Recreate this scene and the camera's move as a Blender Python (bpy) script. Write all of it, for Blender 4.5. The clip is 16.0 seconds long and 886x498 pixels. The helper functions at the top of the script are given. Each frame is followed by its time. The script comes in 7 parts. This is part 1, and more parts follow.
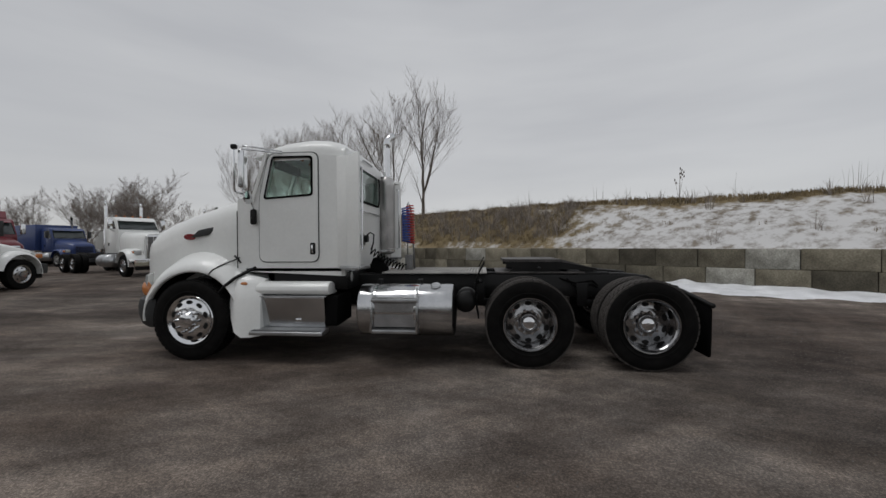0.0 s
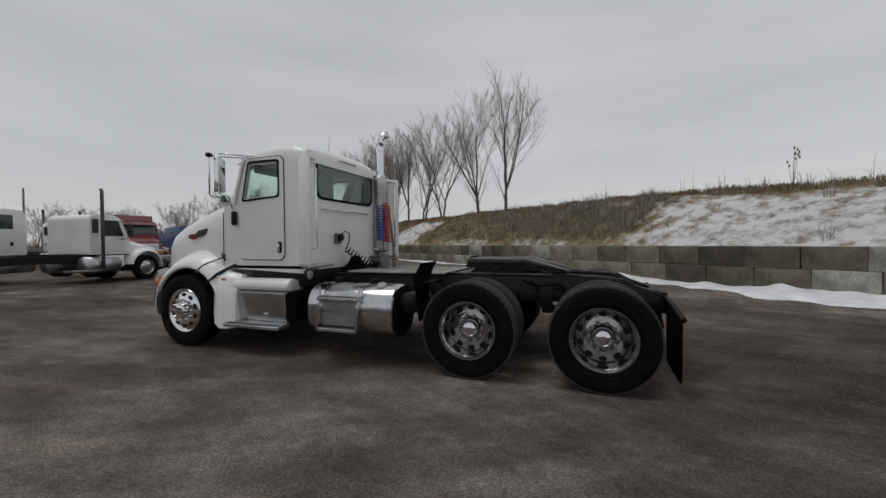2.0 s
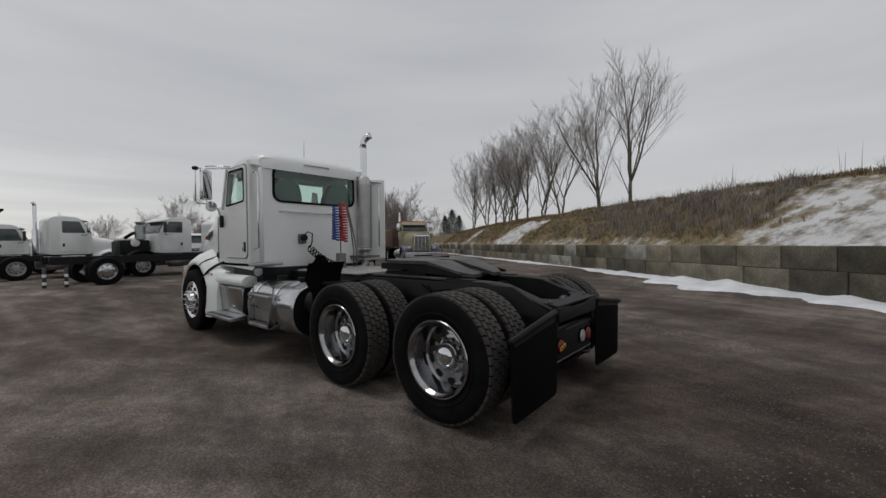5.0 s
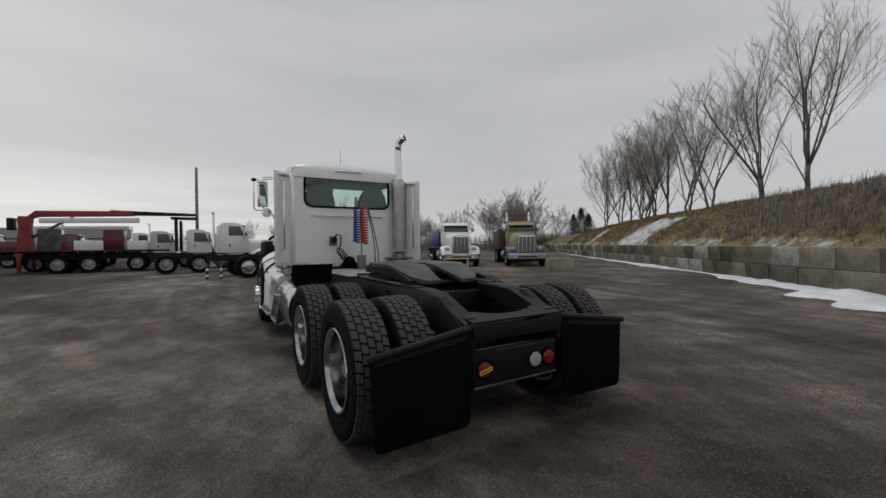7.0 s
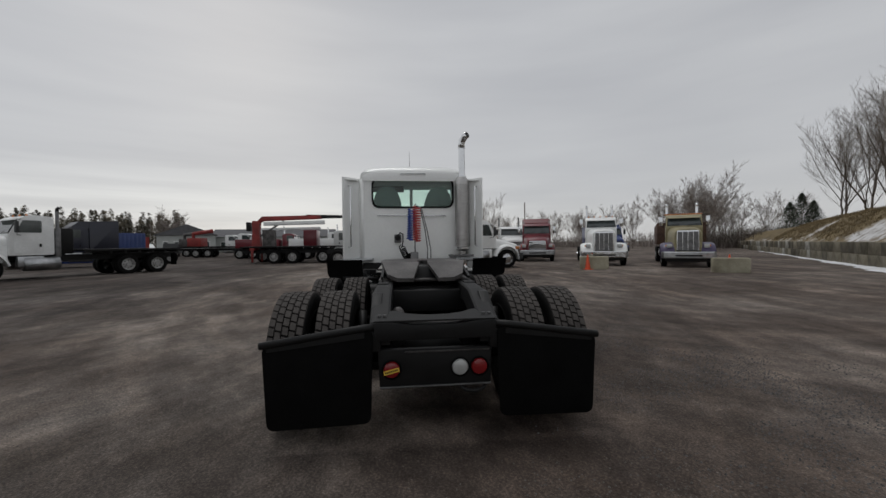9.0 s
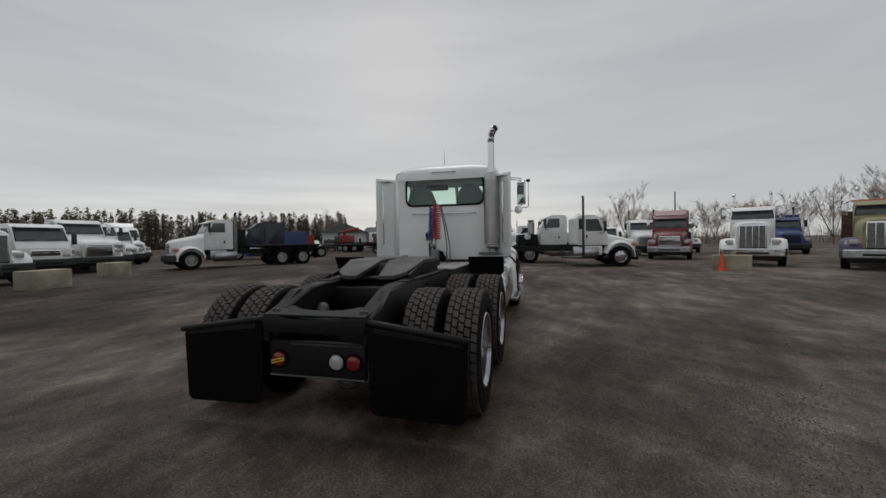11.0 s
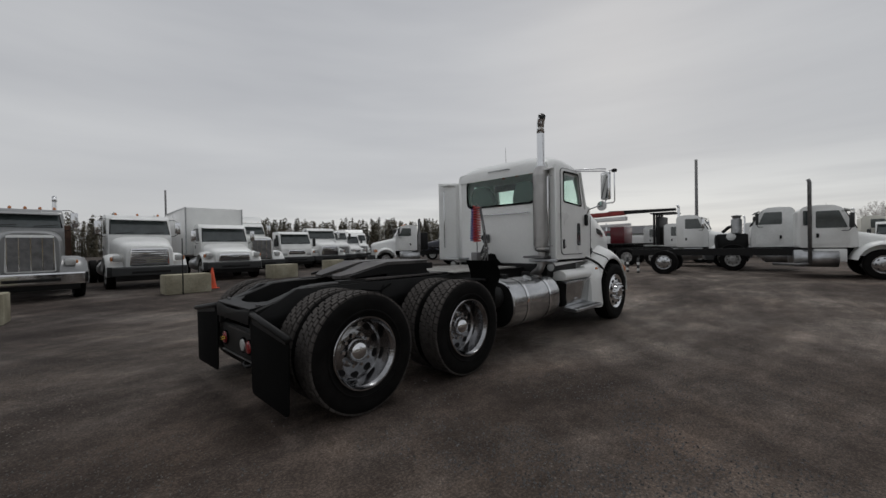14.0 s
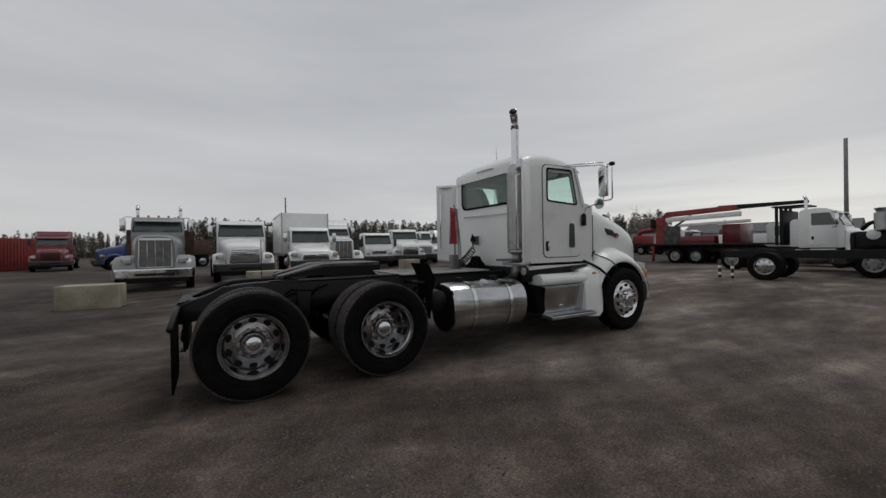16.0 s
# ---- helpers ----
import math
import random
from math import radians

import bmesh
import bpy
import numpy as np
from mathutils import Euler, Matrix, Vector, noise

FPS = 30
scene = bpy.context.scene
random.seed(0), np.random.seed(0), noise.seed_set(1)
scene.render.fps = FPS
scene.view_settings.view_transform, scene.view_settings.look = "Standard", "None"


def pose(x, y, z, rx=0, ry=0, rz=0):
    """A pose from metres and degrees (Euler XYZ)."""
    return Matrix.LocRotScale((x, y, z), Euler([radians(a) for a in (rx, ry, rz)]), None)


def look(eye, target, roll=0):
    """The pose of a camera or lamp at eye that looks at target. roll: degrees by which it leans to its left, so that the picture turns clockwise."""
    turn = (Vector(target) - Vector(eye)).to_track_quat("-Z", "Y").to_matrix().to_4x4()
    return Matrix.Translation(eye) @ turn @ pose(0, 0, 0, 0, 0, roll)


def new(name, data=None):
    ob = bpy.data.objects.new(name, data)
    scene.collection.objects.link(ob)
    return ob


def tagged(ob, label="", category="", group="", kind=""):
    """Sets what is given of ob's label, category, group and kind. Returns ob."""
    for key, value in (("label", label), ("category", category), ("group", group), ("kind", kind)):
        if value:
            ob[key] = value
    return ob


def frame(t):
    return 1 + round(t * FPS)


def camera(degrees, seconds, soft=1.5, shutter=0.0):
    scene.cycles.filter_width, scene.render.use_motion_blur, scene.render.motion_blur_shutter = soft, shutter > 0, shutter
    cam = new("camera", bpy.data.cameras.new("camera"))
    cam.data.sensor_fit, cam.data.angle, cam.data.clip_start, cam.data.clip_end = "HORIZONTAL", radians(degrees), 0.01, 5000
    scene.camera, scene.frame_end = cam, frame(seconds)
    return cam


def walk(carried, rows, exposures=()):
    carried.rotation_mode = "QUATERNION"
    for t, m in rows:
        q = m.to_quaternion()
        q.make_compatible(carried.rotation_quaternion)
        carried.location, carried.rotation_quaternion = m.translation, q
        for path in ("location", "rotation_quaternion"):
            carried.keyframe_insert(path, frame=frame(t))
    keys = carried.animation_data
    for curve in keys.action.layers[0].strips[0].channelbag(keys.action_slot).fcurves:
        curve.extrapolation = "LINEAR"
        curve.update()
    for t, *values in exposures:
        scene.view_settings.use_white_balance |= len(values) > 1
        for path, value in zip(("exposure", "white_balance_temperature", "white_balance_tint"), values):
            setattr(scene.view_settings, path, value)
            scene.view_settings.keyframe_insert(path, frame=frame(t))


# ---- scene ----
# camera: seconds, eye (m), heading, pitch, roll (degrees)
cam = camera(97.0, 16.0)
ROWS = [
    (0.0, -1.194, -5.747, 1.433, 5.76, -0.69, -0.39),
    (0.5, -0.759, -5.634, 1.444, 9.25, -0.80, -0.39),
    (1.0, -0.297, -5.467, 1.456, 13.29, -0.97, -0.51),
    (1.5, 0.143, -5.311, 1.458, 16.99, -1.05, -0.56),
    (2.0, 0.536, -5.118, 1.440, 20.36, -1.03, -0.56),
    (2.5, 0.931, -4.851, 1.425, 23.89, -1.04, -0.60),
    (3.0, 1.323, -4.613, 1.418, 27.26, -0.99, -0.62),
    (3.5, 1.684, -4.380, 1.411, 30.30, -0.91, -0.65),
    (6.0, 3.192, -2.787, 1.417, 48.93, -0.76, -0.71),
    (6.5, 3.382, -2.408, 1.406, 54.05, -0.61, -0.70),
    (7.0, 3.550, -1.980, 1.425, 59.58, -0.65, -0.65),
    (7.5, 3.712, -1.589, 1.431, 65.15, -0.70, -0.56),
    (8.0, 3.820, -1.198, 1.402, 71.24, -0.59, -0.55),
    (8.5, 3.950, -0.737, 1.417, 77.92, -0.78, -0.62),
    (9.0, 4.062, -0.246, 1.417, 83.72, -0.86, -0.67),
    (11.5, 3.798, 2.091, 1.428, 108.82, -1.18, -0.84),
    (12.0, 3.628, 2.489, 1.412, 113.82, -1.01, -0.83),
    (12.5, 3.399, 2.885, 1.398, 119.26, -0.88, -0.93),
    (13.0, 3.146, 3.262, 1.406, 124.64, -0.84, -0.89),
    (13.5, 2.880, 3.636, 1.413, 129.80, -0.69, -0.95),
    (14.0, 2.549, 3.966, 1.397, 134.25, -0.50, -0.97),
    (14.5, 2.192, 4.316, 1.377, 138.25, -0.34, -1.02),
    (15.0, 1.832, 4.660, 1.387, 141.81, -0.32, -1.01),
    (15.5, 1.414, 4.972, 1.397, 145.68, -0.32, -0.92),
    (16.0, 0.971, 5.241, 1.405, 149.77, -0.31, -0.97),
]
walk(cam, [(t, pose(x, y, z, 90 + p, 0, yaw) @ pose(0, 0, 0, 0, 0, r)) for t, x, y, z, yaw, p, r in ROWS],
     [(0.0, 0.0, 6420, 10), (3.5, 0.0, 6420, 10), (9.0, 0.0, 6420, 10), (12.0, -0.06, 6420, 10), (16.0, -0.06, 6420, 10)])

# ---- world and sun: a flat overcast winter sky ----
world = bpy.data.worlds.new("overcast_sky")
scene.world = world
world.use_nodes = True
wn, wl = world.node_tree.nodes, world.node_tree.links
wn.clear()
w_out, w_bg = wn.new("ShaderNodeOutputWorld"), wn.new("ShaderNodeBackground")
w_sky = wn.new("ShaderNodeTexSky")
w_sky.sky_type, w_sky.sun_disc = "NISHITA", False
w_sky.sun_elevation, w_sky.sun_rotation = radians(28), radians(250)
w_tc, w_map, w_noise, w_ramp = (wn.new(k) for k in ("ShaderNodeTexCoord", "ShaderNodeMapping", "ShaderNodeTexNoise", "ShaderNodeValToRGB"))
w_map.inputs["Scale"].default_value = (1.0, 0.8, 6.0)
w_map.inputs["Rotation"].default_value = (radians(4), radians(-3), 0)
w_noise.inputs["Scale"].default_value, w_noise.inputs["Detail"].default_value, w_noise.inputs["Roughness"].default_value = 1.5, 4.0, 0.5
w_sep, w_grad = wn.new("ShaderNodeSeparateXYZ"), wn.new("ShaderNodeValToRGB")
w_ramp.color_ramp.elements[0].position, w_ramp.color_ramp.elements[1].position = 0.3, 0.72
w_ramp.color_ramp.elements[0].color, w_ramp.color_ramp.elements[1].color = (0.90, 0.903, 0.915, 1), (1.09, 1.088, 1.08, 1)
ge = w_grad.color_ramp.elements
ge[0].position, ge[0].color = 0.0, (0.50, 0.50, 0.50, 1)
ge[1].position, ge[1].color = 1.0, (0.41, 0.414, 0.425, 1)
for at_z, c in ((0.06, (0.505, 0.505, 0.505, 1)), (0.2, (0.475, 0.478, 0.485, 1)), (0.5, (0.445, 0.45, 0.462, 1))):
    el = ge.new(at_z)
    el.color = c
w_mul, w_mix, w_add = wn.new("ShaderNodeMixRGB"), wn.new("ShaderNodeMixRGB"), wn.new("ShaderNodeMixRGB")
w_mul.blend_type, w_mix.blend_type, w_add.blend_type = "MULTIPLY", "MIX", "ADD"
w_mul.inputs[0].default_value, w_mix.inputs[0].default_value = 1.0, 0.004
# pale gap in the cloud, low in the west
w_dot, w_side, w_band, w_low = wn.new("ShaderNodeVectorMath"), wn.new("ShaderNodeMapRange"), wn.new("ShaderNodeValToRGB"), wn.new("ShaderNodeMath")
w_dot.operation, w_dot.inputs[1].default_value = "DOT_PRODUCT", (-0.93, -0.36, 0.0)
w_side.interpolation_type = "SMOOTHSTEP"
w_side.inputs["From Min"].default_value, w_side.inputs["From Max"].default_value = 0.55, 1.0
for (pos, v), el in zip(((0.0, 0.8), (0.30, 0.0)), w_band.color_ramp.elements):
    el.position, el.color = pos, (v, v, v, 1)
for pos, v in ((0.04, 0.95), (0.09, 0.75), (0.15, 0.35), (0.2, 0.12)):
    w_band.color_ramp.elements.new(pos).color = (v, v, v, 1)
w_map2, w_streak, w_sr, w_prod = wn.new("ShaderNodeMapping"), wn.new("ShaderNodeTexNoise"), wn.new("ShaderNodeValToRGB"), wn.new("ShaderNodeMath")
w_map2.inputs["Scale"].default_value, w_map2.inputs["Rotation"].default_value = (1.1, 1.1, 16.0), (radians(2), radians(1.5), 0)
w_streak.inputs["Scale"].default_value, w_streak.inputs["Detail"].default_value, w_streak.inputs["Roughness"].default_value = 1.6, 4.0, 0.5
for (pos, v), el in zip(((0.40, 0.12), (0.62, 1.0)), w_sr.color_ramp.elements):
    el.position, el.color = pos, (v, v, v, 1)
w_low.operation = w_prod.operation = "MULTIPLY"
w_glow = wn.new("ShaderNodeRGB")
w_glow.outputs[0].default_value = (0.20, 0.20, 0.18, 1)
wl.new(w_tc.outputs["Generated"], w_dot.inputs[0])
wl.new(w_dot.outputs["Value"], w_side.inputs["Value"])
wl.new(w_sep.outputs["Z"], w_band.inputs["Fac"])
wl.new(w_side.outputs["Result"], w_low.inputs[0])
wl.new(w_band.outputs["Color"], w_low.inputs[1])
wl.new(w_tc.outputs["Generated"], w_map2.inputs["Vector"])
wl.new(w_map2.outputs["Vector"], w_streak.inputs["Vector"])
wl.new(w_streak.outputs["Fac"], w_sr.inputs["Fac"])
wl.new(w_low.outputs[0], w_prod.inputs[0])
wl.new(w_sr.outputs["Color"], w_prod.inputs[1])
wl.new(w_prod.outputs[0], w_add.inputs[0])
wl.new(w_tc.outputs["Generated"], w_map.inputs["Vector"])
wl.new(w_map.outputs["Vector"], w_noise.inputs["Vector"])
wl.new(w_noise.outputs["Fac"], w_ramp.inputs["Fac"])
wl.new(w_tc.outputs["Generated"], w_sep.inputs[0])
wl.new(w_sep.outputs["Z"], w_grad.inputs["Fac"])
wl.new(w_grad.outputs["Color"], w_mul.inputs[1])
wl.new(w_ramp.outputs["Color"], w_mul.inputs[2])
# heavier cloud in the north-west
w_dot2, w_heavy, w_dim = wn.new("ShaderNodeVectorMath"), wn.new("ShaderNodeMapRange"), wn.new("ShaderNodeVectorMath")
w_dot2.operation, w_dot2.inputs[1].default_value, w_dim.operation = "DOT_PRODUCT", (-0.92, 0.40, -0.05), "SCALE"
w_heavy.interpolation_type = "SMOOTHSTEP"
for key, val in (("From Min", 0.45), ("From Max", 1.0), ("To Min", 1.0), ("To Max", 0.94)):
    w_heavy.inputs[key].default_value = val
wl.new(w_tc.outputs["Generated"], w_dot2.inputs[0])
wl.new(w_dot2.outputs["Value"], w_heavy.inputs["Value"])
wl.new(w_mul.outputs["Color"], w_dim.inputs[0])
wl.new(w_heavy.outputs["Result"], w_dim.inputs["Scale"])
wl.new(w_dim.outputs["Vector"], w_add.inputs[1])
wl.new(w_glow.outputs[0], w_add.inputs[2])
wl.new(w_add.outputs["Color"], w_mix.inputs[1])
wl.new(w_sky.outputs["Color"], w_mix.inputs[2])
wl.new(w_mix.outputs["Color"], w_bg.inputs["Color"])
w_bg.inputs["Strength"].default_value = 1.1
wl.new(w_bg.outputs["Background"], w_out.inputs["Surface"])

sun = new("sun", bpy.data.lights.new("sun", "SUN"))
sun.data.energy, sun.data.angle, sun.data.color = 0.75, radians(25), (1.0, 0.985, 0.96)
sun.matrix_world = look((0, 0, 30), (9, 4, 0))

# ---- materials ----
def material(name, color, rough=0.5, metal=0.0, vary=0.15, scale=6.0, fine=60.0, bump=0.0, second=None, coat=0.0, island=False, spec=0.5):
    """A surface with two scales of variation: broad stains and fine grain."""
    m = bpy.data.materials.new(name)
    m.use_nodes = True
    nodes, links = m.node_tree.nodes, m.node_tree.links
    b = nodes["Principled BSDF"]
    tc = nodes.new("ShaderNodeTexCoord")
    n1, n2 = nodes.new("ShaderNodeTexNoise"), nodes.new("ShaderNodeTexNoise")
    n1.inputs["Scale"].default_value, n1.inputs["Detail"].default_value = scale, 5.0
    n2.inputs["Scale"].default_value, n2.inputs["Detail"].default_value = fine, 3.0
    links.new(tc.outputs["Object"], n1.inputs["Vector"])
    links.new(tc.outputs["Object"], n2.inputs["Vector"])
    ramp = nodes.new("ShaderNodeValToRGB")
    ramp.color_ramp.elements[0].position, ramp.color_ramp.elements[1].position = 0.32, 0.68
    lo = [c * (1 - vary) for c in color]
    hi = list(second) if second else [min(1, c * (1 + vary * 0.6)) for c in color]
    ramp.color_ramp.elements[0].color, ramp.color_ramp.elements[1].color = (*lo, 1), (*hi, 1)
    links.new(n1.outputs["Fac"], ramp.inputs["Fac"])
    mul = nodes.new("ShaderNodeMixRGB")
    mul.blend_type, mul.inputs[0].default_value = "MULTIPLY", min(1.0, vary * 2)
    links.new(ramp.outputs["Color"], mul.inputs[1])
    links.new(n2.outputs["Color"], mul.inputs[2])
    gain = nodes.new("ShaderNodeMixRGB")
    gain.blend_type, gain.inputs[0].default_value, gain.inputs[2].default_value = "MULTIPLY", 1.0, (1 + vary, 1 + vary, 1 + vary, 1)
    n2g = nodes.new("ShaderNodeRGBToBW")
    links.new(n2.outputs["Color"], n2g.inputs[0])
    links.new(n2g.outputs[0], mul.inputs[2])
    links.new(mul.outputs["Color"], gain.inputs[1])
    last = gain.outputs["Color"]
    if island:
        info, hsv, mr = nodes.new("ShaderNodeObjectInfo"), nodes.new("ShaderNodeHueSaturation"), nodes.new("ShaderNodeMapRange")
        mr.inputs["To Min"].default_value, mr.inputs["To Max"].default_value = 0.5, 1.45
        links.new(info.outputs["Random"], mr.inputs["Value"])
        links.new(mr.outputs["Result"], hsv.inputs["Value"])
        links.new(last, hsv.inputs["Color"])
        last = hsv.outputs["Color"]
    links.new(last, b.inputs["Base Color"])
    rr = nodes.new("ShaderNodeMapRange")
    rr.inputs["To Min"].default_value, rr.inputs["To Max"].default_value = max(0.02, rough - 0.08), min(1.0, rough + 0.1)
    links.new(n1.outputs["Fac"], rr.inputs["Value"])
    links.new(rr.outputs["Result"], b.inputs["Roughness"])
    b.inputs["Metallic"].default_value = metal
    b.inputs["Coat Weight"].default_value = coat
    b.inputs["Specular IOR Level"].default_value = spec
    if bump:
        bp = nodes.new("ShaderNodeBump")
        bp.inputs["Strength"].default_value, bp.inputs["Distance"].default_value = bump, 0.01
        links.new(n2.outputs["Fac"], bp.inputs["Height"])
        links.new(bp.outputs["Normal"], b.inputs["Normal"])
    return m


def glass(name, color, rough=0.03):
    m = bpy.data.materials.new(name)
    m.use_nodes = True
    b = m.node_tree.nodes["Principled BSDF"]
    b.inputs["Base Color"].default_value = (*color, 1)
    b.inputs["Transmission Weight"].default_value, b.inputs["Roughness"].default_value, b.inputs["IOR"].default_value = 1.0, rough, 1.42
    b.inputs["Specular IOR Level"].default_value = 0.7
    return m


WHITE = material("white_paint", (0.82, 0.83, 0.81), 0.3, 0, 0.06, 1.5, 25, coat=0.35)
WHITE_OLD = material("weathered_white_paint", (0.79, 0.80, 0.785), 0.42, 0, 0.12, 1.2, 14, coat=0.1)
CREAM = material("cream_white_paint", (0.66, 0.65, 0.58), 0.4, 0, 0.1, 1.5, 18)
RED = material("dark_red_paint", (0.14, 0.010, 0.018), 0.35, 0, 0.15, 1.5, 18, coat=0.3)
RED_RUST = material("worn_red_paint", (0.26, 0.03, 0.025), 0.6, 0, 0.3, 2.5, 22)
BLUE = material("dark_blue_paint", (0.02, 0.045, 0.16), 0.4, 0, 0.15, 1.5, 18, coat=0.2)
INK = material("black_blue_paint", (0.010, 0.012, 0.024), 0.4, 0, 0.15, 1.5, 18, coat=0.2)
SILVER = material("silver_grey_paint", (0.24, 0.245, 0.245), 0.32, 0.3, 0.12, 1.5, 18, coat=0.2)
NAVY = material("grey_blue_paint", (0.045, 0.06, 0.10), 0.35, 0, 0.15, 1.5, 18, coat=0.3)
PLUM = material("dark_plum_paint", (0.05, 0.035, 0.09), 0.4, 0, 0.15, 1.5, 18, coat=0.2)
GOLD = material("dusty_gold_paint", (0.29, 0.255, 0.14), 0.45, 0, 0.2, 2.0, 20)
BLACK = material("black_frame_paint", (0.009, 0.009, 0.009), 0.5, 0, 0.3, 5, 50, spec=0.25)
BLACK_MATTE = material("black_rubber_sheet", (0.006, 0.006, 0.006), 0.85, 0, 0.3, 4, 60, bump=0.1, spec=0.05)
TYRE = material("tyre_rubber", (0.0062, 0.006, 0.006), 0.72, 0, 0.3, 9, 90, bump=0.25, second=(0.010, 0.0095, 0.009), spec=0.1)
RIM = material("worn_alloy_wheel", (0.40, 0.405, 0.41), 0.15, 1.0, 0.3, 7, 70, second=(0.52, 0.52, 0.53))
TREAD = material("worn_tyre_tread", (0.070, 0.063, 0.058), 0.85, 0, 0.3, 14, 110, bump=0.3, spec=0.3)
ALU = material("polished_aluminium", (0.56, 0.57, 0.58), 0.17, 1.0, 0.16, 4, 60)
ALU_DULL = material("brushed_aluminium", (0.50, 0.51, 0.52), 0.38, 1.0, 0.22, 5, 80)
CHROME = material("chrome", (0.75, 0.76, 0.77), 0.09, 1.0, 0.05, 6, 60)
STEEL = material("grey_steel", (0.20, 0.20, 0.20), 0.5, 0.7, 0.3, 6, 60)
GREASE = material("worn_greasy_steel", (0.085, 0.078, 0.074), 0.5, 0.3, 0.5, 4, 50, second=(0.15, 0.14, 0.135))
RIM_DULL = material("dusty_pale_steel_wheel", (0.30, 0.30, 0.29), 0.6, 0.1, 0.3, 6, 40, second=(0.46, 0.455, 0.44))
RUST = material("rusty_brown_steel", (0.11, 0.06, 0.04), 0.8, 0, 0.4, 5, 40)
STACK = material("heat_stained_steel", (0.50, 0.485, 0.465), 0.32, 0.9, 0.3, 3, 50, second=(0.70, 0.69, 0.68))
RUBBER_RED = material("red_air_hose", (0.45, 0.03, 0.025), 0.4, 0, 0.1, 8, 60)
RUBBER_BLUE = material("blue_air_hose", (0.02, 0.06, 0.30), 0.4, 0, 0.1, 8, 60)
LENS_RED = material("red_lamp_lens", (0.20, 0.008, 0.010), 0.2, 0, 0.1, 8, 40, coat=0.5)
LENS_AMBER = material("amber_lamp_lens", (0.55, 0.20, 0.06), 0.22, 0, 0.12, 8, 40, coat=0.5)
LENS_CLEAR = material("clear_lamp_lens", (0.48, 0.49, 0.48), 0.12, 0.2, 0.1, 8, 40, coat=0.5)
YELLOW = material("yellow_label", (0.75, 0.50, 0.06), 0.5, 0, 0.05, 8, 40)
SEAT = material("dark_green_grey_cloth", (0.10, 0.145, 0.13), 0.85, 0, 0.2, 12, 90)
DASH = material("dark_grey_plastic", (0.03, 0.032, 0.032), 0.6, 0, 0.15, 8, 60)
ORANGE = material("orange_cone_plastic", (0.70, 0.085, 0.025), 0.5, 0, 0.12, 6, 40)
CONCRETE = material("weathered_concrete", (0.19, 0.168, 0.122), 0.92, 0, 0.45, 1.1, 22, bump=0.35, second=(0.33, 0.30, 0.23), island=True, spec=0.25)
CONCRETE_PALE = material("pale_concrete", (0.33, 0.30, 0.21), 0.92, 0, 0.3, 1.3, 22, bump=0.3, second=(0.50, 0.47, 0.36), spec=0.25)
WALL_PALE = material("limewashed_concrete", (0.40, 0.385, 0.325), 0.92, 0, 0.45, 1.6, 22, bump=0.3, second=(0.60, 0.59, 0.53), spec=0.25)
SNOW = material("old_snow", (0.74, 0.75, 0.77), 0.7, 0, 0.14, 2.2, 30, bump=0.2, second=(0.85, 0.86, 0.88))
BARK = material("grey_brown_bark", (0.18, 0.155, 0.135), 0.95, 0, 0.3, 5, 40, spec=0.2)
TWIG = material("bare_twigs", (0.30, 0.265, 0.235), 0.95, 0, 0.25, 3, 30, spec=0.2)
FAR_TWIG = material("pale_far_twigs", (0.27, 0.235, 0.21), 0.95, 0, 0.2, 0.6, 30, spec=0.2)
# distance haze is put into this paler needle colour of the far wood
FAR_NEEDLE = material("hazed_spruce_needles", (0.125, 0.125, 0.10), 0.95, 0, 0.35, 0.3, 30, second=(0.20, 0.17, 0.12), spec=0.2)
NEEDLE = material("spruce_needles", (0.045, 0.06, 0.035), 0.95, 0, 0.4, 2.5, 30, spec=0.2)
DRYGRASS = material("dry_winter_grass", (0.29, 0.225, 0.13), 0.95, 0, 0.45, 1.2, 20, spec=0.2)
GRAVEL = material("pale_gravel", (0.13, 0.122, 0.113), 0.9, 0, 0.3, 9, 60, spec=0.3)
CRUSHED = material("crushed_stone", (0.12, 0.118, 0.118), 0.9, 0, 0.6, 30, 90, second=(0.19, 0.186, 0.184), spec=0.3)
SIDING = material("pale_grey_siding", (0.42, 0.44, 0.42), 0.7, 0, 0.1, 1, 12)
ROOFING = material("grey_roofing", (0.12, 0.12, 0.125), 0.85, 0, 0.2, 2, 20)
TINT = material("dark_window_glass", (0.055, 0.068, 0.068), 0.06, 0, 0.25, 1.5, 8, spec=0.8)
GLASS = glass("cab_glass", (0.80, 0.94, 0.88))
PALE_DECK = material("dusty_tread_plate", (0.42, 0.41, 0.39), 0.6, 0.3, 0.25, 5, 60)
MIRROR = material("mirror_glass", (0.75, 0.76, 0.77), 0.03, 1.0, 0.02, 3, 20)


# ---- mesh tools ----
def mesh_from(bm, name, mat, smooth=None):
    if smooth is not None:
        for f in bm.faces:
            f.smooth = True
        for e in bm.edges:
            if len(e.link_faces) == 2 and e.calc_face_angle(0.0) > radians(smooth):
                e.smooth = False
    me = bpy.data.meshes.new(name)
    bm.to_mesh(me)
    bm.free()
    me.materials.append(mat)
    return me


def part(name, bm, mat, parent, label="", smooth=35):
    ob = new(name, mesh_from(bm, name, mat, smooth))
    ob.parent = parent
    if mat is GLASS:
        ob.visible_shadow = False
    if label:
        ob["label"] = label
    return ob


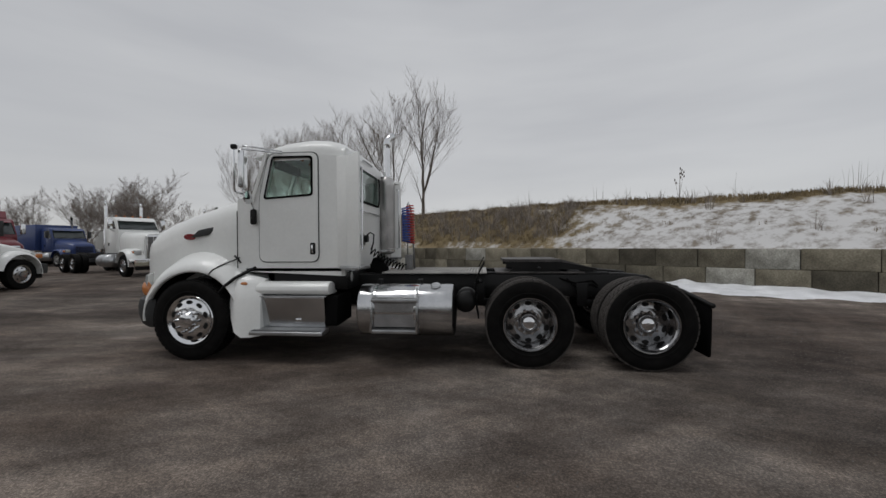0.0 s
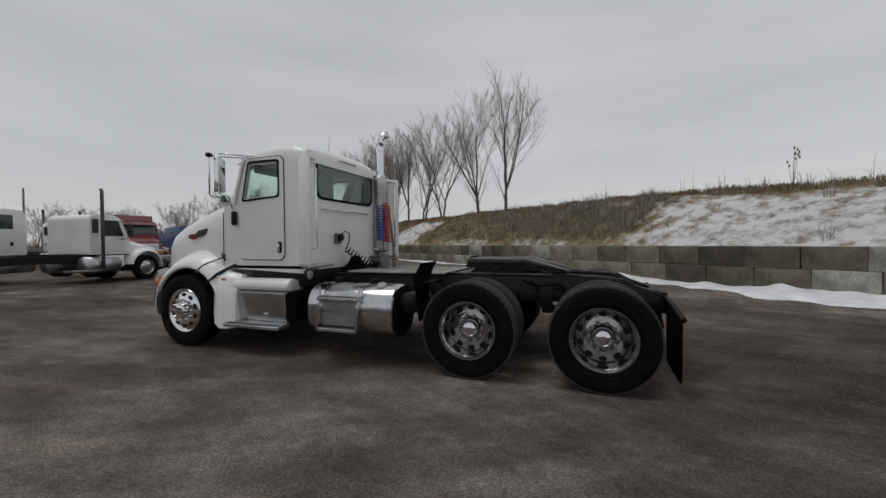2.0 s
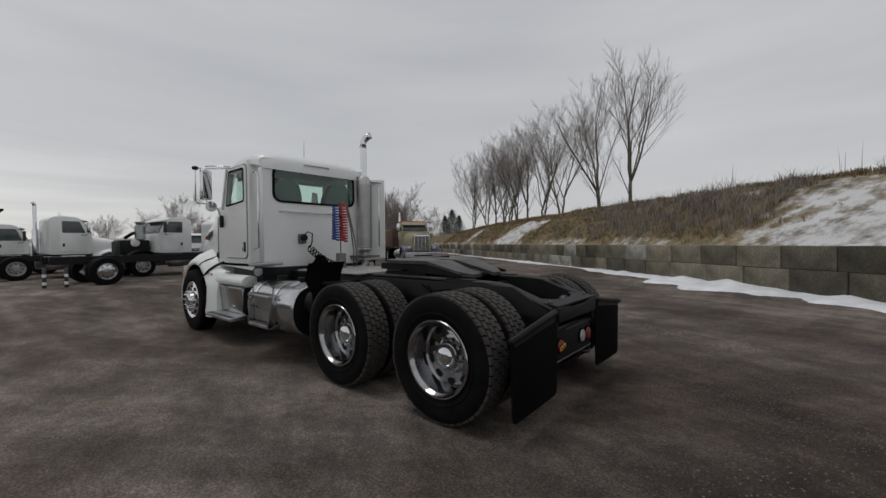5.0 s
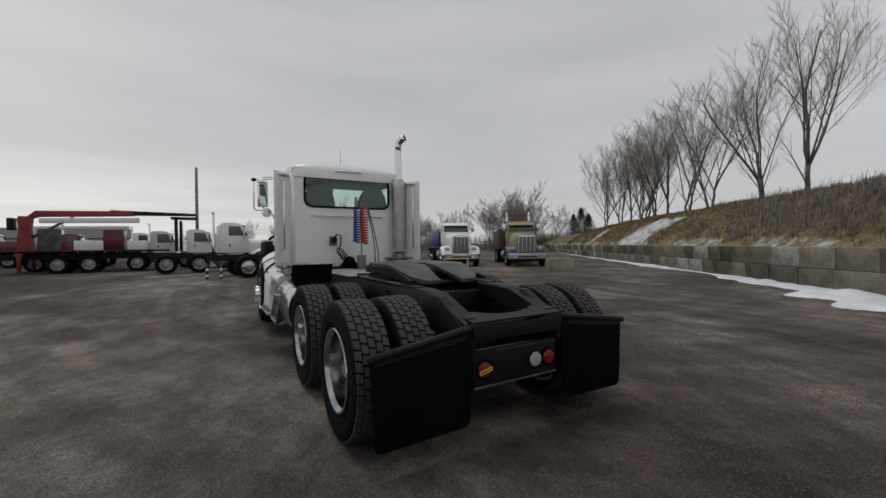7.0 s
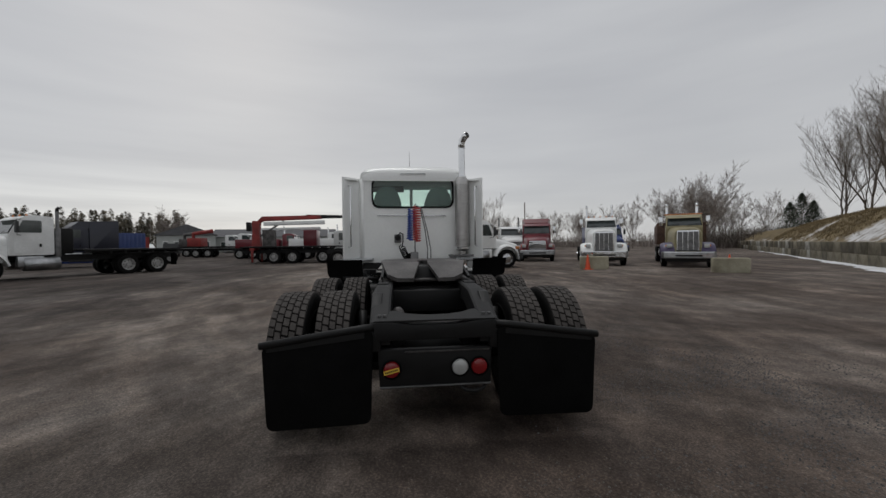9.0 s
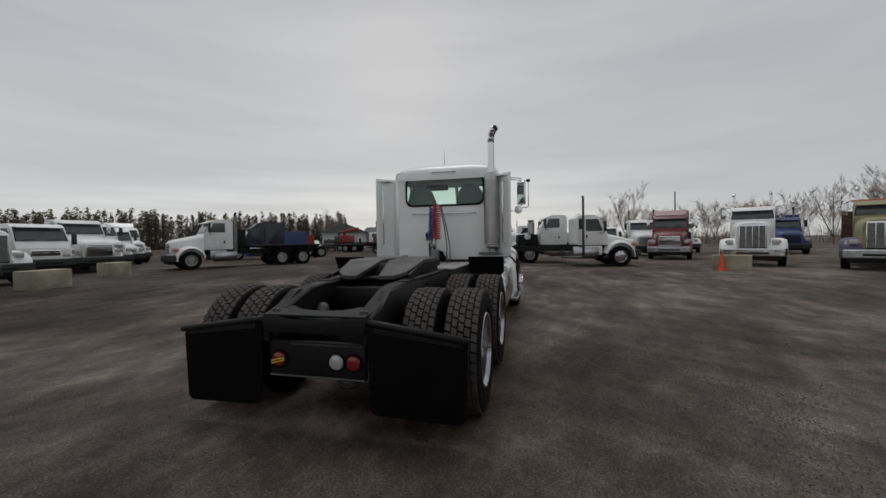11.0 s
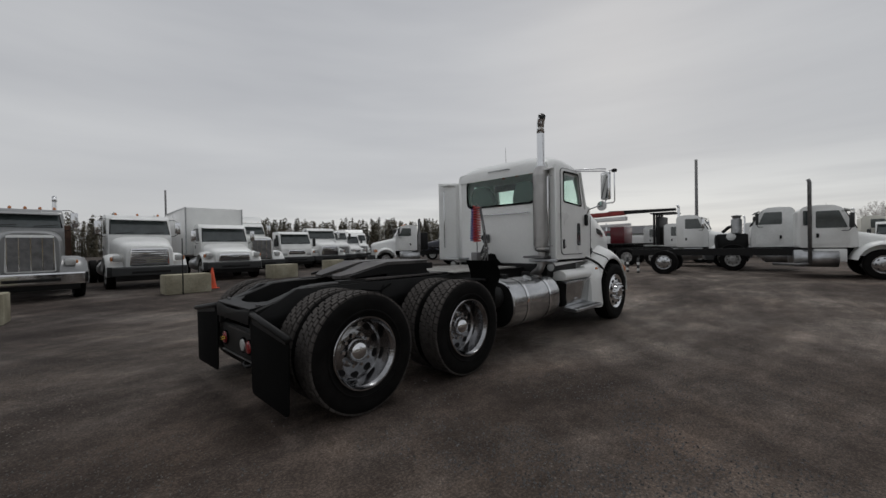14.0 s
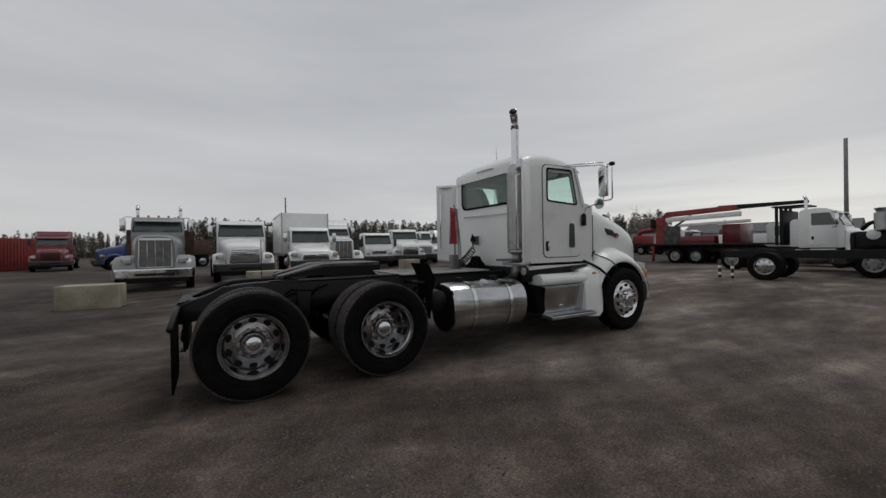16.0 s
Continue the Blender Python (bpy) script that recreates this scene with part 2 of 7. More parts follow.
def thing(name, label, category, group="", kind="", at=(0, 0, 0), turn=0.0):
    ob = new(name)
    ob.matrix_basis = pose(*at, 0, 0, turn)
    return tagged(ob, label, category, group, kind)


def add_box(bm, x0, x1, y0, y1, z0, z1, bevel=0.0, seg=2, m=None):
    made = bmesh.ops.create_cube(bm, size=1.0, matrix=Matrix.LocRotScale(((x0 + x1) / 2, (y0 + y1) / 2, (z0 + z1) / 2), None, (abs(x1 - x0), abs(y1 - y0), abs(z1 - z0))))
    vs = made["verts"]
    if bevel:
        es = list({e for v in vs for e in v.link_edges})
        r = bmesh.ops.bevel(bm, geom=es, offset=bevel, segments=seg, affect="EDGES", profile=0.5)
        vs = list({v for f in r["faces"] for v in f.verts} | {v for v in vs if v.is_valid})
    if m is not None:
        bmesh.ops.transform(bm, matrix=m, verts=[v for v in vs if v.is_valid])
    return bm


def box(*a, **k):
    return add_box(bmesh.new(), *a, **k)


def add_prism(bm, poly, y0, y1, axis="y", bevel=0.0, seg=2):
    """A polygon in the plane across axis, pulled out from y0 to y1. axis y: (x, z); x: (y, z); z: (x, y)."""
    def p3(p, d):
        return (p[0], d, p[1]) if axis == "y" else (d, p[0], p[1]) if axis == "x" else (p[0], p[1], d)
    a, b = [bm.verts.new(p3(p, y0)) for p in poly], [bm.verts.new(p3(p, y1)) for p in poly]
    fs = [bm.faces.new(a), bm.faces.new(list(reversed(b)))]
    for i in range(len(poly)):
        j = (i + 1) % len(poly)
        fs.append(bm.faces.new((a[j], a[i], b[i], b[j])))
    bmesh.ops.recalc_face_normals(bm, faces=fs)
    if bevel:
        es = list({e for f in fs for e in f.edges})
        bmesh.ops.bevel(bm, geom=es, offset=bevel, segments=seg, affect="EDGES", profile=0.5, clamp_overlap=True)
    return bm


def prism(poly, y0, y1, axis="y", bevel=0.0, seg=2):
    return add_prism(bmesh.new(), poly, y0, y1, axis, bevel, seg)


def add_lathe(bm, prof, seg=32, m=None, close=False):
    """Turns a profile of (radius, height) about the z axis."""
    rings = []
    for r, h in prof:
        if r < 1e-5:
            rings.append([bm.verts.new((0, 0, h))])
        else:
            rings.append([bm.verts.new((r * math.cos(2 * math.pi * i / seg), r * math.sin(2 * math.pi * i / seg), h)) for i in range(seg)])
    fs = []
    pairs = list(zip(rings, rings[1:])) + ([(rings[-1], rings[0])] if close else [])
    for a, b in pairs:
        for i in range(seg):
            j = (i + 1) % seg
            if len(a) == 1 and len(b) == 1:
                continue
            if len(a) == 1:
                fs.append(bm.faces.new((a[0], b[j], b[i])))
            elif len(b) == 1:
                fs.append(bm.faces.new((a[i], a[j], b[0])))
            else:
                fs.append(bm.faces.new((a[i], a[j], b[j], b[i])))
    bmesh.ops.recalc_face_normals(bm, faces=fs)
    if m is not None:
        bmesh.ops.transform(bm, matrix=m, verts=[v for r in rings for v in r])
    return bm


def lathe(prof, seg=32, m=None, close=False):
    return add_lathe(bmesh.new(), prof, seg, m, close)


def add_tube(bm, pts, r, seg=8, r_end=None):
    """A round bar along points."""
    pts = [Vector(p) for p in pts]
    rings, up = [], Vector((0.013, 0.021, 1))
    for i, p in enumerate(pts):
        d = (pts[min(i + 1, len(pts) - 1)] - pts[max(i - 1, 0)]).normalized()
        if abs(d.dot(up.normalized())) > 0.97:
            up = Vector((1, 0.03, 0.02))
        u = d.cross(up).normalized()
        v = d.cross(u)
        up = -v if up.dot(-v) > 0 else v
        q = r if r_end is None else r + (r_end - r) * i / (len(pts) - 1)
        rings.append([bm.verts.new(p + q * (math.cos(2 * math.pi * k / seg) * u + math.sin(2 * math.pi * k / seg) * v)) for k in range(seg)])
    for a, b in zip(rings, rings[1:]):
        best = min(range(seg), key=lambda s: sum((a[k].co - b[(k + s) % seg].co).length for k in range(0, seg, 2)))
        for k in range(seg):
            l = (k + 1) % seg
            bm.faces.new((a[k], a[l], b[(l + best) % seg], b[(k + best) % seg]))
    bm.faces.new(list(reversed(rings[0])))
    bm.faces.new(rings[-1])
    return bm


def tube(pts, r, seg=8, r_end=None):
    return add_tube(bmesh.new(), pts, r, seg, r_end)


def add_loft(bm, secs, caps=True):
    """Skins rows of points of equal count."""
    rows = [[bm.verts.new(p) for p in s] for s in secs]
    fs = []
    for a, b in zip(rows, rows[1:]):
        for i in range(len(a) - 1):
            fs.append(bm.faces.new((a[i], a[i + 1], b[i + 1], b[i])))
    if caps:
        fs += [bm.faces.new(rows[0]), bm.faces.new(list(reversed(rows[-1])))]
    return bm


def loft(secs, caps=True):
    bm = add_loft(bmesh.new(), secs, caps)
    bmesh.ops.recalc_face_normals(bm, faces=bm.faces)
    return bm


def rounded(poly, r, n=4):
    """A polygon with its corners rounded."""
    out = []
    for i, p in enumerate(poly):
        p, a, b = Vector(p), Vector(poly[i - 1]), Vector(poly[(i + 1) % len(poly)])
        d = min(r, (a - p).length * 0.45, (b - p).length * 0.45)
        s, e = p + (a - p).normalized() * d, p + (b - p).normalized() * d
        for k in range(n + 1):
            t = k / n
            out.append(tuple((1 - t) ** 2 * s + 2 * t * (1 - t) * p + t * t * e))
    return out


def panel(outer, holes, put, thick):
    """A sheet with openings; put maps (u, v) to a place, thick is a vector."""
    bm = bmesh.new()
    edges = []
    for loop in [outer, *holes]:
        vs = [bm.verts.new(put(*p)) for p in loop]
        edges += [bm.edges.new((vs[i], vs[(i + 1) % len(vs)])) for i in range(len(vs))]
    bmesh.ops.triangle_fill(bm, edges=edges, use_beauty=True, use_dissolve=False)
    r = bmesh.ops.extrude_face_region(bm, geom=list(bm.faces))
    bmesh.ops.translate(bm, vec=thick, verts=[g for g in r["geom"] if isinstance(g, bmesh.types.BMVert)])
    bmesh.ops.recalc_face_normals(bm, faces=bm.faces)
    return bm


TO_Y = Matrix.Rotation(radians(-90), 4, "X")  # z axis turned onto +y


def turned(x, y, z, side):
    """Lathe axis along y, outwards to the given side."""
    return Matrix.Translation((x, y, z)) @ (TO_Y if side > 0 else Matrix.Rotation(radians(90), 4, "X"))


# ---- ground ----
def ground_material():
    m = bpy.data.materials.new("worn_asphalt_yard")
    m.use_nodes = True
    n, l = m.node_tree.nodes, m.node_tree.links
    b = n["Principled BSDF"]
    tc = n.new("ShaderNodeTexCoord")

    def noise_at(scale, detail, stretch=(1, 1, 1), rot=0.0, rough=0.55):
        mp, t = n.new("ShaderNodeMapping"), n.new("ShaderNodeTexNoise")
        mp.inputs["Scale"].default_value, mp.inputs["Rotation"].default_value = stretch, (0, 0, rot)
        t.inputs["Scale"].default_value, t.inputs["Detail"].default_value, t.inputs["Roughness"].default_value = scale, detail, rough
        l.new(tc.outputs["Object"], mp.inputs["Vector"])
        l.new(mp.outputs["Vector"], t.inputs["Vector"])
        return t.outputs["Fac"]

    def ramp(fac, stops):
        r = n.new("ShaderNodeValToRGB")
        e = r.color_ramp.elements
        e[0].position, e[0].color = stops[0][0], (*stops[0][1], 1)
        e[1].position, e[1].color = stops[-1][0], (*stops[-1][1], 1)
        for p, c in stops[1:-1]:
            e.new(p).color = (*c, 1)
        l.new(fac, r.inputs["Fac"])
        return r.outputs["Color"]

    def mix(kind, fac, a, c):
        x = n.new("ShaderNodeMixRGB")
        x.blend_type = kind
        if isinstance(fac, float):
            x.inputs[0].default_value = fac
        else:
            l.new(fac, x.inputs[0])
        l.new(a, x.inputs[1])
        l.new(c, x.inputs[2])
        return x.outputs["Color"]

    base = ramp(noise_at(0.35, 8, rough=0.62), [(0.30, (0.064, 0.055, 0.049)), (0.5, (0.095, 0.084, 0.076)), (0.68, (0.145, 0.132, 0.121))])
    tracks = ramp(noise_at(0.9, 5, (0.4, 0.85, 1), radians(-28), 0.65), [(0.34, (0.66, 0.63, 0.60)), (0.5, (1.0, 1.0, 1.0)), (0.68, (1.5, 1.48, 1.44))])
    base = mix("MULTIPLY", 0.85, base, tracks)
    mottle = ramp(noise_at(1.7, 7, rough=0.7), [(0.34, (0.62, 0.60, 0.58)), (0.5, (1.0, 1.0, 1.0)), (0.66, (1.4, 1.38, 1.36))])
    base = mix("MULTIPLY", 0.5, base, mottle)
    ruts = ramp(noise_at(2.6, 5, (0.22, 0.8, 1), radians(-35), 0.65), [(0.34, (0.80, 0.78, 0.76)), (0.52, (1.0, 1.0, 1.0)), (0.70, (1.25, 1.24, 1.22))])
    base = mix("MULTIPLY", 0.7, base, ruts)
    ruts = ramp(noise_at(2.2, 5, (0.25, 0.8, 1), radians(40), 0.65), [(0.38, (0.78, 0.76, 0.75)), (0.52, (1.0, 1.0, 1.0)), (0.68, (1.28, 1.27, 1.25))])
    base = mix("MULTIPLY", 0.6, base, ruts)
    # sweeping tyre tracks of vehicles turning round the parked tractor
    mid = n.new("ShaderNodeSeparateXYZ")
    l.new(tc.outputs["Object"], mid.inputs[0])

    def calc(op, a, c=None, k=None):
        q = n.new("ShaderNodeMath")
        q.operation = op
        l.new(a, q.inputs[0])
        if c is not None:
            l.new(c, q.inputs[1])
        if k is not None:
            q.inputs[1].default_value = k
        return q.outputs[0]

    def polar(cx, cy):
        dx, dy = calc("ADD", mid.outputs["X"], k=-cx), calc("ADD", mid.outputs["Y"], k=-cy)
        return calc("SQRT", calc("ADD", calc("MULTIPLY", dx, dx), calc("MULTIPLY", dy, dy))), calc("ARCTAN2", dy, dx)

    for cx, cy, dens, strong in ((-7.0, -10.5, 2.2, 0.6), (-10.0, 9.5, 2.0, 0.65)):
        rad, ang = polar(cx, cy)
        ring, tn = n.new("ShaderNodeCombineXYZ"), n.new("ShaderNodeTexNoise")
        l.new(calc("MULTIPLY", rad, k=dens), ring.inputs[0])
        l.new(calc("MULTIPLY", ang, k=5.0), ring.inputs[1])
        l.new(ring.outputs[0], tn.inputs["Vector"])
        tn.inputs["Scale"].default_value, tn.inputs["Detail"].default_value, tn.inputs["Roughness"].default_value = 1.0, 5.0, 0.6
        sweep = ramp(tn.outputs["Fac"], [(0.34, (0.66, 0.64, 0.63)), (0.5, (1.0, 1.0, 1.0)), (0.66, (1.5, 1.47, 1.43))])
        base = mix("MULTIPLY", strong, base, sweep)
    # damp patch behind the tail, with the shade there painted into its dark tone
    wet_shade_r, _ = polar(3.1, -0.7)
    wet_shade = calc("ADD", wet_shade_r, noise_at(0.6, 5))
    base = mix("MULTIPLY", 1.0, base, ramp(calc("MULTIPLY", wet_shade, k=0.2), [(0.25, (0.62, 0.605, 0.60)), (0.75, (1.0, 1.0, 1.0)), (1.0, (1.0, 1.0, 1.0))]))
    damp = ramp(noise_at(0.16, 4), [(0.42, (0.62, 0.58, 0.56)), (0.58, (1.0, 1.0, 1.0))])
    base = mix("MULTIPLY", 0.9, base, damp)
    grit = ramp(noise_at(55, 6, rough=0.8), [(0.36, (0.40, 0.40, 0.40)), (0.5, (0.95, 0.95, 0.95)), (0.64, (2.3, 2.26, 2.2))])
    base = mix("MULTIPLY", 0.7, base, grit)
    clods = ramp(noise_at(11, 7, rough=0.8), [(0.36, (0.62, 0.60, 0.59)), (0.5, (1, 1, 1)), (0.66, (1.5, 1.48, 1.45))])
    base = mix("MULTIPLY", 0.55, base, clods)
    dots = n.new("ShaderNodeTexVoronoi")
    dots.inputs["Scale"].default_value = 22.0
    l.new(tc.outputs["Object"], dots.inputs["Vector"])
    pebble = ramp(dots.outputs["Distance"], [(0.10, (1, 1, 1)), (0.2, (0, 0, 0))])
    patchy = ramp(noise_at(0.5, 5), [(0.52, (0, 0, 0)), (0.62, (1, 1, 1))])
    stones = n.new("ShaderNodeRGB")
    stones.outputs[0].default_value = (0.27, 0.255, 0.235, 1)
    few = mix("MULTIPLY", 1.0, pebble, patchy)
    bw = n.new("ShaderNodeRGBToBW")
    l.new(few, bw.inputs[0])
    half = n.new("ShaderNodeMath")
    half.operation, half.inputs[1].default_value = "MULTIPLY", 0.5
    l.new(bw.outputs[0], half.inputs[0])
    base = mix("MIX", half.outputs[0], base, stones.outputs[0])
    # paler on the open side, darker across the middle, paler again towards the bank
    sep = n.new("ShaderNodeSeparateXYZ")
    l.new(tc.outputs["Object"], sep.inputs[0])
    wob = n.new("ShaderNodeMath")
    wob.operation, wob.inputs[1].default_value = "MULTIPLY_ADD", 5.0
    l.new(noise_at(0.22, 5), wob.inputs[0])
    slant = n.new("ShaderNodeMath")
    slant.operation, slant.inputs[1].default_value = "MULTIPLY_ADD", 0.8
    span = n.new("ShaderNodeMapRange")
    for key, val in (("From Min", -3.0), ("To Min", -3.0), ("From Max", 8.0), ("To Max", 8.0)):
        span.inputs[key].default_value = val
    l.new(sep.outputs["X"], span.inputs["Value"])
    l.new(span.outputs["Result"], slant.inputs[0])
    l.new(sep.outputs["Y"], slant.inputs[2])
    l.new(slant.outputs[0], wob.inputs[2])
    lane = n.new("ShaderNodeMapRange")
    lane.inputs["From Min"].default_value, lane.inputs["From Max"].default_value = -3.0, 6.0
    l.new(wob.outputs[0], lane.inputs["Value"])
    lane_tone = ramp(lane.outputs["Result"], [(0.0, (1.62, 1.60, 1.58)), (0.25, (1.36, 1.34, 1.33)), (0.5, (0.98, 0.96, 0.95)), (0.75, (1.05, 1.02, 1.01)), (1.0, (1.28, 1.24, 1.22))])
    base = mix("MULTIPLY", 1.0, base, lane_tone)
    wob2 = n.new("ShaderNodeMath")
    wob2.operation, wob2.inputs[1].default_value = "MULTIPLY_ADD", 4.0
    l.new(noise_at(0.3, 5), wob2.inputs[0])
    side = n.new("ShaderNodeMapRange")
    for key, val in (("From Min", 0.5), ("From Max", 4.5), ("To Min", 0.0), ("To Max", -4.5)):
        side.inputs[key].default_value = val
    l.new(sep.outputs["X"], side.inputs["Value"])
    l.new(calc("ADD", sep.outputs["Y"], side.outputs["Result"]), wob2.inputs[2])
    edge = n.new("ShaderNodeMapRange")
    edge.inputs["From Min"].default_value, edge.inputs["From Max"].default_value = -6.0, -1.6
    l.new(wob2.outputs[0], edge.inputs["Value"])
    tar = ramp(edge.outputs["Result"], [(0.0, (0.46, 0.46, 0.475)), (1.0, (1.0, 1.0, 1.0))])
    base = mix("MULTIPLY", 1.0, base, tar)
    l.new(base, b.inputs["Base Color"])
    rr = n.new("ShaderNodeMapRange")
    rr.inputs["To Min"].default_value, rr.inputs["To Max"].default_value = 0.78, 1.0
    l.new(noise_at(0.6, 5), rr.inputs["Value"])
    l.new(rr.outputs["Result"], b.inputs["Roughness"])
    b.inputs["Specular IOR Level"].default_value = 0.15
    bp = n.new("ShaderNodeBump")
    bp.inputs["Strength"].default_value, bp.inputs["Distance"].default_value = 0.55, 0.012
    l.new(noise_at(38, 6, rough=0.75), bp.inputs["Height"])
    l.new(bp.outputs["Normal"], b.inputs["Normal"])
    return m


def bank_material():
    m = bpy.data.materials.new("dry_grass_bank_with_old_snow")
    m.use_nodes = True
    n, l = m.node_tree.nodes, m.node_tree.links
    b = n["Principled BSDF"]
    tc = n.new("ShaderNodeTexCoord")
    t1, t2, t3 = (n.new("ShaderNodeTexNoise") for _ in range(3))
    for t, s, d in ((t1, 0.9, 7.0), (t2, 9.0, 6.0), (t3, 2.2, 8.0)):
        t.inputs["Scale"].default_value, t.inputs["Detail"].default_value, t.inputs["Roughness"].default_value = s, d, 0.65
        l.new(tc.outputs["Object"], t.inputs["Vector"])
    r = n.new("ShaderNodeValToRGB")
    e = r.color_ramp.elements
    e[0].position, e[0].color = 0.3, (0.085, 0.066, 0.045, 1)
    e[1].position, e[1].color = 0.72, (0.25, 0.195, 0.115, 1)
    e.new(0.5).color = (0.175, 0.135, 0.075, 1)
    l.new(t1.outputs["Fac"], r.inputs["Fac"])
    mul = n.new("ShaderNodeMixRGB")
    mul.blend_type, mul.inputs[0].default_value = "OVERLAY", 0.7
    l.new(r.outputs["Color"], mul.inputs[1])
    l.new(t2.outputs["Fac"], mul.inputs[2])
    at = n.new("ShaderNodeAttribute")
    at.attribute_name = "snow"
    add = n.new("ShaderNodeMath")
    add.operation = "ADD"
    sub = n.new("ShaderNodeMath")
    sub.operation, sub.inputs[1].default_value = "SUBTRACT", 0.5
    l.new(t3.outputs["Fac"], sub.inputs[0])
    gain = n.new("ShaderNodeMath")
    gain.operation, gain.inputs[1].default_value = "MULTIPLY", 1.7
    l.new(sub.outputs[0], gain.inputs[0])
    l.new(at.outputs["Fac"], add.inputs[0])
    l.new(gain.outputs[0], add.inputs[1])
    sm = n.new("ShaderNodeMapRange")
    sm.inputs["From Min"].default_value, sm.inputs["From Max"].default_value = 0.40, 0.85
    l.new(add.outputs[0], sm.inputs["Value"])
    sc = n.new("ShaderNodeValToRGB")
    sc.color_ramp.elements[0].position, sc.color_ramp.elements[0].color = 0.36, (0.25, 0.225, 0.20, 1)
    sc.color_ramp.elements[1].position, sc.color_ramp.elements[1].color = 0.54, (0.60, 0.595, 0.59, 1)
    l.new(t3.outputs["Fac"], sc.inputs["Fac"])
    mix = n.new("ShaderNodeMixRGB")
    l.new(sm.outputs["Result"], mix.inputs[0])
    l.new(mul.outputs["Color"], mix.inputs[1])
    l.new(sc.outputs["Color"], mix.inputs[2])
    l.new(mix.outputs["Color"], b.inputs["Base Color"])
    b.inputs["Roughness"].default_value, b.inputs["Specular IOR Level"].default_value = 0.95, 0.2
    bp = n.new("ShaderNodeBump")
    bp.inputs["Strength"].default_value, bp.inputs["Distance"].default_value = 0.45, 0.05
    l.new(t2.outputs["Fac"], bp.inputs["Height"])
    l.new(bp.outputs["Normal"], b.inputs["Normal"])
    return m


def sheet(name, us, vs, place, mat, snow=None, smooth=True):
    """A grid of quads; place maps (u, v) to a point, snow to the share of snow there."""
    verts = [place(u, v) for v in vs for u in us]
    w = len(us)
    faces = [(j * w + i, j * w + i + 1, (j + 1) * w + i + 1, (j + 1) * w + i) for j in range(len(vs) - 1) for i in range(w - 1)]
    me = bpy.data.meshes.new(name)
    me.from_pydata(verts, [], faces)
    if snow:
        a = me.attributes.new("snow", "FLOAT", "POINT")
        a.data.foreach_set("value", [snow(u, v) for v in vs for u in us])
    me.materials.append(mat)
    if smooth:
        me.shade_smooth()
    return new(name, me)


def frange(a, b, step):
    k = max(1, round((b - a) / step))
    return [a + (b - a) * i / k for i in range(k + 1)]


def spread(near, far):
    """Even steps near the middle, growing outwards."""
    out, x, step = [0.0], 0.0, 0.6
    while x < far:
        step = 0.6 if x < near else step * 1.35
        x += step
        out.append(x)
    return [-q for q in reversed(out[1:])] + out


def ground_z(x, y):
    """The yard dips slightly where the tractor stands."""
    far = max(0.0, math.hypot(x, y) - 9.0)
    t = min(1.0, max(0.0, (math.hypot(x, y) - 6.0) / 9.0))
    return 0.10 * t * t * (3 - 2 * t) + 0.03 * min(1, far / 6) * noise.noise((x * 0.22, y * 0.22, 0.0))


axis_steps = spread(26, 3000)
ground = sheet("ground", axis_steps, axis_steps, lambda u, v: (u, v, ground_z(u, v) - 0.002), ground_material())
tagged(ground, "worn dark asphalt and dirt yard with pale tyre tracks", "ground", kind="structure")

# loose gravel on the yard
def gravel(count, boxes, seed):
    rnd = random.Random(seed)
    verts, faces = [], []
    for _ in range(count):
        x0, x1, y0, y1 = rnd.choice(boxes)
        x, y, r = rnd.uniform(x0, x1), rnd.uniform(y0, y1), rnd.uniform(0.003, 0.009)
        k, z = len(verts), ground_z(x, y)
        a = rnd.random() * 6.3
        for i in range(4):
            verts.append((x + r * math.cos(a + i * 1.57) * rnd.uniform(0.7, 1.3), y + r * math.sin(a + i * 1.57) * rnd.uniform(0.7, 1.3), z - 0.003))
        verts.append((x + rnd.uniform(-0.3, 0.3) * r, y + rnd.uniform(-0.3, 0.3) * r, z + r * rnd.uniform(0.5, 0.9)))
        faces += [(k + i, k + (i + 1) % 4, k + 4) for i in range(4)]
    me = bpy.data.meshes.new("loose_gravel")
    me.from_pydata(verts, [], faces)
    me.materials.append(GRAVEL)
    return me


tagged(new("loose_gravel", gravel(10000, [(-1, 4, -5, -2.2), (1.8, 5.5, -3, 3), (-1, 4.5, 2, 5), (-4, 1, 2, 6), (1.6, 4, 0.4, 4.2), (2, 4, 0.2, 2)], 4)), "scattered pale gravel on dark asphalt", "gravel", kind="stuff")

rnd = random.Random(40)
verts, faces = [], []
for _ in range(11000):
    x, y, r = rnd.gauss(0.4, 1.3), rnd.gauss(3.1, 0.8), rnd.uniform(0.003, 0.011)
    if noise.noise((x * 1.3, y * 1.3, 9.0)) < -0.05:
        continue
    k, z, a = len(verts), ground_z(x, y), rnd.random() * 6.3
    for i in range(4):
        verts.append((x + r * math.cos(a + i * 1.57) * rnd.uniform(0.7, 1.3), y + r * math.sin(a + i * 1.57) * rnd.uniform(0.7, 1.3), z - 0.003))
    verts.append((x, y, z + r * rnd.uniform(0.5, 1.0)))
    faces += [(k + i, k + (i + 1) % 4, k + 4) for i in range(4)]
me = bpy.data.meshes.new("crushed_stone")
me.from_pydata(verts, [], faces)
me.materials.append(CRUSHED)
tagged(new("crushed_stone", me), "strip of loose grey crushed stone on the yard", "gravel", kind="stuff")

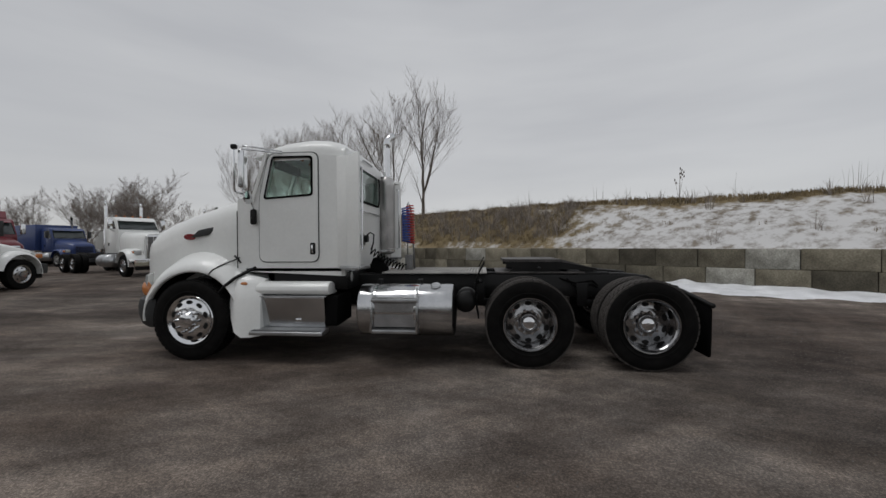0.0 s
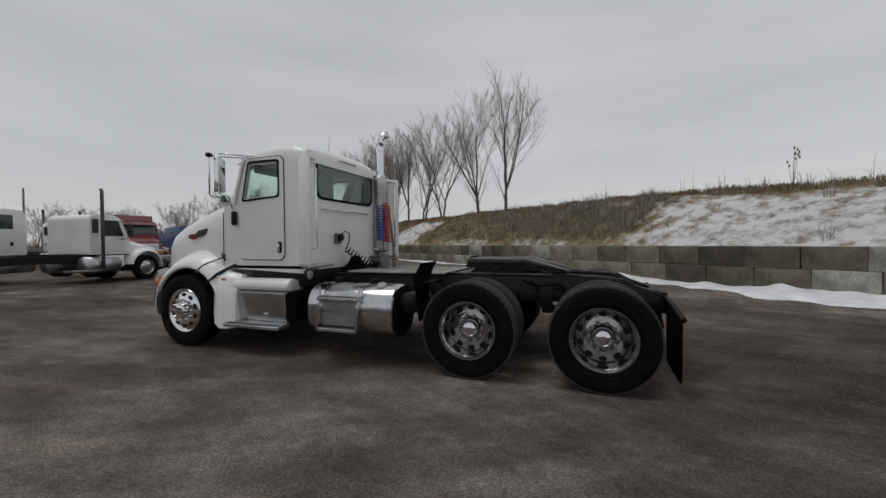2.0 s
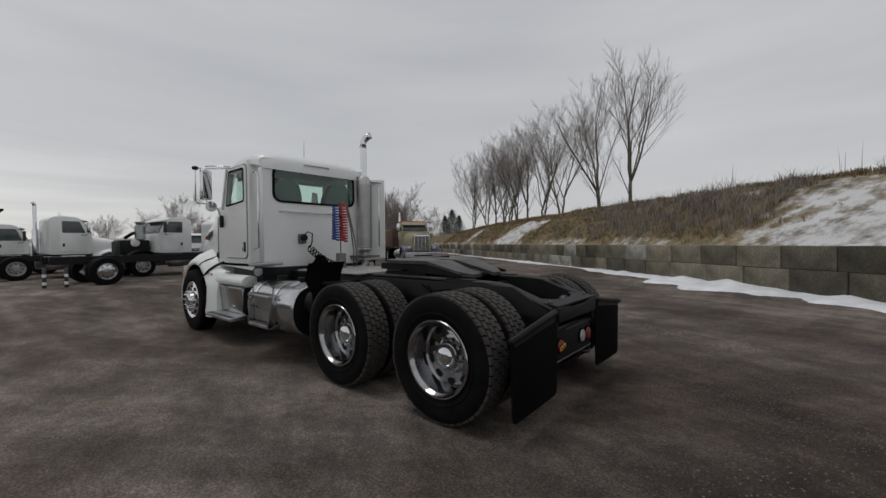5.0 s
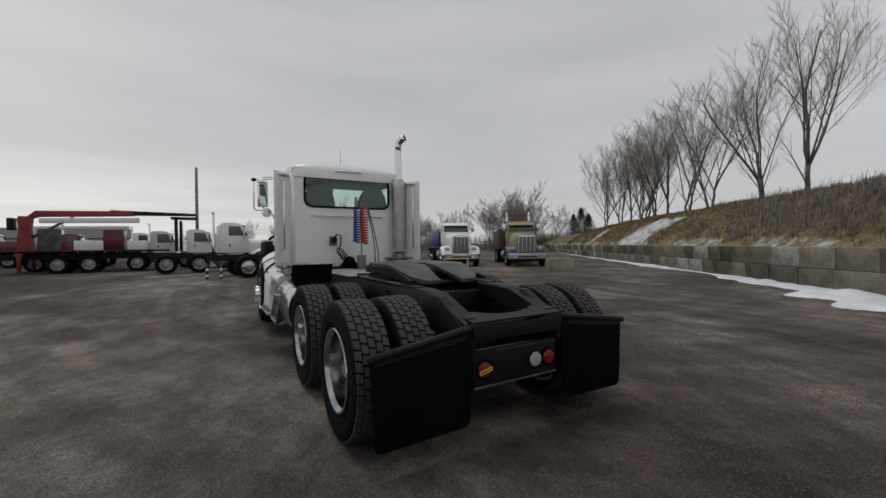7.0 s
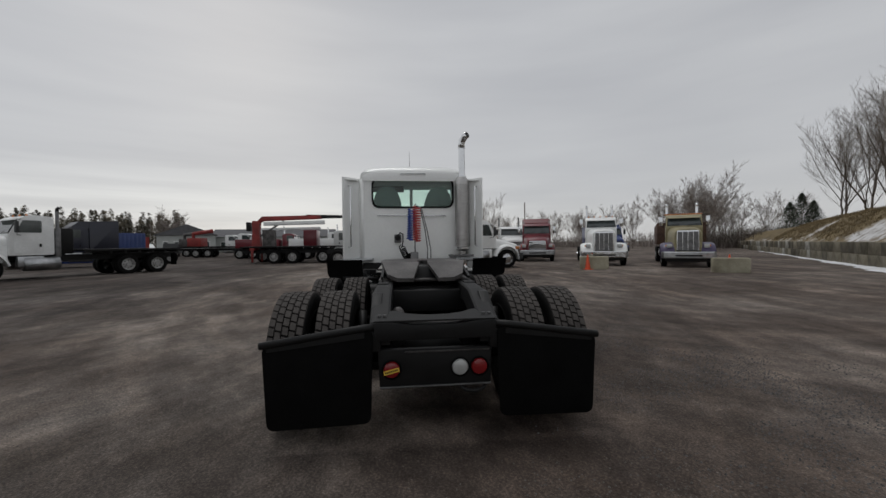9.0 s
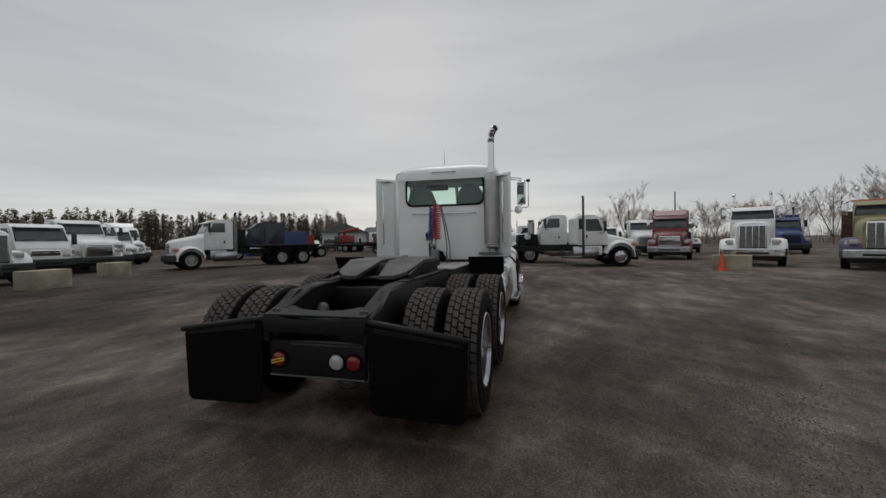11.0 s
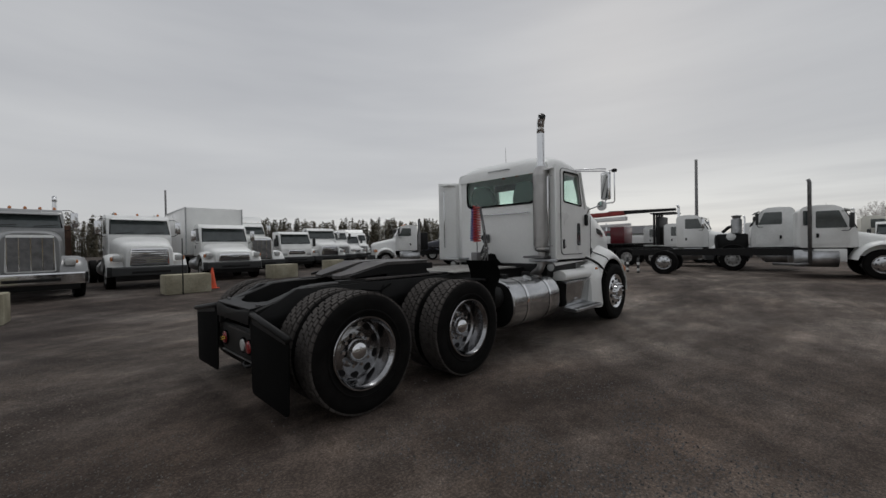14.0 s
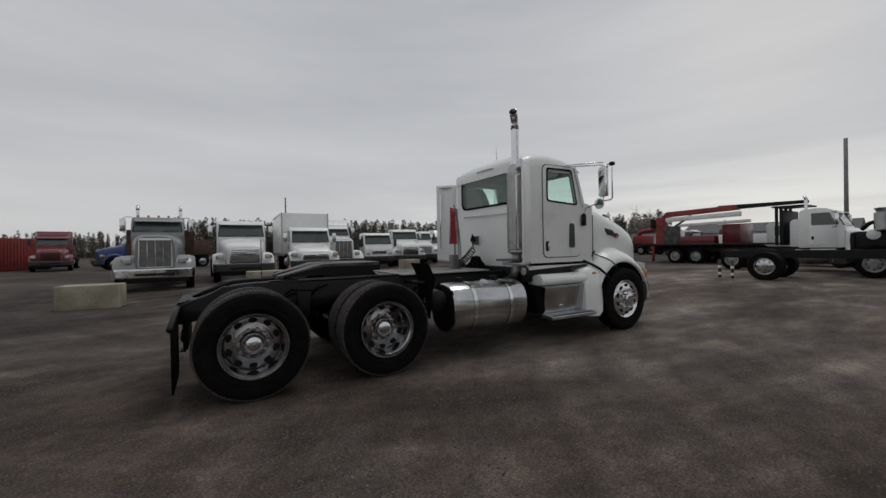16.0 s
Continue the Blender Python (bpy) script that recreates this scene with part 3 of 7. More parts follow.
# ---- retaining wall of big concrete blocks, with the bank behind it ----
WALL_P, WALL_D = Vector((0.0, 11.95)), Vector((0.786, -0.618))  # foot line: a point and its direction
WALL_N = Vector((0.618, 0.786))  # towards the bank
FOOT = 0.06
BANK_W = 3.8  # from the wall to the crest


def wall_xy(s, n=0.0):
    p = WALL_P + WALL_D * s + WALL_N * n
    return p.x, p.y


def crest(s):
    """Height of the bank's top along the wall."""
    return 3.48 - 0.32 / (1 + math.exp(-(s - 4) / 1.6)) - 0.7 / (1 + math.exp((s + 44) / 6)) - 0.25 / (1 + math.exp(-(s - 16) / 3)) + 0.14 * noise.noise((s * 0.28, 7.0, 0)) + 0.06 * noise.noise((s * 0.9, 3.0, 0))


def bank_place(s, n):
    x, y = wall_xy(s, n)
    c = crest(s)
    t = min(1.0, max(0.0, (n - 0.62) / BANK_W))
    z = 1.22 + (c - 1.22) * (1 - (1 - t) ** 1.45) + max(0.0, n - 0.62 - BANK_W) * 0.035
    z += 0.10 * noise.noise((x * 0.8, y * 0.8, 3.0)) * min(1, n) + 0.035 * noise.noise((x * 3.1, y * 3.1, 1.0))
    if n < 0.5:
        z = 1.18
    return (x, y, z)


def bank_snow(s, n):
    """Where old snow still lies on the bank."""
    t = (n - 0.6) / BANK_W
    wob = 1.1 * noise.noise((s * 0.5, n * 0.9, 6.0)) + 0.9 * noise.noise((s * 1.6, n * 2.2, 3.0))
    left = 1.0 / (1 + math.exp(-(s - 2.6 + 1.4 * t + wob) / 0.8))
    wide = left * (1 - min(1, abs(t - 0.36 - 0.10 * noise.noise((s * 0.25, 1.0, 0.0))) / 0.50) ** 4)
    strip = 0.95 * math.exp(-((n - 0.75) / 0.45) ** 2) * (0.45 + 0.6 * noise.noise((s * 0.4, 2.2, 0)))
    hollow = 1.1 * math.exp(-((s + 18.2 - 3.4 * (t - 0.4) + 0.5 * noise.noise((s, n, 4.0))) / 2.6) ** 4 - ((t - 0.40) / 0.36) ** 4)
    hollow += 0.9 * math.exp(-((s + 31.0) / 1.6) ** 2 - ((t - 0.4) / 0.3) ** 2)
    patch = 0.62 * math.exp(-((s + 0.4) / 0.9) ** 2 - ((t - 0.74) / 0.09) ** 2)
    return min(1.0, max(0.0, wide) * 0.92 + strip + hollow * 0.9 + patch)


bank = sheet("bank", frange(-80, 45, 0.35), frange(0.3, 6.0, 0.2) + [7, 8.5, 11, 14, 20, 30, 50, 90], bank_place, bank_material(), bank_snow)
tagged(bank, "grassy earth bank with patches of old snow", "bank", kind="structure")

wall = tagged(new("retaining_wall"), "two-course retaining wall of weathered concrete blocks", "wall", kind="structure")
wall.matrix_basis = pose(WALL_P.x, WALL_P.y, 0, 0, 0, math.degrees(math.atan2(WALL_D.y, WALL_D.x)))
block_meshes = []
for k in range(4):
    b = box(-0.745, 0.745, 0.0, 0.62, 0.0, 0.585, bevel=0.022)
    rnd = random.Random(k)
    for v in b.verts:
        v.co += Vector((rnd.uniform(-1, 1) * 0.006, rnd.uniform(-1, 1) * 0.008, rnd.uniform(-1, 1) * 0.005))
    block_meshes.append(mesh_from(b, "concrete_block", WALL_PALE if k == 3 else CONCRETE, 30))
rnd = random.Random(12)
for course in (0, 1):
    s = -70.0 + 0.6 * course
    while s < 40:
        wide = rnd.choice((1.22, 1.22, 1.22, 1.22, 0.85, 1.5))
        o = new("concrete_block", rnd.choice(block_meshes + block_meshes[:3]))
        o.parent = wall
        o.matrix_basis = pose(s + wide / 2, rnd.uniform(-0.02, 0.02) + 0.03 * course, FOOT + 0.59 * course, rnd.uniform(-0.5, 0.5), 0, rnd.uniform(-0.8, 0.8)) @ Matrix.Diagonal((wide / 1.505, 1, 1, 1))
        s += wide

# ploughed snow along the foot of the wall
def foot_snow(s):
    return max(0.0, 0.46 + 0.75 * noise.noise((s * 0.22, 0.4, 5.0)) + 0.25 * noise.noise((s * 1.1, 3.0, 5.0))) * (1.0 + 0.6 * min(1.0, max(0.0, s) / 3.0) if s > 0 else 0.62 if s > -12 else 0.42 if s > -20 else 0.25)


def foot_place(s, n):
    x, y = wall_xy(s, -n)
    w = 0.12 + 1.9 * foot_snow(s)
    t = n / w
    h = 0.24 * foot_snow(s) * max(0.0, 1 - t) ** 0.6 * (0.7 + 0.6 * noise.noise((s * 1.7, n * 1.7, 2))) if t < 1 else -0.03
    return (x, y, ground_z(x, y) + (h + 0.004 if t < 1 else -0.05))


snow = sheet("ploughed_snow", frange(-45, 38, 0.16), frange(0.0, 3.0, 0.09), foot_place, SNOW)
tagged(snow, "low ridge of ploughed old snow along the wall", "snow", kind="structure")


# dry grass and brush on the bank
def tufts(name, count, where, height, seed, mat, label, blades=7, lean=0.5, width=0.012):
    rnd = random.Random(seed)
    verts, faces = [], []
    for _ in range(count):
        s, n = where(rnd)
        x, y, z = bank_place(s, n)
        if bank_snow(s, n) > 0.42 and rnd.random() < 0.98:
            continue
        for _b in range(blades):
            h, a = height * rnd.uniform(0.45, 1.15), rnd.random() * 6.283
            dx, dy = math.cos(a), math.sin(a)
            l = h * lean * rnd.uniform(0.2, 1.2)
            bx, by = x + rnd.uniform(-0.12, 0.12), y + rnd.uniform(-0.12, 0.12)
            k = len(verts)
            w = width * rnd.uniform(0.6, 1.3)
            verts += [(bx - dy * w, by + dx * w, z - 0.05), (bx + dy * w, by - dx * w, z - 0.05),
                      (bx + dx * l * 0.35 + dy * w * 0.6, by + dy * l * 0.35 - dx * w * 0.6, z + h * 0.62), (bx + dx * l * 0.35 - dy * w * 0.6, by + dy * l * 0.35 + dx * w * 0.6, z + h * 0.62),
                      (bx + dx * l, by + dy * l, z + h)]
            faces += [(k, k + 1, k + 2, k + 3), (k + 3, k + 2, k + 4)]
    me = bpy.data.meshes.new(name)
    me.from_pydata(verts, [], faces)
    me.materials.append(mat)
    return tagged(new(name, me), label, "grass", kind="stuff")


tufts("bank_grass", 12000, lambda r: (r.uniform(-45, 24), 0.7 + 6.5 * r.random() ** 0.9), 0.16, 21, DRYGRASS, "short matted dry winter grass on the bank")
tufts("crest_grass", 3600, lambda r: (r.uniform(-45, 26), r.uniform(3.4, 8.0)), 0.22, 22, DRYGRASS, "taller dry grass along the top of the bank", 6, 0.3)
tufts("dead_brush", 620, lambda r: (r.gauss(-1.5, 4.5) if r.random() < 0.7 else r.uniform(2, 20), r.uniform(0.9, 3.8)), 0.6, 23, TWIG, "tangled dead brush on the bank", 12, 0.9, 0.009)
tufts("tall_weeds", 26, lambda r: (r.uniform(-6, 24), r.uniform(3.6, 5.4)), 1.05, 24, TWIG, "tall dead weed stalks on the bank's top", 3, 0.15, 0.008)

# a tall dead weed with dark seed heads on the crest
wx, wy, wz = bank_place(5.5, 5.0)
W = thing("dead_weed", "tall dead weed with dark seed heads on the bank", "plant", at=(wx, wy, wz - 0.05))
rnd = random.Random(55)
for k in range(5):
    a = rnd.uniform(0, 6.28)
    q = Vector((0.22 * math.cos(a), 0.22 * math.sin(a), rnd.uniform(0.75, 1.45)))
    st = part("stalk", tube([(0, 0, 0), q * 0.5 + Vector((0, 0, 0.06)), q], 0.008, 5, 0.004), TWIG, W)
    for j in range(2):
        c = q * (1.0 - 0.14 * j)
        head = bmesh.new()
        bmesh.ops.create_icosphere(head, subdivisions=1, radius=1.0, matrix=Matrix.Translation(c + Vector((0.03 * j, -0.02 * j, 0))) @ Matrix.Diagonal((0.028, 0.028, 0.065, 1)))
        part("seed_head", head, BARK, st)


# ---- the white day-cab tractor ----
truck = thing("tractor_truck", "white day-cab tractor truck with bare black frame and chrome stack", "truck")
FX, D1, D2 = -4.84, -0.66, 0.665  # axles


def tyre_meshes(r, w, rows=4, n=34):
    """Sidewalls and tread of a tyre about the z axis, centred on its width."""
    h = w / 2
    prof = [(r - 0.215, -h * 0.72), (r - 0.20, -h * 0.86), (r - 0.13, -h * 0.99), (r - 0.07, -h), (r - 0.03, -h * 0.95), (r - 0.020, -h * 0.88),
            (r - 0.020, h * 0.88), (r - 0.03, h * 0.95), (r - 0.07, h), (r - 0.13, h * 0.99), (r - 0.20, h * 0.86), (r - 0.215, h * 0.72)]
    wall = lathe(prof, 48, close=True)
    for k in (-1, 1):
        add_lathe(wall, [(r - 0.165, k * (h * 0.955)), (r - 0.160, k * (h * 1.005)), (r - 0.150, k * (h * 1.005)), (r - 0.145, k * (h * 0.97))], 48)
    bm = bmesh.new()
    for j in range(rows):
        c = (j - (rows - 1) / 2) * (w * 0.92 / rows)
        hw = w * 0.92 / rows / 2 - 0.0035
        for i in range(n):
            a0 = 2 * math.pi * (i + 0.5 * (j % 2)) / n
            da = 2 * math.pi / n / 2 * 0.86
            skew = 0.25 * da * (1 if j % 2 else -1)
            ro, ri = r + (0.0 if 0 < j < rows - 1 else -0.006), r - 0.024
            vs = []
            for rad, s in ((ri, 1.0), (ro, 0.93)):
                for u, v in ((-1, -1), (0, -1.0), (1, -1), (1, 1), (0, 1.0), (-1, 1)):
                    a = a0 + s * (u * da) + (skew if u == 0 else 0) + (da * 0.18 * v)
                    vs.append(bm.verts.new((rad * math.cos(a), rad * math.sin(a), c + s * v * hw)))
            bm.faces.new(vs[6:])
            for k in range(6):
                bm.faces.new((vs[k], vs[(k + 1) % 6], vs[6 + (k + 1) % 6], vs[6 + k]))
    bmesh.ops.recalc_face_normals(bm, faces=bm.faces)
    return wall, bm


R_TYRE, W_TYRE = 0.512, 0.275
dual_wall, dual_tread = (mesh_from(b, n, m, s) for b, n, m, s in zip(tyre_meshes(R_TYRE, W_TYRE, rows=5, n=44), ("tyre", "tread"), (TYRE, TREAD), (40, 20)))
steer_wall, steer_tread = (mesh_from(b, n, m, s) for b, n, m, s in zip(tyre_meshes(0.508, 0.265, rows=5, n=46), ("tyre", "tread"), (TYRE, TYRE), (40, 20)))


def hand_holes(bm, ring, depth, n=10, a=0.040, b=0.026):
    for i in range(n):
        t = 2 * math.pi * (i + 0.5) / n
        m = Matrix.Translation((ring * math.cos(t), ring * math.sin(t), depth)) @ Matrix.Rotation(t + math.pi / 2 if n > 1 else math.pi / 2 + math.pi / 10, 4, "Z")
        prof = [bm.verts.new(m @ Vector((a * math.cos(k * math.pi / 6), b * math.sin(k * math.pi / 6), 0))) for k in range(12)]
        back = [bm.verts.new(v.co + Vector((0, 0, -0.012))) for v in prof]
        bm.faces.new(prof)
        for k in range(12):
            bm.faces.new((prof[k], back[k], back[(k + 1) % 12], prof[(k + 1) % 12]))
    return bm


def nuts(ring, depth, n=10, r=0.016, h=0.035, cone=False):
    bm = bmesh.new()
    for i in range(n):
        t = 2 * math.pi * i / n
        add_lathe(bm, [(r * 1.25, 0), (r, 0.008), (r * (0.6 if cone else 0.95), h), (0, h)], 8, Matrix.Translation((ring * math.cos(t), ring * math.sin(t), depth)))
    return bm


# deep-dish outer wheel of a dual pair, axis z outwards, tyre centre at 0
rim_dual = mesh_from(lathe([(0.300, 0.112), (0.312, 0.128), (0.306, 0.136), (0.294, 0.134), (0.286, 0.118), (0.272, 0.10), (0.266, 0.02), (0.262, -0.035), (0.245, -0.058),
                            (0.20, -0.056), (0.165, -0.048), (0.150, -0.040), (0.118, -0.040), (0.112, -0.03), (0.105, 0.0), (0, 0.0)], 40), "rim", RIM, 30)
holes_dual = mesh_from(hand_holes(bmesh.new(), 0.0, 0.0, 1), "hand_hole", BLACK, None)
cap_dual = mesh_from(lathe([(0.095, 0.0), (0.095, 0.012), (0.088, 0.036), (0.06, 0.058), (0.03, 0.068), (0, 0.07)], 32), "hub_cap", CHROME, 40)
nuts_dual = mesh_from(nuts(0.0, 0.0, 1), "lug_nut", CHROME, 30)
rim_steer = mesh_from(lathe([(0.300, 0.100), (0.312, 0.118), (0.304, 0.128), (0.290, 0.122), (0.280, 0.112), (0.262, 0.100), (0.235, 0.118), (0.19, 0.132), (0.15, 0.140), (0.12, 0.141),
                             (0.105, 0.15), (0.098, 0.19), (0.085, 0.205), (0.05, 0.215), (0, 0.217)], 40), "rim", CHROME, 30)
nuts_steer = mesh_from(nuts(0.0, 0.0, 1, h=0.075, cone=True), "lug_nut", CHROME, 30)


def wheel(parent, x, side, z=0.51, dual=True):
    y = (1.09 if dual else 1.08) * side
    m = turned(x, y, z, side)
    rim = new("drive_wheel" if dual else "front_wheel", rim_dual if dual else rim_steer)
    rim.parent, rim.matrix_basis = parent, m
    rim["label"] = "polished aluminium wheel with chrome hub cap"
    bits = [("tyre", dual_wall), ("tread", dual_tread), ("hub_cap", cap_dual)] if dual else [("tyre", steer_wall), ("tread", steer_tread)]
    for n, me in bits:
        o = new(n, me)
        o.parent = rim
    for k in range(10):
        for n, me, ring, depth, turn in (("hand_hole", holes_dual, 0.218 if dual else 0.222, -0.052 if dual else 0.129, 0.5), ("lug_nut", nuts_dual if dual else nuts_steer, 0.134 if dual else 0.143, -0.040 if dual else 0.138, 0.0)):
            o = new(n, me)
            o.parent = rim
            a = 2 * math.pi * (k + turn) / 10
            o.matrix_basis = Matrix.Translation((ring * math.cos(a), ring * math.sin(a), depth)) @ Matrix.Rotation(a - math.pi / 10 if n == "hand_hole" else a, 4, "Z")
    if dual:
        for n, me in (("inner_tyre", dual_wall), ("inner_tread", dual_tread)):
            o = new(n, me)
            o.parent, o.matrix_basis = rim, Matrix.Translation((0, 0, -0.335)) @ Matrix.Rotation(0.07, 4, "Z")
    return rim


for x in (D1, D2):
    for s in (-1, 1):
        wheel(truck, x, s)
for s in (-1, 1):
    wheel(truck, FX, s, 0.508, dual=False)

# frame
for s in (-1, 1):
    part("frame_rail", prism([(-5.2, 0.74), (0.75, 0.74), (1.30, 0.66), (1.30, 0.80), (0.90, 1.02), (-4.2, 1.03), (-5.2, 0.93)], s * 0.43 - 0.04, s * 0.43 + 0.04, bevel=0.008), BLACK, truck)
    # heavy tapered tail of the frame, bent in plan
    part("tail_beam", loft([[(x, s * y - 0.07, z0), (x, s * y + 0.07, z0), (x, s * y + 0.07, z1 - 0.012), (x, s * y + 0.055, z1), (x, s * y - 0.055, z1), (x, s * y - 0.07, z1 - 0.012), (x, s * y - 0.07, z0)]
                            for x, y, z0, z1 in ((0.05, 0.385, 0.90, 1.045), (0.58, 0.385, 0.90, 1.045), (0.80, 0.39, 0.84, 1.03), (1.27, 0.395, 0.70, 0.865))]), BLACK, truck, smooth=25)
for x in (-3.6, -2.4, -1.5, -0.02, 0.34):
    part("crossmember", box(x - 0.06, x + 0.06, -0.40, 0.40, 0.78, 0.98, bevel=0.01), BLACK, truck)
rear_plate = bmesh.new()
add_prism(rear_plate, rounded([(-0.42, 0.74), (0.42, 0.74), (0.44, 0.865), (0.30, 0.865), (0.16, 0.845), (-0.16, 0.845), (-0.30, 0.865), (-0.44, 0.865)], 0.02), 1.23, 1.32, axis="x", bevel=0.008)
part("rear_crossmember", rear_plate, BLACK, truck)
top_edge = [(1.31, -0.43), (1.31, 0.43), (1.10, 0.43), (1.10, 0.29), (1.165, 0.20), (1.192, 0.10), (1.20, 0.0), (1.192, -0.10), (1.165, -0.20), (1.10, -0.29), (1.10, -0.43)]
part("rear_top_plate", panel(top_edge, [], lambda u, v: (u, v, 0.866 + (1.31 - u) * 0.16), (0, 0, 0.012)), BLACK, truck, smooth=None)
for s in (-1, 1):
    for k, (bx, by) in enumerate(((1.22, 0.36), (1.22, 0.40))):
        part("bolt", lathe([(0.014, 0), (0.014, 0.014), (0, 0.014)], 6, Matrix.Translation((bx, s * by, 0.892))), STEEL, truck)

# mudflap hangers and flaps
for s in (-1, 1):
    part("flap_hanger", tube([(1.29, s * 0.40, 0.84), (1.305, s * 0.55, 0.825), (1.315, s * 1.195, 0.735)], 0.026, 10), BLACK, truck)
    flap = part("mudflap", prism(rounded([(s * 0.46, 0.165), (s * 1.16, 0.15), (s * 1.185, 0.735), (s * 0.44, 0.82)], 0.06, 5), 1.30, 1.312, axis="x", bevel=0.003), BLACK_MATTE, truck, "black rubber mudflap")
    part("clamp_strip", prism([(s * 0.50, 0.765), (s * 1.15, 0.69), (s * 1.15, 0.73), (s * 0.50, 0.805)], 1.312, 1.319, axis="x"), BLACK, flap)
# lamp bar
lamp_bar = part("tail_lamp_bar", prism(rounded([(-0.40, 0.385), (0.40, 0.385), (0.41, 0.665), (-0.41, 0.665)], 0.015), 1.225, 1.27, axis="x", bevel=0.004), BLACK, truck)
part("trim_strip", box(1.271, 1.285, -0.40, 0.40, 0.393, 0.405, bevel=0.003), STEEL, lamp_bar)
part("trim_strip", box(1.271, 1.283, -0.22, 0.39, 0.64, 0.652, bevel=0.003), GREASE, lamp_bar)
TO_X = Matrix.Rotation(radians(90), 4, "Y")
for y, mat, nm, lb in ((-0.315, LENS_RED, "tail_lamp", "round red tail lamp with a yellow label"), (0.175, LENS_CLEAR, "reverse_lamp", "round clear reverse lamp"), (0.315, LENS_RED, "tail_lamp", "round red tail lamp")):
    p = part(nm, lathe([(0.060, 0), (0.060, 0.012), (0.052, 0.024), (0.03, 0.031), (0, 0.033)], 24, Matrix.Translation((1.27, y, 0.525)) @ TO_X), mat, lamp_bar, lb)
    part("grommet", lathe([(0.060, 0), (0.070, 0.002), (0.070, 0.014), (0.061, 0.016)], 24, Matrix.Translation((1.27, y, 0.525)) @ TO_X), BLACK_MATTE, p)
    if y < 0:
        lab = box(1.301, 1.306, y - 0.055, y + 0.055, 0.506, 0.534, m=None)
        bmesh.ops.rotate(lab, cent=(1.303, y, 0.52), matrix=Matrix.Rotation(radians(14), 3, "X"), verts=lab.verts)
        part("warning_label", lab, YELLOW, p)
        bars = bmesh.new()
        for k in range(7):
            add_box(bars, 1.3065, 1.3075, y - 0.046 + k * 0.0135, y - 0.037 + k * 0.0135, 0.514, 0.527)
        bmesh.ops.rotate(bars, cent=(1.303, y, 0.52), matrix=Matrix.Rotation(radians(14), 3, "X"), verts=bars.verts)
        part("label_bars", bars, BLACK, p)
part("tow_shackle", tube([(1.25 + 0.05 * math.sin(a), 0.27 + 0.09 * math.cos(a), 0.385 - 0.03 * math.sin(a)) for a in [k * math.pi / 8 for k in range(9)]], 0.014, 8), BLACK, truck)

# axles and suspension
for x in (D1, D2):
    ax = lathe([(0.0, -1.0), (0.055, -1.0), (0.060, -0.42), (0.10, -0.25), (0.17, -0.12), (0.20, 0.0), (0.17, 0.12), (0.10, 0.25), (0.060, 0.42), (0.055, 1.0), (0, 1.0)], 20, Matrix.Translation((x, 0, 0.51)) @ TO_Y)
    part("drive_axle", ax, BLACK, truck)
    for s in (-1, 1):
        part("air_bag", lathe([(0.10, 0), (0.13, 0.03), (0.135, 0.08), (0.11, 0.11), (0.135, 0.14), (0.13, 0.19), (0.10, 0.21)], 20, Matrix.Translation((x + 0.30, s * 0.44, 0.52))), BLACK_MATTE, truck)
        part("spring_beam", prism([(x - 0.55, 0.62), (x - 0.1, 0.60), (x + 0.40, 0.46), (x + 0.40, 0.52), (x - 0.1, 0.68), (x - 0.55, 0.70)], s * 0.44 - 0.04, s * 0.44 + 0.04, bevel=0.008), BLACK, truck)
        part("hanger_bracket", prism(rounded([(x - 0.63, 0.62), (x - 0.52, 0.62), (x - 0.50, 0.92), (x - 0.66, 0.92)], 0.02), s * 0.475, s * 0.53, bevel=0.006), BLACK, truck)
        part("shock_absorber", tube([(x + 0.18, s * 0.56, 0.50), (x + 0.06, s * 0.56, 0.86)], 0.035, 10), BLACK, truck)
        part("brake_chamber", lathe([(0.0, -0.09), (0.07, -0.09), (0.082, -0.05), (0.082, 0.05), (0.07, 0.09), (0, 0.09)], 16, Matrix.Translation((x + 0.20, s * 0.30, 0.66)) @ TO_X), BLACK, truck)
    part("torque_rod", tube([(x + 0.05, -0.24, 0.74), (x + 0.40, 0.26, 0.80)], 0.026, 10), GREASE, truck)
    for s in (-1, 1):
        part("rod_bracket", lathe([(0.055, -0.05), (0.062, 0), (0.05, 0.06), (0.025, 0.085), (0, 0.09)], 14, Matrix.Translation((x + (0.40 if s > 0 else 0.05), s * 0.27, 0.79))), GREASE, truck)
part("drive_shaft", tube([(-3.2, 0, 0.72), (D1 - 0.2, 0, 0.56)], 0.055, 14), BLACK, truck)
part("front_axle", tube([(FX, -0.95, 0.48), (FX, -0.55, 0.44), (FX, 0.55, 0.44), (FX, 0.95, 0.48)], 0.06, 10), BLACK, truck)
for s in (-1, 1):
    part("leaf_spring", prism([(FX - 0.65, 0.70), (FX, 0.55), (FX + 0.70, 0.68), (FX + 0.70, 0.73), (FX, 0.61), (FX - 0.65, 0.75)], s * 0.42 - 0.04, s * 0.42 + 0.04), BLACK, truck)
part("engine_block", box(-5.2, -3.7, -0.36, 0.36, 0.52, 1.45, bevel=0.08), BLACK, truck)
part("gearbox", box(-3.75, -2.85, -0.22, 0.22, 0.55, 1.0, bevel=0.07), BLACK, truck)
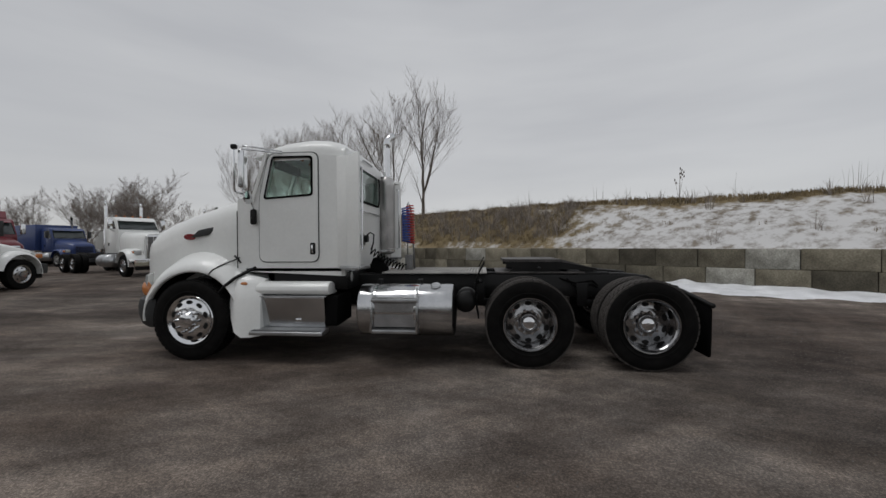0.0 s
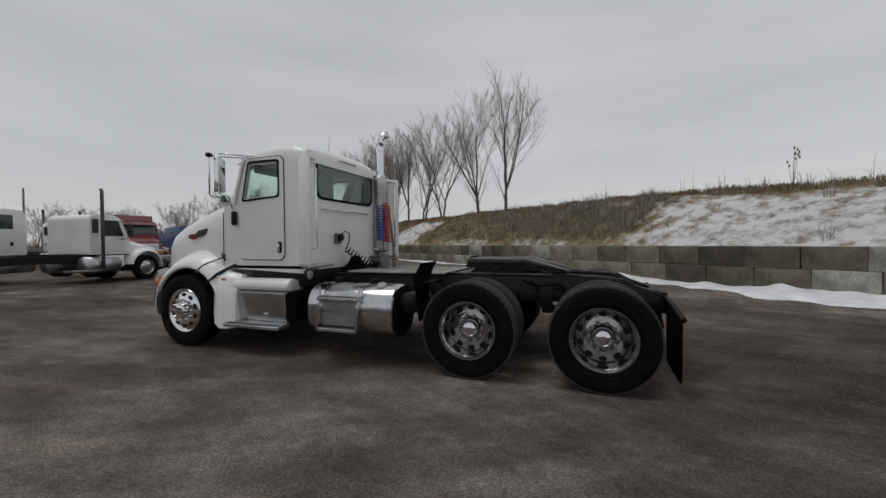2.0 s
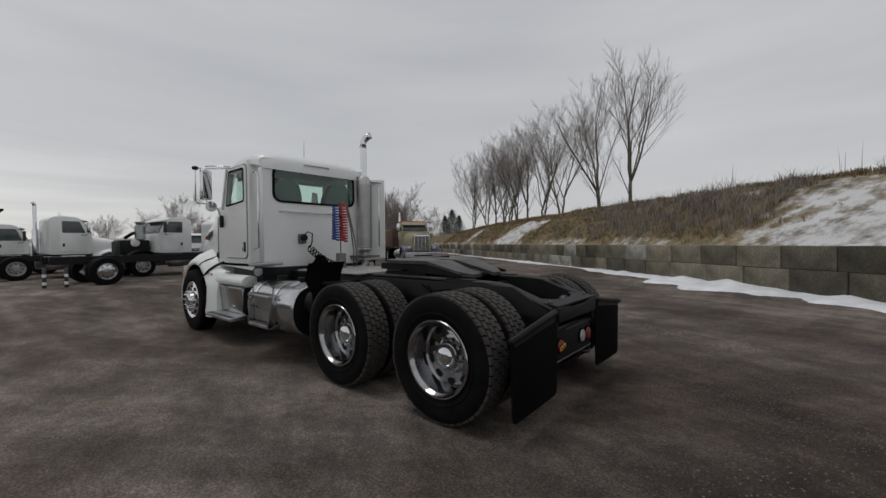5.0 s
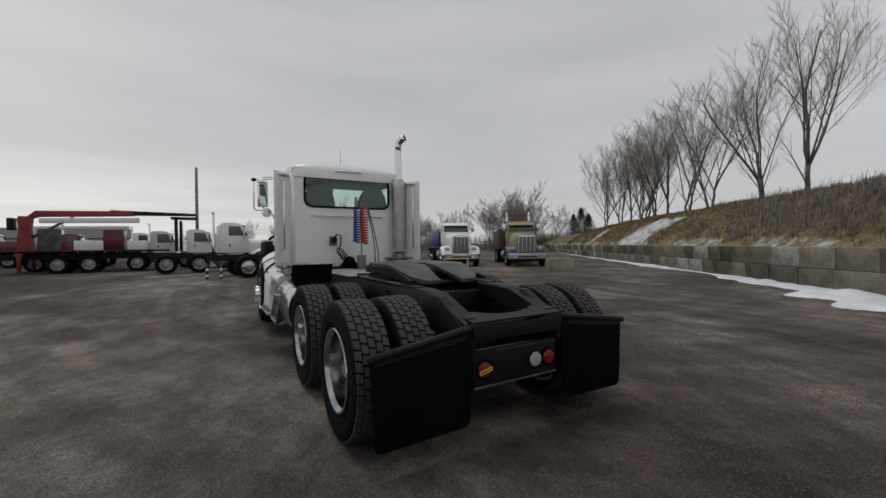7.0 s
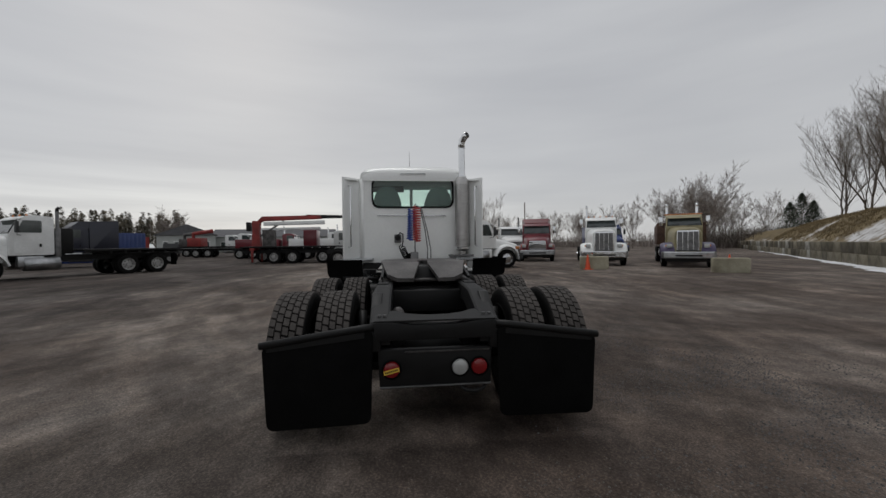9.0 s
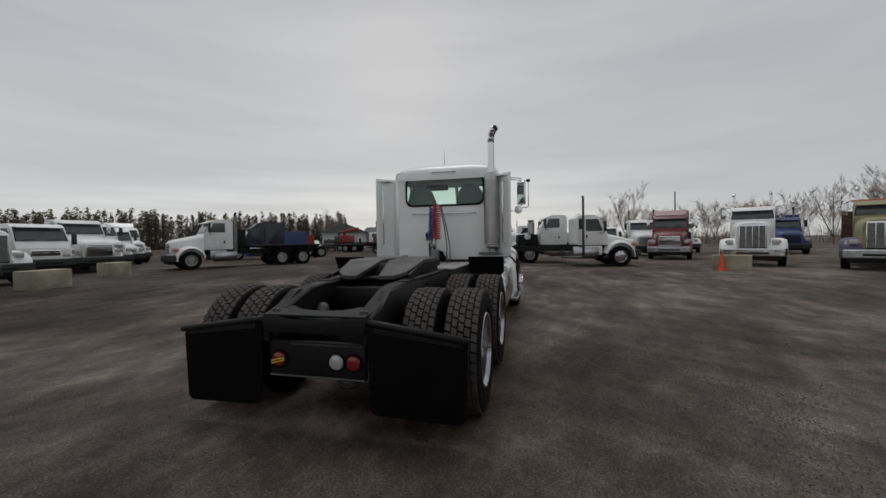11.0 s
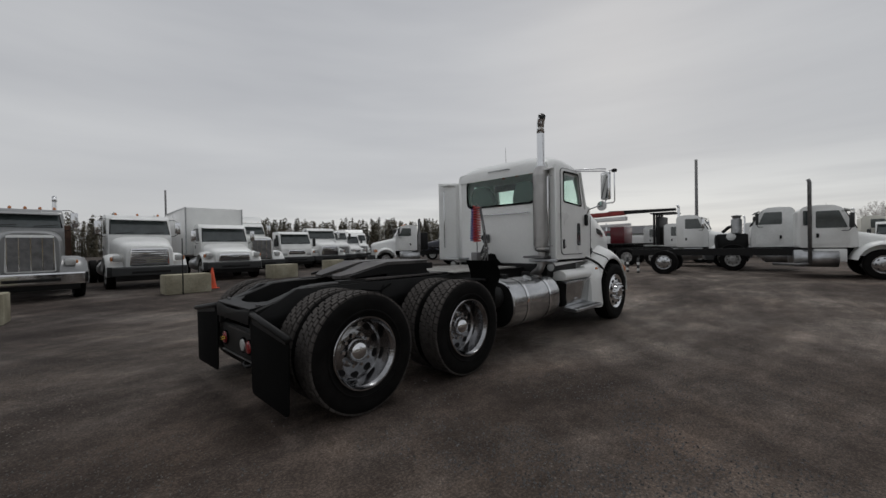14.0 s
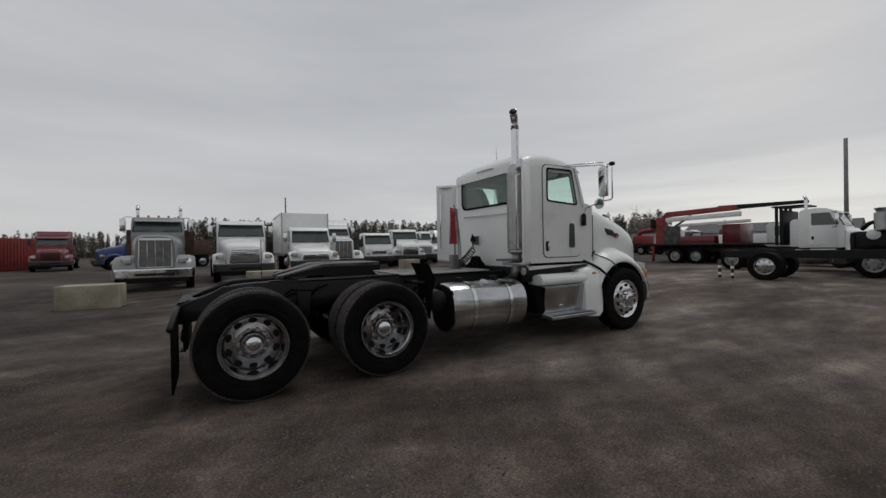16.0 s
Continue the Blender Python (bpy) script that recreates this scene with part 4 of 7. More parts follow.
for s in (-1, 1):
    for k, dz in enumerate((0.0, -0.05)):
        part("brake_hose", tube([(-0.2 + 0.1 * k, s * 0.46, 0.98), (0.0, s * 0.52, 0.92 + dz), (0.22, s * 0.50, 0.95 + dz), (0.42, s * 0.40, 0.78)], 0.011, 6), BLACK_MATTE, truck)

# fifth wheel
fifth = part("fifth_wheel", box(-1.02, 0.14, -0.46, 0.46, 1.035, 1.06, bevel=0.006), GREASE, truck, "greasy black fifth wheel coupling plate")
outer = [(-0.92, -0.30), (-0.80, -0.42), (-0.5, -0.46), (-0.16, -0.44), (0.22, -0.37), (0.33, -0.27), (0.34, -0.12), (-0.12, -0.045), (-0.34, -0.06), (-0.42, 0.0), (-0.34, 0.06), (-0.12, 0.045), (0.34, 0.12), (0.33, 0.27), (0.22, 0.37), (-0.16, 0.44), (-0.5, 0.46), (-0.80, 0.42), (-0.92, 0.30)]
def plate_z(u, v):
    return (u, v, 1.225 if u < -0.15 else 1.225 - (u + 0.15) * 0.28)
part("top_plate", panel(outer, [], plate_z, (0, 0, -0.035)), GREASE, fifth, smooth=None)
for s in (-1, 1):
    part("side_bracket", prism([(-0.85, 1.06), (-0.15, 1.06), (-0.30, 1.19), (-0.70, 1.19)], s * 0.40 - 0.02, s * 0.40 + 0.02, bevel=0.006), BLACK, fifth)
    part("skirt", prism([(-0.88, 1.12), (0.30, 1.075), (0.30, 1.10), (-0.15, 1.19), (-0.88, 1.19)], s * 0.42 - 0.012, s * 0.42 + 0.012), BLACK, fifth)
    part("slide_rail", box(-1.20, 0.45, s * 0.40 - 0.05, s * 0.40 + 0.05, 1.03, 1.055, bevel=0.006), BLACK, fifth)
part("jaw_housing", prism([(-0.62, 1.06), (0.0, 1.06), (-0.08, 1.185), (-0.58, 1.185)], -0.20, 0.20, bevel=0.02), BLACK, fifth)
part("release_handle", tube([(-0.45, -0.30, 1.12), (-0.46, -0.62, 1.12), (-0.50, -0.66, 1.12)], 0.011, 6), BLACK, fifth)

# deck behind the cab
part("deck_plate", box(-2.55, -1.14, -0.56, 0.56, 1.040, 1.060, bevel=0.004), PALE_DECK, truck, "pale diamond-plate deck behind the cab")
ribs = bmesh.new()
for i in range(33):
    for j in range(24):
        add_box(ribs, -2.53 + i * 0.041, -2.505 + i * 0.041, -0.55 + j * 0.046 + 0.02 * (i % 2), -0.542 + j * 0.046 + 0.02 * (i % 2), 1.060, 1.0635)
part("deck_ribs", ribs, PALE_DECK, truck, smooth=None)

# quarter fenders ahead of the drive wheels
for s in (-1, 1):
    prof = [(-1.17, 1.21), (-1.22, 1.12), (-1.26, 1.02), (-1.275, 0.85), (-1.265, 0.68), (-1.24, 0.55)]
    part("quarter_fender", loft([[(x, s * 0.74, z) for x, z in prof] + [(x - 0.012, s * 0.74, z) for x, z in reversed(prof)], [(x, s * (1.20 if z > 1.0 else 1.10), z) for x, z in prof] + [(x - 0.012, s * (1.20 if z > 1.0 else 1.10), z) for x, z in reversed(prof)]]), BLACK_MATTE, truck, smooth=25)
    part("fender_bracket", tube([(-1.22, s * 0.45, 0.95), (-1.24, s * 1.0, 0.97)], 0.022, 8), BLACK, truck)

# fuel tanks, with an air tank behind each
for s in (-1, 1):
    air = part("air_tank", lathe([(0, -0.30), (0.08, -0.29), (0.125, -0.25), (0.13, 0.25), (0.08, 0.29), (0, 0.30)], 20, Matrix.Translation((-1.40, s * 0.80, 0.74)) @ TO_Y), BLACK, truck)
    part("air_tank_strap", lathe([(0.131, 0.10), (0.136, 0.105), (0.136, 0.135), (0.131, 0.14)], 20, Matrix.Translation((-1.40, s * 0.80, 0.74)) @ TO_Y), STEEL, air)
    x0, x1, cy, cz, r = -2.70, -1.54, s * 0.895, 0.625, 0.318
    sq = []
    for k in range(36):
        a = 2 * math.pi * k / 36
        sq.append((math.copysign(abs(math.cos(a)) ** 0.86, math.cos(a)), math.copysign(abs(math.sin(a)) ** 0.86, math.sin(a))))
    secs = [[(x, cy + q * r * u, cz + q * r * v) for u, v in sq + sq[:1]] for x, q in ((x0, 0.93), (x0 + 0.012, 0.985), (x0 + 0.035, 1.0), (x1 - 0.035, 1.0), (x1 - 0.012, 0.985), (x1, 0.93))]
    tank = part("fuel_tank", loft([q[:-1] + q[:1] for q in secs], caps=False), ALU, truck, "polished aluminium cylindrical fuel tank")
    for x in (x0, x1):
        part("end_cap", loft([[(x + (0.0 if q else 0.02 * (1 if x == x1 else -1)), cy + (0.93 * r * u if q else 0.3 * r * u), cz + (0.93 * r * v if q else 0.3 * r * v)) for u, v in sq + sq[:1]] for q in (1, 0)], caps=True), BLACK if x == x1 else ALU_DULL, tank)
    for xs in (-2.50, -1.98) if s < 0 else (-2.42, -1.85):
        band = [[(xs + dx, cy + (r + 0.006) * u, cz + (r + 0.006) * v) for u, v in sq + sq[:1]] for dx in (-0.025, 0.025)]
        part("tank_strap", loft(band, caps=False), CHROME, tank)
        part("strap_clamp", box(xs - 0.03, xs + 0.03, cy - s * 0.02, cy - s * 0.14, cz + r - 0.02, cz + r + 0.05, bevel=0.01), BLACK, tank)
        part("tank_bracket", prism([(s * 0.46, 0.80), (s * 0.60, 0.62), (s * 0.66, 0.40), (s * 0.78, 0.36), (s * 0.60, 0.34), (s * 0.46, 0.42)], xs - 0.04, xs + 0.04, axis="x"), BLACK, tank)
    cap = part("filler_cap", lathe([(0.062, 0), (0.062, 0.03), (0.05, 0.045), (0.0, 0.045)], 20, Matrix.Translation((-1.76 if s < 0 else -2.1, cy + s * 0.13, cz + r - 0.035)) @ Matrix.Rotation(radians(-24 * s), 4, "X")), ALU_DULL, tank)
    if s < 0:
        for z, d in ((0.415, 0.0), (0.78, 0.0)):
            st = part("tank_step", box(-2.50, -1.95, -1.285, -1.13, z - 0.022, z + 0.022, bevel=0.008), ALU_DULL, tank, "ribbed aluminium step")
            tr = bmesh.new()
            for i in range(20):
                add_box(tr, -2.49 + i * 0.027, -2.476 + i * 0.027, -1.275, -1.14, z + 0.022, z + 0.028)
            part("step_tread", tr, STEEL, st, smooth=None)
        for xs in (-2.50, -1.96):
            part("step_hanger", prism([(-1.21, 0.92), (-1.20, 0.44), (-1.285, 0.40), (-1.29, 0.44), (-1.225, 0.78)], xs - 0.012, xs + 0.012, axis="x"), ALU, tank)
        part("step_back", box(-2.48, -1.97, -1.212, -1.205, 0.46, 0.74), ALU_DULL, tank)

# battery and tool box with steps under the doors
for s in (-1, 1):
    x0, x1 = -3.97, -3.14
    bx = part("step_box", prism(rounded([(s * 0.62, 0.40), (s * 1.06, 0.40), (s * 1.10, 0.795), (s * 0.62, 0.80)], 0.02), x0, x1, axis="x", bevel=0.008), ALU, truck, "polished aluminium battery box with a step")
    part("lower_step", prism(rounded([(s * 1.06, 0.355), (s * 1.27, 0.345), (s * 1.27, 0.39), (s * 1.06, 0.41)], 0.01), x0 - 0.05, x1 + 0.04, axis="x", bevel=0.006), ALU_DULL, bx)
    grip = bmesh.new()
    for i in range(28):
        add_box(grip, x0 - 0.03 + i * 0.031, x0 - 0.016 + i * 0.031, s * 1.09, s * 1.26, 0.392, 0.399)
    part("step_tread", grip, STEEL, bx, smooth=None)
    part("upper_lip", prism([(s * 1.00, 0.797), (s * 1.115, 0.79), (s * 1.115, 0.805), (s * 1.00, 0.812)], x0, x1 + 0.03, axis="x", bevel=0.004), ALU, bx)
    part("latch", box(-3.52, -3.44, s * 1.06, s * 1.085, 0.47, 0.52, bevel=0.006), CHROME, bx)
    sk = [(s * 0.80, 0.815), (s * 1.06, 0.815), (s * 1.10, 0.83), (s * 1.12, 0.87), (s * 1.11, 0.92), (s * 1.07, 0.96), (s * 1.0, 0.98), (s * 0.93, 0.96), (s * 0.80, 0.90)]
    part("air_cleaner_cover", prism(sk, x0 - 0.06, x1 + 0.06, axis="x", bevel=0.012), WHITE, truck)
    part("end_panel", prism(rounded([(s * 0.55, 0.45), (s * 1.10, 0.43), (s * 1.06, 0.80), (s * 0.55, 0.82)], 0.04), x1 + 0.004, x1 + 0.16, axis="x", bevel=0.02), BLACK_MATTE, truck)
    # white skirt between wheel and step
    secs = []
    for x, b, t, yo, yi in ((-4.36, 0.60, 1.10, 1.10, 0.98), (-4.26, 0.36, 1.08, 1.17, 1.02), (-4.16, 0.30, 1.06, 1.19, 1.04), (-4.04, 0.30, 1.03, 1.16, 1.02), (-3.95, 0.31, 1.0, 1.13, 0.98)):
        secs.append([(x, s * (yi - 0.05), t), (x, s * (yi + 0.02), t), (x, s * (yo - 0.05), t - 0.09), (x, s * yo, t - 0.30), (x, s * (yo + 0.01), b + 0.15), (x, s * (yo + 0.03), b), (x, s * (yo - 0.02), b), (x, s * (yi - 0.03), b + 0.2), (x, s * (yi - 0.05), t)])
    part("skirt_panel", loft(secs), WHITE, truck, smooth=50)
    part("side_marker", lathe([(0.032, 0), (0.030, 0.012), (0.015, 0.02), (0, 0.021)], 16, turned(-4.16, s * 1.125, 0.955, s) @ Matrix.Diagonal((1.5, 0.8, 1, 1))), LENS_AMBER, truck, "oval amber side marker lamp")

# cab shell
HW = 0.94
side_outline = [(-4.36, 1.10), (-2.93, 1.04), (-2.93, 2.56), (-3.70, 2.635), (-3.97, 2.60), (-4.17, 2.07), (-4.36, 2.03)]
win = rounded([(-3.985, 2.035), (-3.345, 2.075), (-3.345, 2.555), (-3.865, 2.56)], 0.045)
door_line = rounded([(-4.055, 1.225), (-3.27, 1.225), (-3.27, 2.61), (-3.915, 2.61), (-4.05, 2.05)], 0.10, 6)
door_gap = rounded([(-4.067, 1.213), (-3.258, 1.213), (-3.258, 2.622), (-3.924, 2.622), (-4.062, 2.055)], 0.105, 6)
for s in (-1, 1):
    part("cab_side", panel(side_outline, [win], lambda u, v: (u, s * HW, v), (0, -s * 0.05, 0)), WHITE, truck, smooth=None)
    part("door_seal", panel(door_gap, [rounded([(-4.0, 2.02), (-3.33, 2.06), (-3.33, 2.57), (-3.872, 2.575)], 0.05)], lambda u, v: (u, s * (HW + 0.001), v), (0, s * 0.004, 0)), DASH, truck, smooth=None)
    door = part("door", panel(door_line, [win], lambda u, v: (u, s * (HW + 0.004), v), (0, s * 0.012, 0)), WHITE, truck, "white cab door", smooth=None)
    part("window_pane", panel(win, [], lambda u, v: (u, s * (HW - 0.02), v), (0, s * 0.006, 0)), GLASS, door, smooth=None)
    part("window_gasket", panel(rounded([(-3.998, 2.022), (-3.332, 2.062), (-3.332, 2.57), (-3.873, 2.575)], 0.05), [rounded([(-3.972, 2.048), (-3.357, 2.086), (-3.357, 2.544), (-3.858, 2.548)], 0.04)], lambda u, v: (u, s * (HW + 0.017), v), (0, s * 0.006, 0)), BLACK_MATTE, door, smooth=None)
    hd = part("door_handle", prism(rounded([(-3.375, 1.315), (-3.305, 1.315), (-3.305, 1.465), (-3.375, 1.465)], 0.02), s * (HW + 0.016), s * (HW + 0.024), bevel=0.003), BLACK, door, "black recessed handle")
    part("handle_grip", box(-3.352, -3.328, s * (HW + 0.026), s * (HW + 0.05), 1.33, 1.44, bevel=0.008), CHROME, hd)
    part("grab_rail", tube([(-2.70, s * 1.10, 2.40), (-2.66, s * 1.06, 2.38), (-2.66, s * 1.06, 1.38), (-2.70, s * 1.10, 1.36)], 0.013, 8), CHROME, truck)
    if s > 0:
        wd = part("lower_window", prism(rounded([(-3.93, 1.36), (-3.80, 1.36), (-3.81, 1.74), (-3.92, 1.74)], 0.04), s * (HW + 0.014), s * (HW + 0.022)), TINT, door)
    part("corner_post", tube([(-2.96, s * 0.895, 1.05), (-2.96, s * 0.895, 2.56)], 0.048, 14), WHITE, truck)
    # flared side extender
    part("side_extender", prism([(-3.02, s * 0.925), (-2.86, s * 0.955), (-2.66, s * 1.165), (-2.645, s * 1.175), (-2.66, s * 1.20), (-2.88, s * 0.99), (-3.02, s * 0.955)], 1.17, 2.55, axis="z", bevel=0.006), WHITE, truck, "white flared cab side extender")
    part("extender_flange", prism([(-3.0, s * 0.93), (-2.72, s * 0.97), (-2.66, s * 1.18), (-2.86, s * 0.98)], 2.50, 2.515, axis="z"), WHITE, truck)
    part("extender_bracket", prism([(-2.98, s * 0.70), (-2.66, s * 0.72), (-2.66, s * 1.20), (-2.98, s * 0.98)], 1.13, 1.17, axis="z", bevel=0.006), ALU_DULL, truck)
    # work lamp at the lower rear corner
    wl_ = part("work_lamp", lathe([(0, -0.05), (0.05, -0.045), (0.072, 0.0), (0.072, 0.012), (0.064, 0.016)], 20, Matrix.Translation((-2.83, s * 1.0, 1.045)) @ TO_X), BLACK, truck)
    part("lens", lathe([(0.064, 0.012), (0.03, 0.024), (0, 0.026)], 20, Matrix.Translation((-2.83, s * 1.0, 1.045)) @ TO_X), LENS_CLEAR, wl_)
rear_win = rounded([(-0.71, 2.06), (0.71, 2.06), (0.71, 2.575), (-0.71, 2.575)], 0.14, 6)
part("cab_rear", panel(rounded([(-0.92, 1.05), (0.92, 1.05), (0.92, 2.68), (-0.92, 2.68)], 0.09), [rear_win], lambda u, v: (-2.925, u, v), (-0.05, 0, 0)), WHITE, truck, smooth=None)
rw = part("rear_window", panel(rear_win, [], lambda u, v: (-2.945, u, v), (0.006, 0, 0)), GLASS, truck, "wide tinted rear window", smooth=None)
part("gasket", panel(rounded([(-0.727, 2.043), (0.727, 2.043), (0.727, 2.592), (-0.727, 2.592)], 0.15, 6), [rounded([(-0.695, 2.075), (0.695, 2.075), (0.695, 2.56), (-0.695, 2.56)], 0.13, 6)], lambda u, v: (-2.924, u, v), (0.014, 0, 0)), BLACK_MATTE, rw, smooth=None)
part("cab_floor", box(-4.25, -2.95, -0.94, 0.94, 1.10, 1.14), DASH, truck)
# windscreen
d_ws = Vector((0.20, 0, 0.61))
def on_screen(u, v):
    return (-4.17 + d_ws.x * v - 0.05 * (1 - (u / 0.95) ** 2), u, 2.0 + d_ws.z * v)
halves = [rounded([(a * 0.03, 0.06), (a * 0.86, 0.06), (a * 0.80, 0.93), (a * 0.03, 0.93)], 0.04) for a in (-1, 1)]
part("windscreen_frame", panel([(-0.97, 0.0), (0.97, 0.0), (0.97, 1.02), (-0.97, 1.02)], halves, on_screen, (0.04, 0, -0.01)), WHITE, truck, smooth=None)
for h in halves:
    part("windscreen", panel(h, [], on_screen, (0.006, 0, 0)), GLASS, truck, smooth=None)
# roof
secs = []
for x, zt, q in ((-4.06, 2.61, 0.93), (-4.02, 2.67, 0.96), (-3.90, 2.755, 0.985), (-3.7, 2.81, 0.995), (-3.4, 2.845, 1.0), (-3.18, 2.83, 0.995), (-3.05, 2.795, 0.985), (-2.96, 2.74, 0.965), (-2.91, 2.67, 0.94), (-2.905, 2.57, 0.92)):
    row = []
    for k in range(25):
        a = math.pi * k / 24
        row.append((x, -q * HW * math.copysign(abs(math.cos(a)) ** 0.42, math.cos(a)), 2.52 + (zt - 2.52) * abs(math.sin(a)) ** 0.5))
    secs.append(row)
part("roof", loft(secs), WHITE, truck, smooth=60)
part("visor", loft([[(-4.0, y, 2.64), (-4.16, y, 2.585), (-4.17, y, 2.57), (-4.0, y, 2.615)] for y in (-0.86, -0.4, 0.4, 0.86)]), WHITE, truck)
for k in range(5):
    part("roof_marker", lathe([(0.035, 0), (0.03, 0.03), (0.012, 0.045), (0, 0.046)], 12, Matrix.Translation((-3.93, -0.62 + 0.31 * k, 2.70 + 0.015 * (1 - abs(k - 2) / 2)))), LENS_AMBER, truck, "amber roof marker lamp")
part("rear_drip_rail", tube([(-2.915, -0.22, 2.645), (-2.888, -0.20, 2.65), (-2.888, 0.20, 2.65), (-2.915, 0.22, 2.645)], 0.010, 6), ALU_DULL, truck)
part("antenna", tube([(-3.2, -0.05, 2.79), (-3.2, -0.05, 2.85), (-3.19, -0.05, 3.1)], 0.006, 5, 0.002), BLACK, truck)
# rear wall fittings
part("rear_handrail", tube([(-2.925, -0.62, 1.915), (-2.885, -0.60, 1.915), (-2.885, 0.56, 1.905), (-2.925, 0.58, 1.905)], 0.011, 8), CHROME, truck)
plate_sock = part("trailer_socket", box(-2.924, -2.87, -0.34, -0.22, 1.43, 1.58, bevel=0.012), STEEL, truck)
part("socket_lid", lathe([(0, -0.02), (0.045, -0.02), (0.05, 0.0), (0.05, 0.04), (0, 0.045)], 16, Matrix.Translation((-2.86, -0.28, 1.52)) @ TO_X), BLACK, plate_sock)
part("gladhand_bracket", box(-2.33, -2.23, -0.07, 0.05, 1.04, 1.28, bevel=0.01), STEEL, truck)
part("spring_hanger", tube([(-2.30, -0.0, 1.25), (-2.30, 0.0, 2.03), (-2.285, 0.02, 2.06)], 0.009, 6), STEEL, truck)


def coil(p, q, r, turns, wire, sag=0.0):
    p, q = Vector(p), Vector(q)
    d = (q - p)
    u = d.cross(Vector((0.3, 0.8, 0.1))).normalized()
    v = d.normalized().cross(u)
    pts = []
    n = turns * 9
    for i in range(n + 1):
        t, a = i / n, 2 * math.pi * turns * i / n
        pts.append(p + d * t + r * (math.cos(a) * u + math.sin(a) * v) + Vector((0, 0, -sag * 4 * t * (1 - t))))
    return pts


part("blue_air_line", tube(coil((-2.32, -0.05, 1.97), (-2.31, -0.075, 1.47), 0.056, 13, 0.009), 0.011, 6), RUBBER_BLUE, truck, "blue coiled air hose")
part("red_air_line", tube(coil((-2.27, 0.035, 2.01), (-2.26, 0.03, 1.45), 0.058, 14, 0.009), 0.011, 6), RUBBER_RED, truck, "red coiled air hose")
part("electric_line", tube(coil((-2.80, -0.21, 1.36), (-2.34, -0.06, 1.10), 0.05, 11, 0.009, 0.04), 0.009, 6), BLACK_MATTE, truck, "black coiled electric cable")
part("socket_cable", tube([(-2.86, -0.28, 1.55), (-2.80, -0.24, 1.61), (-2.76, -0.19, 1.58), (-2.77, -0.19, 1.45), (-2.80, -0.21, 1.36)], 0.010, 6), BLACK_MATTE, truck)
for k in range(2):
    part("air_hose", tube([(-2.28, 0.03, 2.03), (-2.27, 0.09 + 0.02 * k, 1.98), (-2.26, 0.16 + 0.03 * k, 1.65), (-2.25, 0.20 + 0.05 * k, 1.32), (-2.24, 0.19 + 0.06 * k, 1.06)], 0.010, 6), STEEL, truck)
part("frame_boot", lathe([(0.17, 0), (0.16, 0.06), (0.10, 0.13), (0.07, 0.20), (0, 0.22)], 14, Matrix.Translation((-2.74, -0.06, 1.035))), BLACK_MATTE, truck)
part("under_cab_panel", box(-3.9, -2.90, -0.90, 0.90, 0.86, 1.09, bevel=0.03), BLACK, truck)

# exhaust stack on the right
EX, EY = -2.82, 0.86
st = part("exhaust_pipe", lathe([(0.0, 1.20), (0.060, 1.20), (0.060, 1.27), (0.118, 1.30), (0.122, 1.32), (0.122, 2.50), (0.118, 2.53), (0.062, 2.60), (0.0, 2.60)], 28, Matrix.Translation((EX, EY, 0))), STACK, truck, "chrome exhaust stack with perforated heat guard")
part("upper_pipe", lathe([(0.0, 2.58), (0.058, 2.58), (0.058, 3.10), (0.0, 3.10)], 24, Matrix.Translation((EX, EY, 0))), CHROME, st, "polished upper exhaust pipe")
part("curved_tip", tube([(EX, EY, 3.08), (EX, EY, 3.16), (EX + 0.016, EY + 0.014, 3.225), (EX + 0.06, EY + 0.05, 3.28), (EX + 0.10, EY + 0.085, 3.305)], 0.0585, 20), CHROME, st)
part("tip_mouth", tube([(EX + 0.099, EY + 0.084, 3.3045), (EX + 0.104, EY + 0.0885, 3.307)], 0.051, 16), BLACK, st)
guard = bmesh.new()
for i in range(46):
    for j in range(14):
        a = radians(-77 + 13 * j + 6.5 * (i % 2))
        m = Matrix.Translation((EX + 0.131 * math.cos(a), EY + 0.131 * math.sin(a), 1.385 + i * 0.0232)) @ Matrix.Rotation(a, 4, "Z")
        add_box(guard, -0.002, 0.0005, -0.0045, 0.0045, -0.006, 0.006, m=m)
part("guard_perforation", guard, GREASE, st, smooth=None)
part("heat_guard", loft([[(EX + 0.129 * math.cos(radians(a)), EY + 0.129 * math.sin(radians(a)), z) for a in range(-80, 101, 15)] for z in (1.36, 2.46)], caps=False), STACK, st)
for z in (1.33, 2.58):
    part("stack_clamp", lathe([(0.124 if z < 2 else 0.066, z - 0.02), (0.132 if z < 2 else 0.078, z - 0.015), (0.132 if z < 2 else 0.078, z + 0.015), (0.124 if z < 2 else 0.066, z + 0.02)], 24, Matrix.Translation((EX, EY, 0))), CHROME, st)
part("stack_bracket", tube([(-2.93, 0.78, 2.57), (EX, EY - 0.06, 2.57)], 0.014, 6), STEEL, st)
part("stack_bracket", prism([(-2.96, 0.62), (-2.60, 0.66), (-2.60, 1.02), (-2.96, 0.96)], 1.185, 1.215, axis="z"), STEEL, st)
part("lower_elbow", tube([(EX, EY, 1.21), (EX + 0.01, EY, 1.10), (EX + 0.0, EY - 0.05, 1.0), (EX - 0.05, EY - 0.2, 0.9), (EX - 0.1, EY - 0.4, 0.86)], 0.062, 16), STACK, st)

